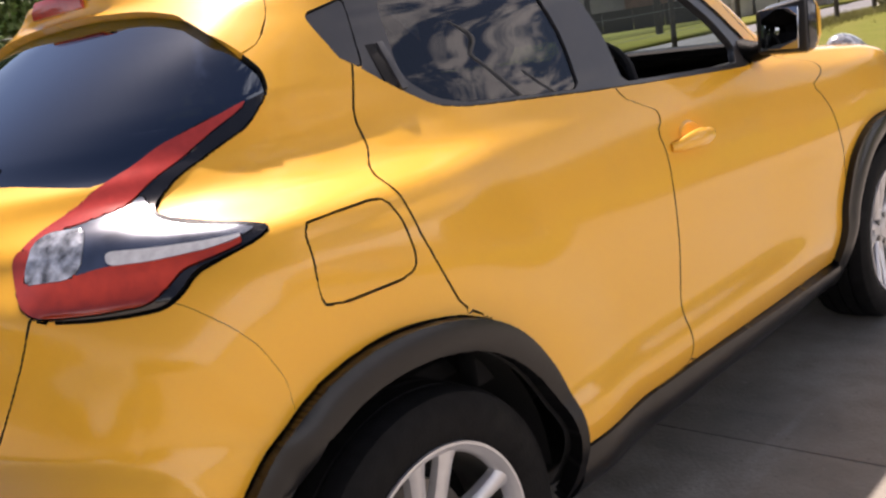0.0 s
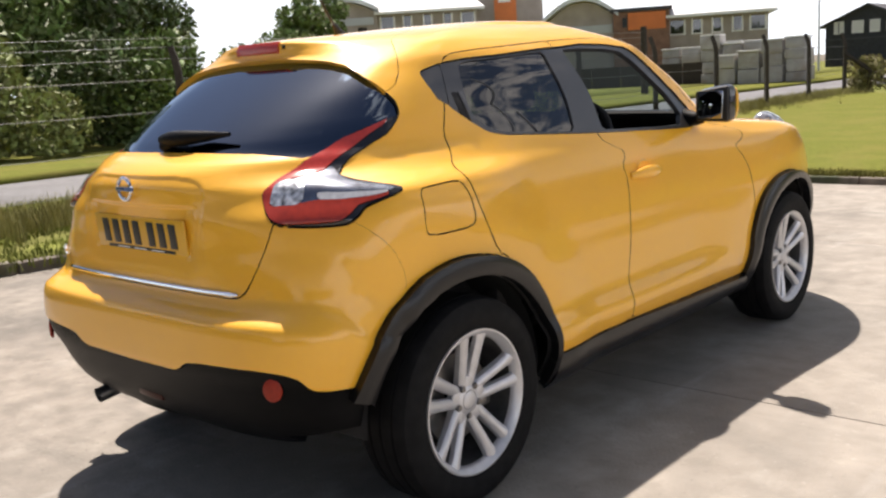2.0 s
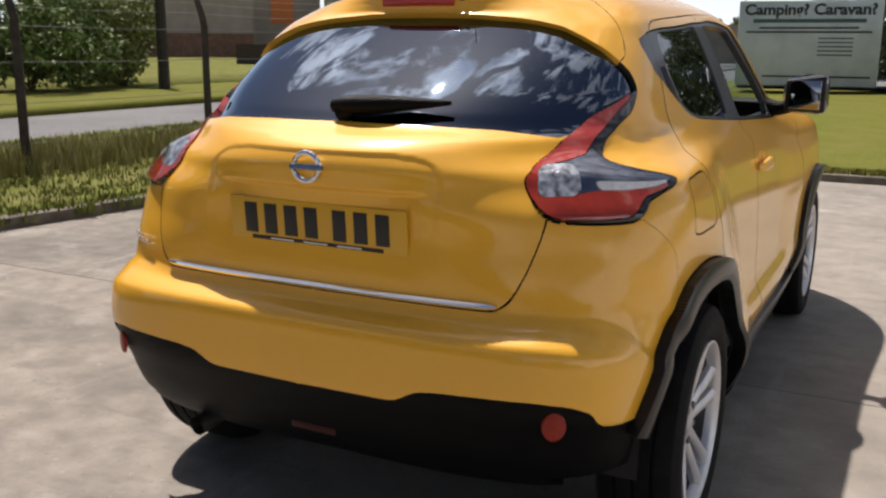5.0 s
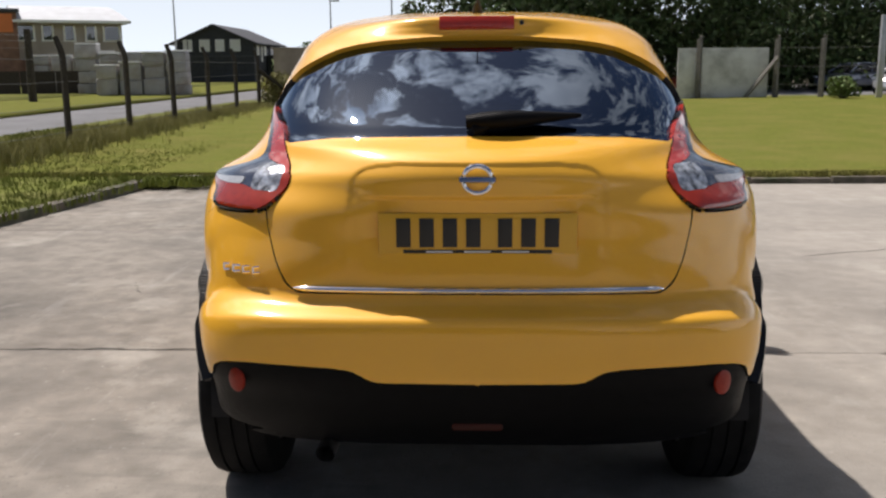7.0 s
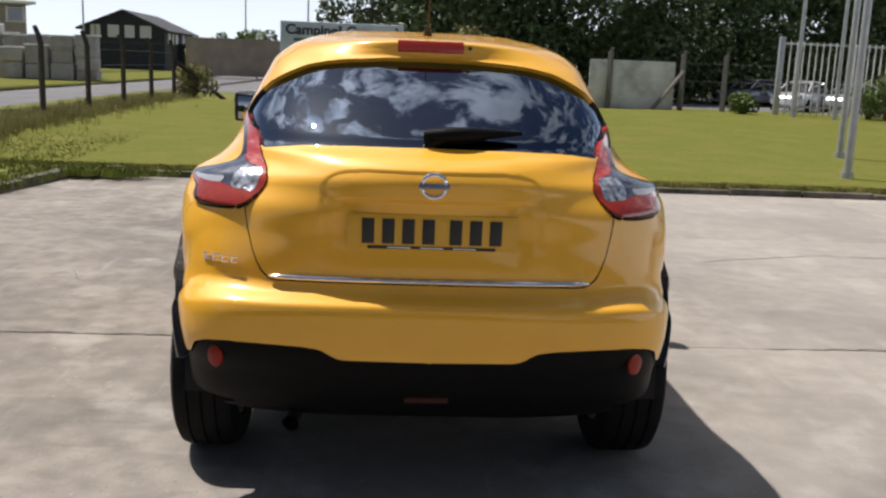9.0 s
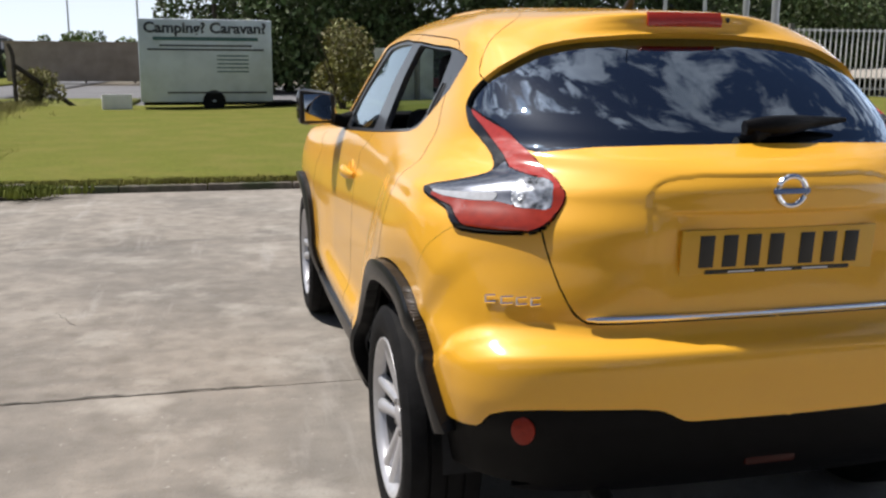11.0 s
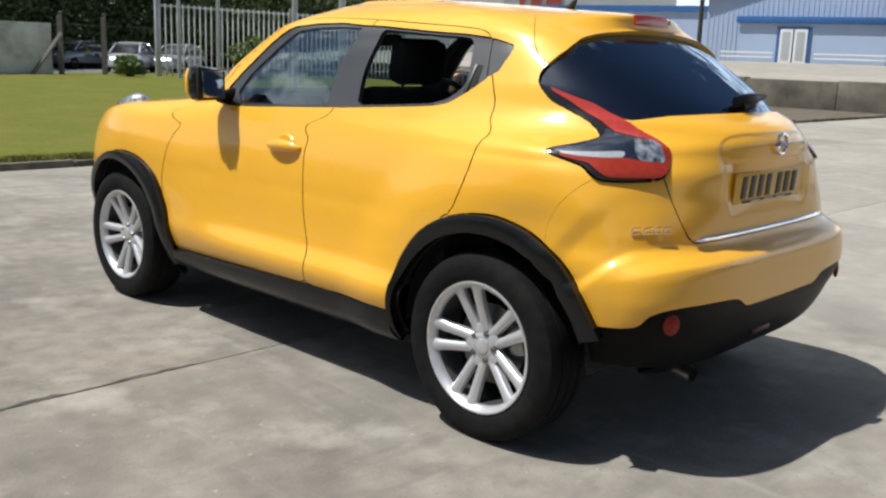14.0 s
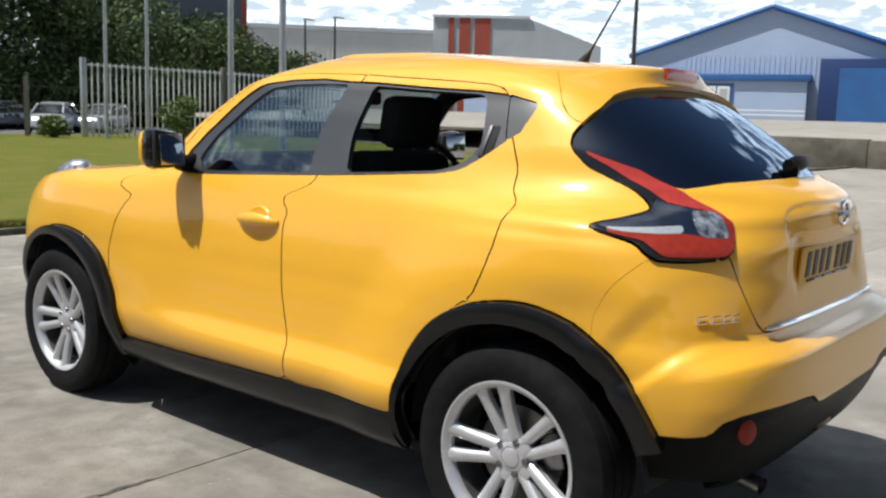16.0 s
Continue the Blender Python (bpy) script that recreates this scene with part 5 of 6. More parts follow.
for side in (-1, 1):
    c = rear_xyz(side * 0.647, 0.524, -0.004)
    bm = bmesh.new()
    add_spin(bm, [(0.0, 0.033), (0.007, 0.032), (0.010, 0.026), (0.011, 0.0005)], steps=28)
    bmesh.ops.transform(bm, matrix=Matrix.Translation(c) @ Matrix.Rotation(radians(-90 + side * 32), 4, "Z") @ Matrix.Diagonal((1, 0.85, 1.05, 1)), verts=bm.verts)
    part("rear_reflector", bm, REFLECTOR, car, "round red reflector")
fog = rear_xyz(0, 0.40)
box_part("fog_lamp", (-0.07, fog.y + 0.004, 0.382), (0.07, fog.y + 0.03, 0.410), FOG_RED, car, 0.008, "dark red fog lamp")
# unseen box added so that the gap under the bumper stays dark
box_part("silencer", (-0.40, -0.36, 0.275), (0.10, -0.20, 0.36), CABIN, car, 0.04, "unseen dark silencer box filling the gap under the bumper")
bm = bmesh.new()
add_tube(bm, [(-0.40, -0.30, 0.325), (-0.41, -0.50, 0.318), (-0.42, -0.600, 0.300)], 0.027, 20, False)
add_tube(bm, [(-0.42, -0.600, 0.300), (-0.41, -0.50, 0.318)], 0.024, 20, False)
part("exhaust_pipe", bm, EXHAUST, car)

bm = bmesh.new()
rows = []
for z, out in ((1.457, -0.004), (1.459, 0.007), (1.476, 0.009), (1.492, 0.007), (1.4955, -0.004)):
    rows.append([bm.verts.new(rear_xyz(x, z, out, 1.0)) for x in np.linspace(-0.116, 0.112, 15)])
for a, b in zip(rows, rows[1:]):
    for i in range(14):
        bm.faces.new((a[i], a[i + 1], b[i + 1], b[i]))
bm.faces.new([r[0] for r in rows]), bm.faces.new([r[-1] for r in rows][::-1])
part("high_brake_lamp", bm, BRAKE_RED, car, "red high brake lamp")
p = rear_xyz(0.135, 1.478, 0.0, 1.0)
box_part("washer_nozzle", (0.129, p.y - 0.005, 1.472), (0.141, p.y + 0.010, 1.485), RUBBER_AND_GAP_SHADE, car, 0.003)

bm = bmesh.new()
a, b = rear_xyz(-0.03, 1.185, 0.012), rear_xyz(0.28, 1.198, 0.014)
line = [a.lerp(b, f) for f in np.linspace(0, 1, 9)]
add_tube(bm, [q + Vector((0, -0.014 * math.sin(math.pi * min(1, k / 5)), 0.006)) for k, q in enumerate(line)], [0.018, 0.024, 0.026, 0.025, 0.022, 0.018, 0.014, 0.010, 0.006], 12)
add_tube(bm, [a + Vector((0.02, 0.02, -0.02)), a + Vector((0.03, -0.012, -0.012)), a + Vector((0.06, -0.010, -0.004))], [0.022, 0.020, 0.012], 10)
part("rear_wiper", bm, BLACK_PLASTIC, car, "black rear wiper")
bm = bmesh.new()
add_tube(bm, [(0, 0.325, 1.520), (0, 0.305, 1.545), (0, 0.290, 1.565)], [0.022, 0.014, 0.007], 12)
add_tube(bm, [(0, 0.290, 1.565), (0, 0.17, 1.76), (0, 0.08, 1.90)], [0.0045, 0.003, 0.002], 6)
part("roof_aerial", bm, RUBBER_AND_GAP_SHADE, car, "thin black roof aerial")

# ---- lamps on the front wings ----
for side in (-1, 1):
    bm = bmesh.new()
    bmesh.ops.create_uvsphere(bm, u_segments=24, v_segments=14, radius=1)
    m = Matrix.Translation((side * 0.655, 2.76, 0.962)) @ Matrix.Rotation(radians(-26), 4, "X") @ Matrix.Diagonal((0.075, 0.185, 0.078, 1))
    bmesh.ops.transform(bm, matrix=m, verts=bm.verts)
    part("wing_lamp", bm, CLEAR_LENS, car, "clear wing-top lamp")


# ---- fence along the lane ----
TIMBER = material("dark_weathered_timber", (0.045, 0.036, 0.028), rough=0.9, var=0.35, scale=12, bump=0.4, bump_scale=50, per_object=0.2)
POST_CONCRETE = material("grey_concrete_post", (0.16, 0.15, 0.135), rough=0.9, var=0.25, scale=15, bump=0.3, bump_scale=60, per_object=0.15)
WIRE = material("galvanised_wire", (0.20, 0.20, 0.20), rough=0.5, metal=0.7)
GALV = material("galvanised_steel", (0.42, 0.43, 0.44), rough=0.45, metal=0.6, var=0.12, scale=6)
PALE_STEEL = material("pale_weathered_steel", (0.58, 0.58, 0.57), rough=0.5, metal=0.2, var=0.12, scale=5)
WHITE_BOARD = material("dirty_white_board", (0.68, 0.68, 0.66), rough=0.7, var=0.08, scale=3, stain=(0.36, 0.36, 0.34), stain_scale=1.4)
lane_fence = thing("wire_fence", "dark concrete-post wire fence with leaning tops", "fence")
posts_y = [25.65 - 2.715 * k for k in range(13, -1, -1)]
for y in posts_y:
    bm = bmesh.new()
    add_tube(bm, [(-6.66, y, -0.1), (-6.66, y, 1.55), (-6.69, y, 1.68), (-6.76, y, 1.86)], [0.062, 0.056, 0.052, 0.045], 4)
    part("fence_post", bm, TIMBER, lane_fence)
for k, z in enumerate((0.35, 0.75, 1.15, 1.5)):
    bm = bmesh.new()
    pts = []
    for a, b in zip(posts_y, posts_y[1:]):
        pts += [(-6.66, a, z), (-6.66, (a + b) / 2, z - 0.012)]
    add_tube(bm, pts + [(-6.66, posts_y[-1], z)], 0.0035, 4)
    part("wire", bm, WIRE, lane_fence)
bm = bmesh.new()
add_tube(bm, [(-6.66, posts_y[-1], 1.3), (-5.2, posts_y[-1] + 0.5, 0.1)], 0.07, 6)
part("corner_strut", bm, TIMBER, lane_fence)

# wires on poles in front of the trees across the lane
line = thing("overhead_wire", "thin pale wires strung between dark poles", "wires")
for y in (-12.0, 2.5, 17.0, 33.0):
    bm = bmesh.new()
    add_tube(bm, [(-17.2, y, 0), (-17.2, y, 2.85)], [0.16, 0.13], 10)
    part("wire_pole", bm, TIMBER, line)
for z in (2.15, 2.42, 2.63):
    bm = bmesh.new()
    add_tube(bm, [(-17.2, y, z - 0.06 * math.sin(k % 2 * math.pi / 2)) for k, y in enumerate(np.linspace(-12, 33, 13))], 0.004, 4)
    part("strand", bm, GALV, line)


# ---- trees and bushes ----
def leaf_material(name, color):
    m = material(name, color, rough=0.55, spec=0.3)
    nodes, links = m.node_tree.nodes, m.node_tree.links
    geo, hv, mr, mr2 = (nodes.new("ShaderNode" + k) for k in ("NewGeometry", "HueSaturation", "MapRange", "MapRange"))
    hv.inputs["Color"].default_value = (*color, 1)
    mr.inputs["To Min"].default_value, mr.inputs["To Max"].default_value = 0.55, 1.55
    mr2.inputs["To Min"].default_value, mr2.inputs["To Max"].default_value = 0.47, 0.52
    links.new(geo.outputs["Random Per Island"], mr.inputs["Value"])
    links.new(geo.outputs["Random Per Island"], mr2.inputs["Value"])
    links.new(mr.outputs["Result"], hv.inputs["Value"])
    links.new(mr2.outputs["Result"], hv.inputs["Hue"])
    links.new(hv.outputs["Color"], nodes["Principled BSDF"].inputs["Base Color"])
    return m


LEAF = leaf_material("green_leaves", (0.115, 0.165, 0.045))
LEAF_DARK = leaf_material("dark_green_leaves", (0.060, 0.088, 0.026))
LEAF_PALE = leaf_material("pale_green_leaves", (0.20, 0.23, 0.075))
LEAF_STRAW = leaf_material("pale_straw_green_leaves", (0.21, 0.195, 0.075))
BARK = material("grey_brown_bark", (0.075, 0.058, 0.042), rough=0.95, var=0.35, scale=8, bump=0.7, bump_scale=25)


def leaf_cloud(centres, radii, count, size, seed):
    """Leaf blades scattered through uneven clumps; returns vertices and faces."""
    rng = np.random.default_rng(seed)
    centres, radii = np.asarray(centres, float), np.asarray(radii, float)
    vol = radii.prod(1) ** 0.7
    pick = rng.choice(len(centres), count, p=vol / vol.sum())
    d = rng.normal(size=(count, 3))
    d /= np.linalg.norm(d, axis=1, keepdims=True)
    r = rng.uniform(0.25, 1.0, (count, 1)) ** 0.45
    p = centres[pick] + d * r * radii[pick]
    p[:, 2] = np.maximum(p[:, 2], 0.12)
    a = rng.normal(size=(count, 3)) + d * 0.4
    a /= np.linalg.norm(a, axis=1, keepdims=True)
    b = np.cross(a, rng.normal(size=(count, 3)))
    b /= np.linalg.norm(b, axis=1, keepdims=True)
    s = size * rng.uniform(0.55, 1.3, (count, 1))
    n = np.cross(a, b)
    verts = np.stack([p - a * s, p + b * s * 0.48 + n * s * 0.12, p + a * s, p - b * s * 0.48 + n * s * 0.12], 1).reshape(-1, 3)
    return verts, np.arange(count * 4).reshape(-1, 4)


def tree(name, label, x, y, height, spread, seed, mat=None, leaves=5200, size=0.16, base=0.0, trunk=0.16, low=0.22):
    rnd = random.Random(seed)
    ob = thing(name, label, name.split("_")[-1], (x, y, base))
    bm = bmesh.new()
    top = height * 0.8
    spine = [Vector((rnd.uniform(-0.12, 0.12) * k, rnd.uniform(-0.12, 0.12) * k, top * k / 5 - (0.25 if k == 0 else 0))) for k in range(6)]
    add_tube(bm, spine, [trunk * (1.25 - 0.22 * k) for k in range(6)], 9)
    tips = []
    for k in range(11):
        t = rnd.uniform(0.25, 0.95)
        s = spine[int(t * 5)]
        a = rnd.uniform(0, 6.283)
        out = spread * rnd.uniform(0.45, 0.85) * (1.1 - 0.5 * t)
        e = s + Vector((math.cos(a) * out, math.sin(a) * out, height * rnd.uniform(0.05, 0.2)))
        add_tube(bm, [s, s.lerp(e, 0.5) + Vector((0, 0, 0.12)), e], [trunk * 0.38, trunk * 0.22, trunk * 0.07], 6)
        tips.append(e)
    part("trunk", bm, BARK, ob)
    centres, radii = [], []
    for e in tips:
        r = spread * rnd.uniform(0.26, 0.46)
        centres.append(e), radii.append((r, r * rnd.uniform(0.8, 1.2), r * rnd.uniform(0.6, 0.9)))
    for _ in range(9):
        a, t = rnd.uniform(0, 6.283), rnd.uniform(low, 1.0)
        o = spread * math.sqrt(max(0.05, 1 - ((t - 0.55) / 0.55) ** 2)) * rnd.uniform(0.3, 0.8)
        r = spread * rnd.uniform(0.22, 0.42)
        centres.append((math.cos(a) * o, math.sin(a) * o, height * t - r * 0.4)), radii.append((r, r, r * 0.75))
    v, f = leaf_cloud(centres, radii, leaves, size, seed)
    mesh_object("crown", v, f, mat or LEAF, ob, False)
    return ob


def bush(name, label, x, y, height, spread, seed, mat=None, leaves=2600, size=0.10, base=0.1):
    rnd = random.Random(seed)
    ob = thing(name, label, "bush", (x, y, base))
    bm = bmesh.new()
    for k in range(7):
        a = rnd.uniform(0, 6.283)
        e = Vector((math.cos(a) * spread * 0.6, math.sin(a) * spread * 0.6, height * rnd.uniform(0.6, 0.95)))
        add_tube(bm, [Vector((0, 0, -0.1)), e * 0.5 + Vector((0, 0, 0.1)), e], [0.035, 0.022, 0.008], 5)
    part("stems", bm, BARK, ob)
    centres, radii = [], []
    for _ in range(12):
        a, o, t = rnd.uniform(0, 6.283), spread * rnd.uniform(0, 0.75), rnd.uniform(0.2, 0.85)
        r = spread * rnd.uniform(0.28, 0.5)
        centres.append((math.cos(a) * o, math.sin(a) * o, height * t)), radii.append((r, r, min(r, height * 0.35)))
    v, f = leaf_cloud(centres, radii, leaves, size, seed)
    mesh_object("foliage", v, f, mat or LEAF, ob, False)
    return ob


rnd = random.Random(5)
# trees and scrub across the lane
for k, (x, y, h, s, m) in enumerate(((-22, 2.0, 7.5, 3.2, LEAF_DARK), (-23.5, 7.5, 9.0, 3.6, LEAF), (-26, 12.0, 8.2, 3.4, LEAF_DARK), (-22.5, -4.0, 8.5, 3.6, LEAF), (-24, -10.5, 8.0, 3.4, LEAF_DARK),
                                     (-33, 2.0, 10.0, 4.2, LEAF_DARK), (-33, 11.0, 10.5, 4.2, LEAF_DARK), (-34, 19.0, 9.0, 3.8, LEAF_DARK), (-32, -8.0, 10.0, 4.2, LEAF_DARK), (-46, 40, 7.5, 3.2, LEAF))):
    tree("broadleaf_tree", "broadleaf tree with a dense green crown across the lane", x, y, h, s, 100 + k, m, leaves=13000, size=0.17, trunk=0.2)
for k in range(14):
    y = -16 + 2.55 * k + rnd.uniform(-0.5, 0.5)
    bush("roadside_bush", "dense mixed green bush on the grass strip", -19.2 + rnd.uniform(-0.6, 0.6), y, rnd.uniform(2.2, 3.2), rnd.uniform(1.8, 2.3), 200 + k, (LEAF, LEAF_PALE, LEAF_DARK, LEAF)[k % 4], leaves=7500, size=0.10)
bush("elder_bush", "tall pale green bush beside the sign trailer", 1.75, 20.6, 2.1, 1.15, 301, LEAF_STRAW, 5200, 0.06, 0.25)
bush("small_bush", "small green bush by the fence", 9.75, 22.6, 0.55, 0.5, 302, LEAF, 1300, 0.06, 0.4)
bush("fence_bush", "brown-green bush grown over the fence corner", -6.2, 26.0, 1.15, 0.75, 304, LEAF_STRAW, 2400, 0.06, 0.08)
bush("small_bush", "small green bush by the fence", 13.2, 22.2, 1.2, 0.7, 303, LEAF, 1800, 0.06, 0.4)

# dark wood behind the yard, uncountable: clumps of leaves with trunks between
centres, radii = [], []
rng = np.random.default_rng(77)
for k in range(430):
    x = -3.0 + 58 * rng.uniform(0, 1)
    y = 46 + 0.30 * max(x, 0) + 4.5 * rng.uniform(-1, 1)
    s = (y + 2) / 38
    near = x / s
    top = 1.3 + s * (7.7 - 3.6 * smooth(14, 24, near) - 1.8 * smooth(24, 33, near))
    z = rng.uniform(0.7, 3.2) if k % 3 == 0 else rng.uniform(1.6, top)
    centres.append((x, y, z)), radii.append((rng.uniform(1.5, 2.9), rng.uniform(1.5, 2.6), rng.uniform(1.1, 2.0)))
v, f = leaf_cloud(centres, radii, 190000, 0.19, 78)
wood = mesh_object("far_wood", v, f, LEAF_DARK, None, False)
tagged(wood, "dense dark green wood behind the yard", "trees", kind="stuff")
bm = bmesh.new()
for k in range(60):
    x = -2.5 + 56 * (k + 0.5) / 60
    y = 46 + 0.30 * max(x, 0) + rng.uniform(-1, 4)
    add_tube(bm, [(x, y, -0.1), (x + rng.uniform(-0.4, 0.4), y, 4.2)], [0.26, 0.14], 6)
tagged(part("wood_trunks", bm, BARK), "dark trunks inside the wood", "trees", kind="stuff")

# unseen trees added behind the camera, to darken the light on the car's tail
centres, radii = [], []
for k in range(150):
    centres.append((rng.uniform(-34, 44), rng.uniform(-34, -29), rng.uniform(0.8, 7.0)))
    radii.append((rng.uniform(1.8, 3.2), rng.uniform(1.5, 2.6), rng.uniform(1.2, 2.2)))
v, f = leaf_cloud(centres, radii, 52000, 0.34, 79)
tagged(mesh_object("unseen_shade_wood", v, f, LEAF_DARK, None, False), "unseen dark green trees added behind the camera to shade the car's tail", "trees", kind="stuff")

# ---- things behind the lawn ----
# sign trailer
trailer = thing("sign_trailer", "white box trailer with a printed camping sign", "trailer", (-1.50, 23.2, 0.10), 3)
box_part("trailer_body", (-1.66, -0.60, 0.28), (1.66, 0.75, 2.36), material("white_trailer_panel", (0.60, 0.66, 0.73), rough=0.4, var=0.05, scale=2, stain=(0.46, 0.52, 0.57), stain_scale=1.2), trailer, 0.03)
box_part("trailer_chassis", (-1.6, -0.55, 0.20), (2.3, 0.7, 0.28), BLACK_PLASTIC, trailer, 0.01)
bm = bmesh.new()
add_spin(bm, [(-0.09, 0.05), (-0.09, 0.29), (0.09, 0.29), (0.09, 0.05)], steps=28)
bmesh.ops.transform(bm, matrix=Matrix.Translation((0.15, -0.52, 0.29)) @ Matrix.Rotation(radians(90), 4, "Z"), verts=bm.verts)
part("trailer_wheel", bm, TYRE, trailer)
SIGN_INK = material("dark_sign_print", (0.03, 0.035, 0.05), rough=0.6)
SIGN_GREEN = material("green_sign_print", (0.05, 0.12, 0.13), rough=0.6)


def lettering(name, text, size, at, mat, parent, rx=90, rz=0.0):
    cu = bpy.data.curves.new(name, "FONT")
    cu.body, cu.size, cu.extrude, cu.offset, cu.align_x, cu.align_y = text, size, 0.004, 0.012, "CENTER", "CENTER"
    tmp = new(name, cu)
    me = bpy.data.meshes.new_from_object(tmp)
    bpy.data.objects.remove(tmp)
    me.materials.clear()
    me.materials.append(mat)
    ob = new(name, me)
    ob.parent = parent
    ob.matrix_basis = pose(*at, rx, 0, rz)
    return ob


words = lettering("sign_lettering", "Camping? Caravan?", 0.36, (0.0, -0.608, 2.13), SIGN_INK, trailer)
words.scale.x = 1.08
for z, w, h, m in ((1.87, 1.30, 0.09, SIGN_GREEN), (1.70, 1.15, 0.045, SIGN_INK), (1.60, 1.45, 0.045, SIGN_INK)):
    box_part("print_line", (-w, -0.612, z - h / 2), (w, -0.602, z + h / 2), m, trailer)
for z in (1.45, 1.35, 1.25, 1.15, 1.05):
    box_part("print_line", (0.25, -0.612, z - 0.016), (1.05, -0.602, z + 0.016), SIGN_GREEN, trailer)
box_part("print_line", (-1.0, -0.612, 0.50), (1.5, -0.602, 0.54), SIGN_INK, trailer)
bm = bmesh.new()
add_tube(bm, [(1.66, 0.0, 0.23), (2.9, 0.0, 0.22)], 0.05, 6)
add_tube(bm, [(2.7, 0, 0.22), (2.7, 0, -0.1)], 0.03, 6)
part("tow_bar", bm, GALV, trailer)

# white board fence with posts and struts
board = thing("board_fence", "weathered white boards between concrete posts", "fence")
for x0, x1, y in ((3.06, 4.73, 23.65), (5.57, 8.06, 23.65)):
    box_part("board", (x0, y - 0.02, 0.36), (x1, y + 0.02, 1.80), WHITE_BOARD, board, 0.006)
for x in (4.24, 6.12, 8.24, 9.49):
    bm = bmesh.new()
    add_tube(bm, [(x, 23.5, 0.2), (x, 23.5, 2.02), (x + 0.03, 23.47, 2.12)], [0.085, 0.08, 0.055], 4)
    part("board_post", bm, POST_CONCRETE, board)
for x, d in ((8.24, -0.95), (4.24, -1.0)):
    bm = bmesh.new()
    add_tube(bm, [(x + d, 23.4, 0.3), (x, 23.4, 1.55)], 0.06, 4)
    part("strut", bm, POST_CONCRETE, board)
for z in (0.8, 1.3, 1.8):
    bm = bmesh.new()
    add_tube(bm, [(8.24, 23.5, z), (9.49, 23.5, z - 0.02), (10.85, 23.2, z)], 0.004, 4)
    part("wire", bm, WIRE, board)

# palisade fence and flag poles
palisade = thing("palisade_fence", "pale galvanised steel bar fence", "fence")
bar_mesh = None
for k in range(51):
    x = 10.94 + 0.190 * k
    if bar_mesh is None:
        bm = bmesh.new()
        add_box(bm, (-0.017, 22.98, 0.46), (0.017, 23.02, 2.50), 0.004)
        bar = part("bar", bm, PALE_STEEL, palisade)
        bar_mesh = bar.data
    else:
        bar = new("bar", bar_mesh)
        bar.parent = palisade
    bar.location.x = x
for z in (0.68, 2.44):
    box_part("rail", (10.85, 23.025, z - 0.03), (20.6, 23.06, z + 0.03), GALV, palisade)
for x in (10.85, 15.6, 20.6):
    box_part("end_post", (x - 0.075, 22.90, 0.2), (x + 0.075, 23.02, 2.62), POST_CONCRETE if x == 15.6 else GALV, palisade, 0.008)
for x, y, z0 in ((10.95, 21.97, 0.38), (11.81, 21.33, 0.38), (7.53, 12.13, 0.15), (6.25, 9.25, 0.10)):
    pole = thing("flag_pole", "tall slim galvanised flag pole on the lawn", "pole", (x, y, z0), group="flag poles")
    bm = bmesh.new()
    add_tube(bm, [(0, 0, -0.1), (0, 0, 3.0), (0, 0, 7.5)], [0.058, 0.05, 0.035], 12)
    part("shaft", bm, GALV, pole)
    bm = bmesh.new()
    add_tube(bm, [(0, 0, 0), (0, 0, 0.10)], 0.085, 12)
    part("foot_collar", bm, GALV, pole)


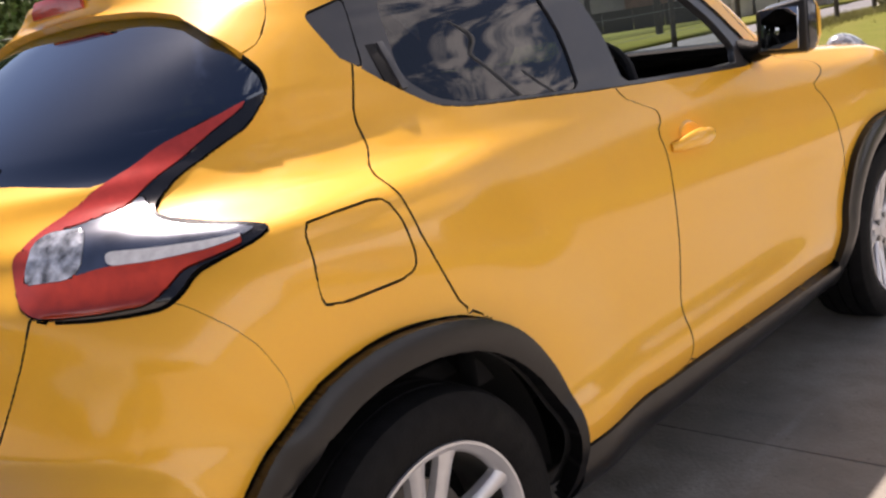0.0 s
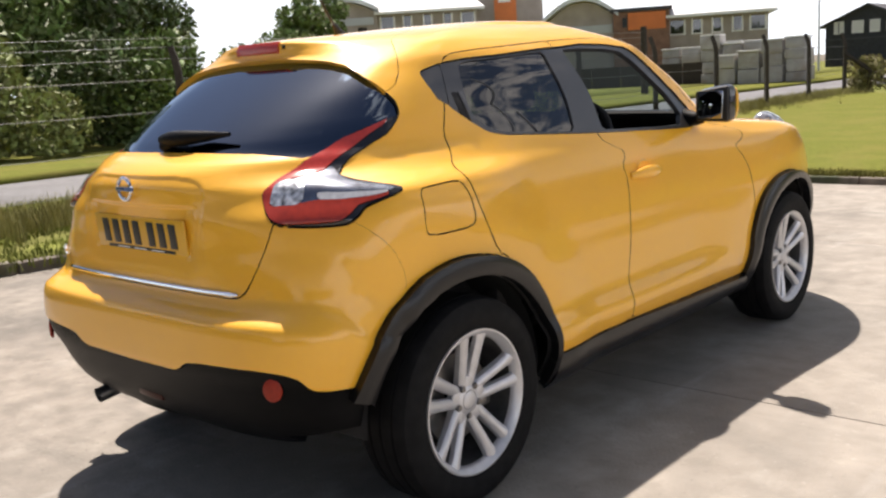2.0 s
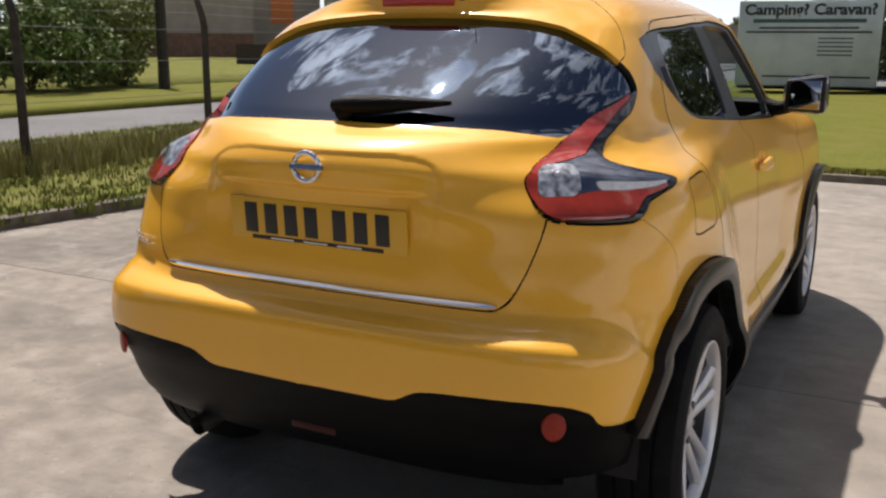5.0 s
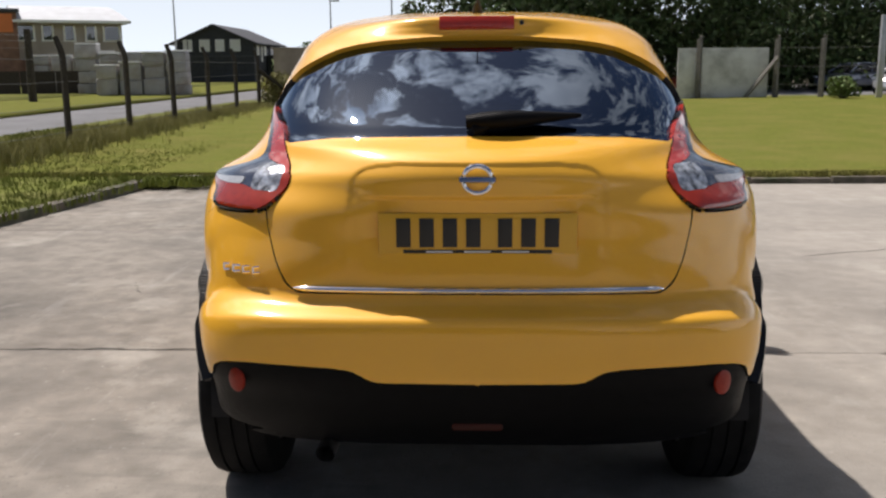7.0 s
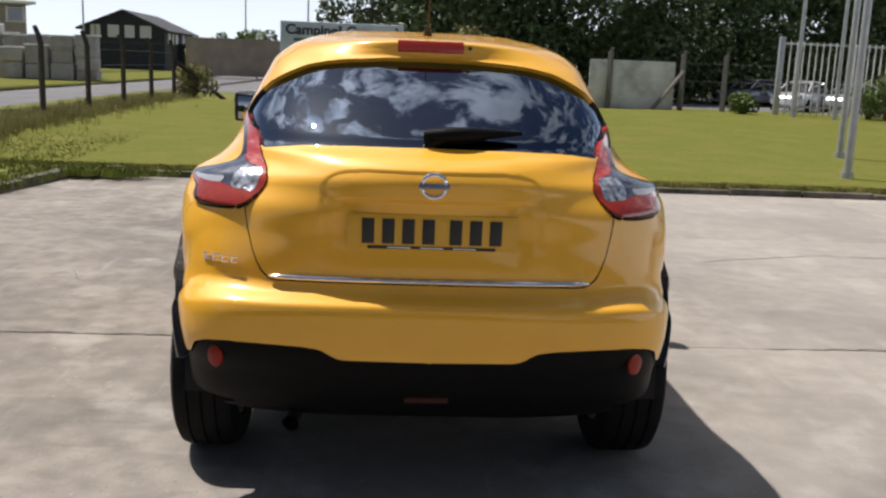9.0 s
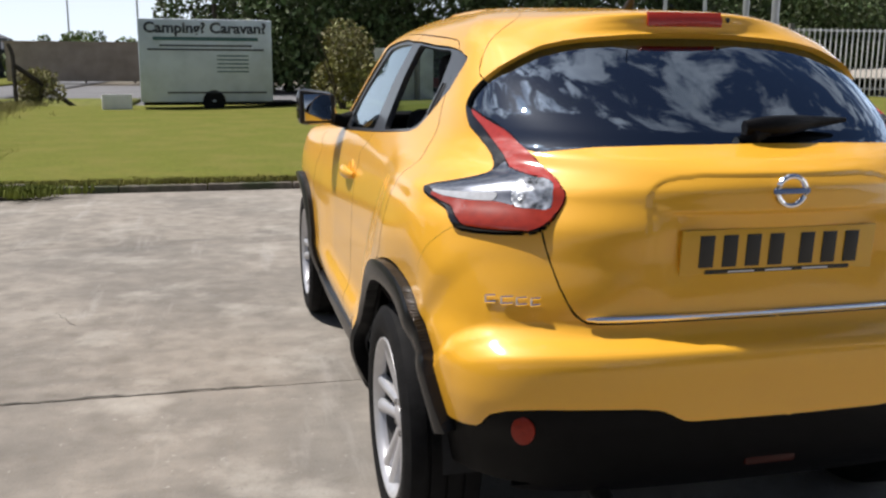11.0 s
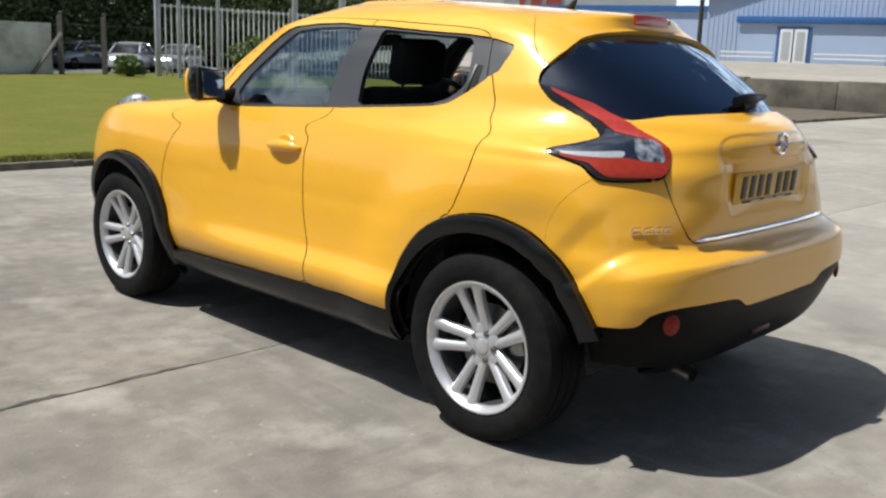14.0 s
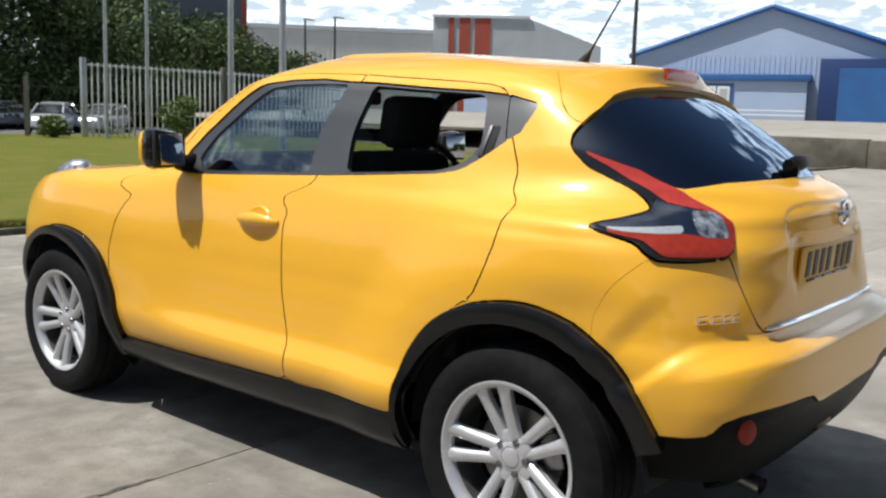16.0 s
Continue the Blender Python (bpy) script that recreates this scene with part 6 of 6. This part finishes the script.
def parked_car(label, x, y, rz, color, base):
    """A plain far hatchback: body, glasshouse, four wheels, lamps."""
    ob = thing("parked_car", label, "car", (x, y, base), rz, "parked cars")
    paint = material(f"far_{label.split()[0]}_paint", color, rough=0.3, coat=0.8, metal=0.3)
    def hull(name, stations, mat):
        """A rounded hull through cross-sections: (x, half-width, floor, top, roundness)."""
        bm = bmesh.new()
        rings = []
        for px, w, z0, z1, k in stations:
            ring_v = []
            for a in np.linspace(0, 2 * math.pi, 21)[:-1]:
                c, sn = math.cos(a), math.sin(a)
                n = (abs(c) ** k + abs(sn) ** k) ** (-1 / k)
                ring_v.append(bm.verts.new((px, w * n * c, (z0 + z1) / 2 + (z1 - z0) / 2 * n * sn)))
            rings.append(ring_v)
        for a, b in zip(rings, rings[1:]):
            for i in range(20):
                bm.faces.new((a[i], a[(i + 1) % 20], b[(i + 1) % 20], b[i]))
        bm.faces.new(rings[0]), bm.faces.new(rings[-1][::-1])
        return part(name, bm, mat, ob)

    hull("body", [(-2.08, 0.62, 0.32, 0.62, 3), (-1.98, 0.76, 0.26, 0.74, 4), (-1.5, 0.84, 0.22, 0.86, 4), (-0.9, 0.86, 0.22, 0.96, 4), (0.4, 0.87, 0.22, 0.99, 4), (1.5, 0.86, 0.22, 1.02, 4), (1.95, 0.78, 0.30, 0.98, 3.5), (2.05, 0.66, 0.38, 0.90, 3)], paint)
    hull("glasshouse", [(-1.12, 0.66, 0.88, 0.96, 3), (-0.75, 0.70, 0.85, 1.18, 3), (-0.30, 0.69, 0.85, 1.39, 3.2), (0.5, 0.69, 0.85, 1.45, 3.4), (1.3, 0.68, 0.85, 1.40, 3.2), (1.75, 0.64, 0.88, 1.18, 3), (1.95, 0.60, 0.9, 1.0, 3)], BLACK_GLOSS)
    hull("roof", [(-0.42, 0.50, 1.33, 1.40, 3), (-0.1, 0.58, 1.34, 1.46, 3.2), (0.6, 0.60, 1.36, 1.485, 3.4), (1.25, 0.57, 1.34, 1.45, 3.2), (1.5, 0.48, 1.30, 1.38, 3)], paint)
    for s in (-1, 1):
        for (xa, za), (xb, zb) in (((-1.05, 0.95), (-0.36, 1.37)), ((0.45, 0.97), (0.48, 1.42)), ((1.85, 1.0), (1.42, 1.36))):
            bm = bmesh.new()
            add_tube(bm, [(xa, s * 0.70, za), (xb, s * 0.58, zb)], 0.045, 6)
            part("pillar", bm, paint, ob)
    bm = bmesh.new()
    add_box(bm, (-0.9, -0.6, 0.5), (1.6, 0.6, 0.93))
    part("cabin", bm, CABIN, ob)
    for px in (-1.28, 1.28):
        for s in (-1, 1):
            bm = bmesh.new()
            add_spin(bm, [(-0.1, 0.05), (-0.1, 0.31), (0.1, 0.31), (0.105, 0.20), (0.08, 0.19), (0.08, 0.01)], steps=24)
            bmesh.ops.transform(bm, matrix=Matrix.Translation((px, s * 0.78, 0.31)) @ Matrix.Rotation(radians(90 * s), 4, "Z"), verts=bm.verts)
            part("wheel", bm, TYRE, ob)
    for s in (-1, 1):
        box_part("headlamp", (-2.085, s * 0.62 - 0.14, 0.66), (-1.96, s * 0.62 + 0.14, 0.80), CLEAR_LENS, ob, 0.02)
    return ob


parked_car("grey hatchback parked far behind the fence", 19.4, 46.6, 28, (0.13, 0.15, 0.20), -0.04)
parked_car("white hatchback parked far behind the fence", 19.9, 41.8, 48, (0.60, 0.61, 0.62), -0.04)
parked_car("silver hatchback parked far behind the fence", 22.9, 42.4, 38, (0.38, 0.40, 0.42), -0.04)
parked_car("red hatchback parked beyond the boards", 11.2, 44.0, 30, (0.30, 0.03, 0.02), -0.04)
crate = thing("white_crate", "white plastic crate lying on the lawn by the trailer", "crate", (-3.75, 22.9, 0.17), 8)
WHITE_TUB = material("white_plastic", (0.72, 0.72, 0.72), rough=0.5, var=0.08, scale=4)
for lo, hi in (((-0.36, -0.22, 0), (0.36, -0.19, 0.40)), ((-0.36, 0.19, 0), (0.36, 0.22, 0.34)), ((-0.36, -0.19, 0), (-0.33, 0.19, 0.34)), ((0.33, -0.19, 0), (0.36, 0.19, 0.34))):
    box_part("crate_side", lo, hi, WHITE_TUB, crate, 0.008)
box_part("crate_base", (-0.33, -0.19, 0), (0.33, 0.19, 0.03), WHITE_TUB, crate)
tub = thing("flower_tub", "orange plastic flower tub by the bar fence", "plant pot", (13.85, 22.3, 0.42))
bm = bmesh.new()
add_tube(bm, [(0, 0, 0), (0, 0, 0.26), (0, 0, 0.30)], [0.15, 0.19, 0.205], 16)
part("tub", bm, material("orange_plastic", (0.50, 0.14, 0.04), rough=0.6, var=0.1, scale=6), tub)

# ---- buildings ----
def gable(name, label, at, rz, width, depth, eave, peak, wall, roof, overhang=0.3, trim=None):
    """A gabled building with its gable end along its local -y side."""
    ob = thing(name, label, "building", at, rz)
    bm = bmesh.new()
    w = width / 2
    prof = [(-w, 0), (w, 0), (w, eave), (0, peak), (-w, eave)]
    rows = [[bm.verts.new((x, y, z)) for x, z in prof] for y in (0, depth)]
    bm.faces.new(rows[0]), bm.faces.new(rows[1][::-1])
    for i in range(5):
        bm.faces.new((rows[0][i], rows[1][i], rows[1][(i + 1) % 5], rows[0][(i + 1) % 5]))
    part("wall_block", bm, wall, ob)
    s = (peak - eave) / w
    for side in (-1, 1):
        bm = bmesh.new()
        o = overhang
        pts = [(0, peak + 0.12), (side * (w + o), eave - o * s + 0.12), (side * (w + o), eave - o * s - 0.04), (0, peak - 0.04)]
        rows = [[bm.verts.new((x, y, z)) for x, z in pts] for y in (-o, depth + o)]
        bm.faces.new(rows[0]), bm.faces.new(rows[1][::-1])
        for i in range(4):
            bm.faces.new((rows[0][i], rows[1][i], rows[1][(i + 1) % 4], rows[0][(i + 1) % 4]))
        part("roof_slope", bm, roof, ob)
        if trim:
            bm = bmesh.new()
            a, b = Vector((0, -o - 0.04, peak + 0.02)), Vector((side * (w + o), -o - 0.04, eave - o * s + 0.02))
            add_tube(bm, [a, b], 0.16, 4)
            part("barge_board", bm, trim, ob)
    return ob


def window(parent, x, z, w, h, mat, y=-0.05, surround=None):
    box_part("window_pane", (x - w / 2, y - 0.01, z), (x + w / 2, y + 0.04, z + h), mat, parent)
    if surround:
        for lo, hi in (((x - w / 2 - 0.07, z - 0.07), (x + w / 2 + 0.07, z)), ((x - w / 2 - 0.07, z + h), (x + w / 2 + 0.07, z + h + 0.07)), ((x - w / 2 - 0.07, z), (x - w / 2, z + h)), ((x + w / 2, z), (x + w / 2 + 0.07, z + h))):
            box_part("window_frame", (lo[0], y - 0.03, lo[1]), (hi[0], y + 0.05, hi[1]), surround, parent)


DARK_WALL = material("dark_stained_cladding", (0.035, 0.038, 0.045), rough=0.8, var=0.25, scale=4)
DARK_ROOF = material("dark_felt_roof", (0.06, 0.062, 0.07), rough=0.85, var=0.2, scale=3)
BLIND = material("white_window_blind", (0.70, 0.70, 0.68), rough=0.7)
WHITE_PAINT = material("white_window_paint", (0.75, 0.75, 0.74), rough=0.5)
PALE_WALL = material("pale_plaster", (0.33, 0.285, 0.25), rough=0.9, var=0.15, scale=0.8)
BROWN_WALL = material("brown_brick", (0.20, 0.11, 0.075), rough=0.9, var=0.25, scale=2.5)
METAL_ROOF = material("grey_sheet_roof", (0.56, 0.58, 0.60), rough=0.55, metal=0.0, var=0.1, scale=1)
ORANGE = material("orange_panel", (0.62, 0.17, 0.04), rough=0.6, var=0.1, scale=1)
BLUE_CLAD = material("pale_blue_cladding", (0.36, 0.44, 0.60), rough=0.6, var=0.06, scale=0.6, stain=(0.33, 0.40, 0.53), stain_scale=0.3)
BLUE = material("strong_blue_paint", (0.03, 0.11, 0.30), rough=0.45, var=0.1, scale=1)
DEEP_BLUE = material("dark_blue_paint", (0.008, 0.03, 0.12), rough=0.5)
WHITE_CLAD = material("white_ribbed_cladding", (0.80, 0.78, 0.74), rough=0.6, var=0.05, scale=0.5)
GREY_CLAD = material("grey_ribbed_cladding", (0.40, 0.42, 0.43), rough=0.6, var=0.08, scale=0.5)
RED_CLAD = material("rust_red_cladding", (0.34, 0.065, 0.035), rough=0.6, var=0.1, scale=0.5)
BEIGE_WALL = material("beige_block_wall", (0.34, 0.28, 0.22), rough=0.9, var=0.18, scale=1.2)

house = gable("dark_house", "dark timber-clad house with white-blinded windows", (-23.05, 80.0, 0.0), 1, 6.9, 13, 3.55, 5.0, DARK_WALL, DARK_ROOF, 0.45)
for k, x in enumerate((-2.35, -0.85, 0.50, 1.85)):
    window(house, x, 2.85, 0.78 if k % 2 else 0.66, 0.88, BLIND, surround=WHITE_PAINT)
for x in (-2.35,):
    box_part("window_bar", (x - 0.03, -0.10, 2.85), (x + 0.03, -0.05, 3.73), DARK_WALL, house)
for k, y in enumerate((1.2, 3.0, 4.3, 7.4, 9.8)):
    box_part("window_pane", (3.44, y, 1.9 if k == 1 else 2.45), (3.52, y + (0.5 if k == 1 else 0.9), 3.3), BLIND, house)
box_part("porch_wall", (3.5, 5.5, 0), (5.4, 12, 2.3), DARK_WALL, house)
box_part("porch_roof", (3.5, 5.2, 2.3), (5.8, 12.4, 2.5), DARK_ROOF, house)
box_part("lower_trim", (-3.5, -0.08, 2.30), (3.5, 0.0, 2.42), DARK_ROOF, house)


def vault_office(label, at, rz, arch, wing, eave, crown, sign):
    """An office block: an arched end under a vaulted roof, and a long wing whose curved roof is seen from its side."""
    ob = thing("curved_roof_unit", label, "building", at, rz)
    (a0, a1), (w0, w1) = arch, wing
    fs = np.linspace(0, 1, 15)
    rim = [eave - 0.4 + crown * math.sin(math.pi * (0.06 + 0.84 * f)) for f in fs]
    xs = [a0 + (a1 - a0) * f for f in fs]

    def solid(name, prof, ends, mat):
        bm = bmesh.new()
        rows = [[bm.verts.new(p) for p in prof(e)] for e in ends]
        n = len(rows[0])
        bm.faces.new(rows[0]), bm.faces.new(rows[1][::-1])
        for i in range(n):
            bm.faces.new((rows[0][i], rows[1][i], rows[1][(i + 1) % n], rows[0][(i + 1) % n]))
        return part(name, bm, mat, ob)

    solid("arched_wall", lambda y: [(a0, y, 0)] + [(x, y, z) for x, z in zip(xs, rim)] + [(a1, y, 0)], (0, 10), PALE_WALL)
    solid("arched_roof", lambda y: [(x + (x - (a0 + a1) / 2) * 0.08, y, z + 0.02) for x, z in zip(xs, rim)] + [(x + (x - (a0 + a1) / 2) * 0.08, y, z + 0.36) for x, z in reversed(list(zip(xs, rim)))], (-0.9, 10.6), METAL_ROOF)
    box_part("arch_band", (a0 + 0.3, -0.14, eave - 1.0), (a1 - 0.3, 0.02, eave - 0.35), GREY_CLAD, ob)
    box_part("wing_wall", (w0, 0.4, 0), (w1, 9, eave), PALE_WALL, ob)
    box_part("wing_plinth", (w0, 0.2, 0), (w1 - 0.1, 0.4, 2.1), BROWN_WALL, ob)
    top = [(-0.5 + 10.4 * f, eave + 1.35 * math.sin(math.pi * f) ** 0.8) for f in fs]
    solid("wing_roof", lambda x: [(x - (0.9 if x > w0 + 1 else 0) * (z - eave), y, z) for y, z in top] + [(x, 9.9, eave - 0.15), (x, -0.5, eave - 0.15)], (w0 - 0.2, w1 + 0.6), METAL_ROOF)
    box_part("gutter", (w0 - 0.2, -0.62, eave - 0.20), (w1 + 0.6, -0.46, eave + 0.02), WHITE_PAINT, ob)
    span = (w1 - w0) / 5
    for k in range(5):
        x = w0 + span * (k + 0.5)
        wide = 1.2 if k in (0, 4) else 0.75
        box_part("window_pane", (x - wide / 2, 0.30, eave - 1.45), (x + wide / 2, 0.44, eave - 0.42), DARK_GLASS, ob)
        for side in (-1, 1):
            box_part("window_frame", (x + side * wide / 2 - 0.07, 0.26, eave - 1.5), (x + side * wide / 2 + 0.07, 0.42, eave - 0.36), WHITE_PAINT, ob)
        box_part("window_sill", (x - wide / 2 - 0.1, 0.22, eave - 1.58), (x + wide / 2 + 0.1, 0.42, eave - 1.48), WHITE_PAINT, ob)
    if sign:
        box_part("brick_bay", (a1 - 0.2, -0.6, 0), (w0 + 0.2, 0.5, eave + 0.55), BROWN_WALL, ob)
        box_part("bay_roof", (a1 - 0.4, -0.9, eave + 0.55), (w0 + 0.4, 0.9, eave + 0.8), DARK_ROOF, ob)
        box_part("orange_sign", (a1 + 1.0, -0.72, eave - 0.95), (w0 - 0.1, -0.6, eave + 0.42), ORANGE, ob)
        box_part("sign_mark", (a1 + 0.55, -0.70, eave - 0.7), (a1 + 0.9, -0.6, eave + 0.05), DARK_WALL, ob)
    return ob


vault_office("pale office unit with a low curved metal roof", (-56.8, 59.2, 0.0), 42.5, (-7.5, -1.6), (-1.6, 7.4), 7.2, 1.4, False)
vault_office("pale office unit with a curved roof and orange sign", (-36.6, 68.1, 0.0), 28.5, (-8.4, -2.6), (1.5, 9.4), 5.05, 2.05, True)
block = thing("brick_tower", "square brown tower with orange panels", "building", (-52.3, 66.5, 0.0), 38.5)
box_part("wall_block", (-5.2, 0, 0), (5.2, 8, 8.7), PALE_WALL, block)
for x in (-5.0, 0.8):
    box_part("orange_panel", (x, -0.12, 3.0), (x + 2.0, 0.02, 8.5), ORANGE, block)
box_part("white_sign", (1.2, -0.2, 7.6), (2.3, -0.06, 8.4), WHITE_PAINT, block)
box_part("coping", (-5.4, -0.2, 8.7), (5.4, 8.2, 8.95), BROWN_WALL, block)
WRAP = material("pale_wrapped_goods", (0.40, 0.385, 0.365), rough=0.6, var=0.18, scale=1.6, stain=(0.30, 0.25, 0.21), stain_scale=0.9, per_object=0.22)
for k, (x, y, n, h, rz) in enumerate(((-15.9, 41.6, 4, 1.75, 8), (-17.4, 44.5, 5, 1.95, 12), (-20.6, 47.5, 6, 1.6, 18))):
    ob = thing("goods_stack", "stack of pale wrapped pallets and stone beyond the lane", "pallet stack", (x, y, 0.1), rz, "stacked goods")
    r2 = random.Random(k + 40)
    for i in range(n):
        x0, z = -n * 0.55 + i * 1.1, 0.0
        while z < h * r2.uniform(0.75, 1.0):
            dz = r2.uniform(0.45, 0.85)
            a, b = r2.uniform(0, 0.10), r2.uniform(0.95, 1.06)
            box_part("wrapped_pallet", (x0 + a, r2.uniform(-0.12, 0.1), z), (x0 + b, 1.1 + r2.uniform(-0.1, 0.1), z + dz - 0.03), WRAP, ob, 0.05)
            z += dz
        box_part("white_cover", (x0 + 0.02, -0.1, z - 0.02), (x0 + 1.04, 1.15, z + 0.06), WHITE_PAINT, ob, 0.02)
box = thing("dark_fence", "dark brown board fence in front of the units", "fence", (-23.0, 44.2, 0.1), 14)
for k in range(9):
    box_part("fence_panel", (-12 + 1.7 * k, 0, 0), (-12 + 1.7 * k + 1.66, 0.08, 1.15), TIMBER, box)
wall = thing("beige_wall", "long low beige block wall behind the lawn", "wall", (-9.0, 62.0, 0.2), 0)
box_part("wall_run", (-5, 0, 0), (16, 0.3, 2.4), BEIGE_WALL, wall)
box_part("wall_cap", (-5.1, -0.06, 2.4), (16.1, 0.36, 2.5), BEIGE_WALL, wall)
for k in range(4):
    bush("distant_hedge", "distant green hedge above the wall", -13 + 3.2 * k, 66, 3.0 + 0.4 * (k % 2), 1.8, 400 + k, LEAF, 2600, 0.15)
for x, y, h in ((-6.5, 70, 9), (-11.5, 72, 6.5), (-22, 66, 7), (-4.0, 58, 7.5)):
    lamp_post = thing("lamp_post", "thin distant street lamp post", "lamp post", (x, y, -0.06), group="lamp posts")
    bm = bmesh.new()
    add_tube(bm, [(0, 0, 0), (0, 0, h)], [0.09, 0.05], 8)
    part("shaft", bm, GALV, lamp_post)
    bm = bmesh.new()
    add_box(bm, (-0.1, -0.1, h - 0.05), (0.7, 0.1, h + 0.08), 0.03)
    part("lamp_head", bm, GALV, lamp_post)

# retaining wall, terrace and the blue works
RET = material("stained_retaining_wall", (0.15, 0.135, 0.11), rough=0.95, var=0.3, scale=1.2, stain=(0.07, 0.065, 0.05), stain_scale=0.8)
ret = thing("retaining_wall", "stained low concrete retaining wall round the yard", "wall")
for k in range(14):
    y0 = -30 + 3.4 * k
    box_part("wall_panel", (29.6, y0 + 0.01, -0.1), (30.0, y0 + 3.39, 0.92 + 0.04 * (k % 2)), RET, ret, 0.02)
sheet("terrace", np.linspace(29.9, 110, 12), np.linspace(-40, 60, 12), lambda x, y: 0.88 + 0.035 * np.clip(x - 30, 0, 22), CONCRETE, "pale concrete terrace in front of the blue works", thick=0.1)
WZ = 1.55
works = gable("blue_works", "pale blue clad works with a low gable", (55.1, 20.6, WZ), -76.5, 17.0, 30, 4.05, 6.95, BLUE_CLAD, METAL_ROOF, 0.25, BLUE)
for k in range(56):
    box_part("cladding_rib", (-8.4 + 0.3 * k, -0.035, 0), (-8.4 + 0.3 * k + 0.05, 0.01, 4.0), BLUE_CLAD, works)
box_part("canopy", (-6.4, -1.0, 2.45), (2.6, 0.05, 2.85), BLUE, works, 0.02)
box_part("canopy_wall", (-6.2, -0.75, 0), (2.4, -0.6, 2.45), BLUE_CLAD, works)
box_part("door_frame", (-3.9, -0.84, 0), (-1.9, -0.74, 2.25), BLUE, works)
for x in (-3.70, -2.85):
    leaf = box_part("door_leaf", (x, -0.90, 0.05), (x + 0.75, -0.83, 2.1), WHITE_PAINT, works)
    box_part("door_pane", (x + 0.14, -0.92, 0.25), (x + 0.61, -0.895, 1.95), GREY_CLAD, leaf)
for x0, x1 in ((-7.2, -4.0), (-1.6, 2.4)):
    for z in (0.35, 0.62):
        box_part("white_rail", (x0, -1.1, z), (x1, -1.04, z + 0.09), WHITE_PAINT, works)
box_part("shutter_bay", (3.1, -1.6, 0), (9.2, 0.1, 3.75), DEEP_BLUE, works, 0.03)
box_part("roller_shutter", (4.2, -1.68, 0), (9.0, -1.58, 3.2), BLUE, works)
low_unit = thing("low_blue_unit", "low pale blue unit with a blue roof edge", "building", (58.0, 36.5, WZ), -76.5)
box_part("wall_block", (-9, 0, 0), (9, 10, 3.5), BLUE_CLAD, low_unit)
box_part("roof_edge", (-9.2, -0.2, 3.5), (9.2, 10.2, 3.9), BLUE, low_unit)
big = thing("striped_works", "grey clad works with rust-red stripes", "building", (82.3, 59.1, 1.0), -54.6)
bm = bmesh.new()
prof = [(-9.2, 0), (9.2, 0), (9.2, 8.2), (1.4, 11.0), (-9.2, 11.0)]
rows = [[bm.verts.new((x, y, z)) for x, z in prof] for y in (0, 40)]
bm.faces.new(rows[0]), bm.faces.new(rows[1][::-1])
for i in range(5):
    bm.faces.new((rows[0][i], rows[1][i], rows[1][(i + 1) % 5], rows[0][(i + 1) % 5]))
part("wall_block", bm, GREY_CLAD, big)
for x0, x1 in ((-7.5, -6.9), (-6.3, -5.1), (-4.6, -2.9)):
    box_part("red_stripe", (x0, -0.12, 0), (x1, -0.02, 11.0), RED_CLAD, big)
box_part("roof_edge", (-9.3, -0.25, 11.0), (1.4, 0.2, 11.3), METAL_ROOF, big)
white_side = thing("white_works", "long white ribbed works building", "building", (79.5, 85.0, 1.0), -44.3)
box_part("wall_block", (-14, 0, 0), (14, 20, 10.4), WHITE_CLAD, white_side)
for k in range(46):
    box_part("cladding_rib", (-13.9 + 0.6 * k, -0.10, 0), (-13.9 + 0.6 * k + 0.14, 0.02, 10.4), WHITE_CLAD, white_side)
box_part("roof_edge", (-14.2, -0.3, 10.4), (14.2, 20, 10.9), METAL_ROOF, white_side)
dark_block = thing("grey_block", "tall dark grey building behind the wood", "building", (40.8, 66.2, 0.0), -33)
box_part("wall_block", (-8, 0, 0), (7.6, 12, 13.5), material("dark_grey_cladding", (0.10, 0.11, 0.14), rough=0.6, var=0.1, scale=0.6), dark_block)
box_part("red_corner", (7.6, -0.1, 0), (8.0, 12, 13.5), RED_CLAD, dark_block)
for x, y, h in ((25.8, 14.1, 6.5), (37.2, 43.2, 7.0), (38.6, 42.0, 7.2)):
    lamp_post = thing("lamp_post", "dark slim yard lamp post", "lamp post", (x, y, 0.0), group="lamp posts")
    bm = bmesh.new()
    add_tube(bm, [(0, 0, -0.3), (0, 0, h)], [0.09, 0.06], 8)
    part("shaft", bm, TIMBER, lamp_post)
    bm = bmesh.new()
    add_box(bm, (-0.12, -0.08, h - 0.04), (0.75, 0.08, h + 0.06), 0.03)
    part("lamp_head", bm, GALV, lamp_post)
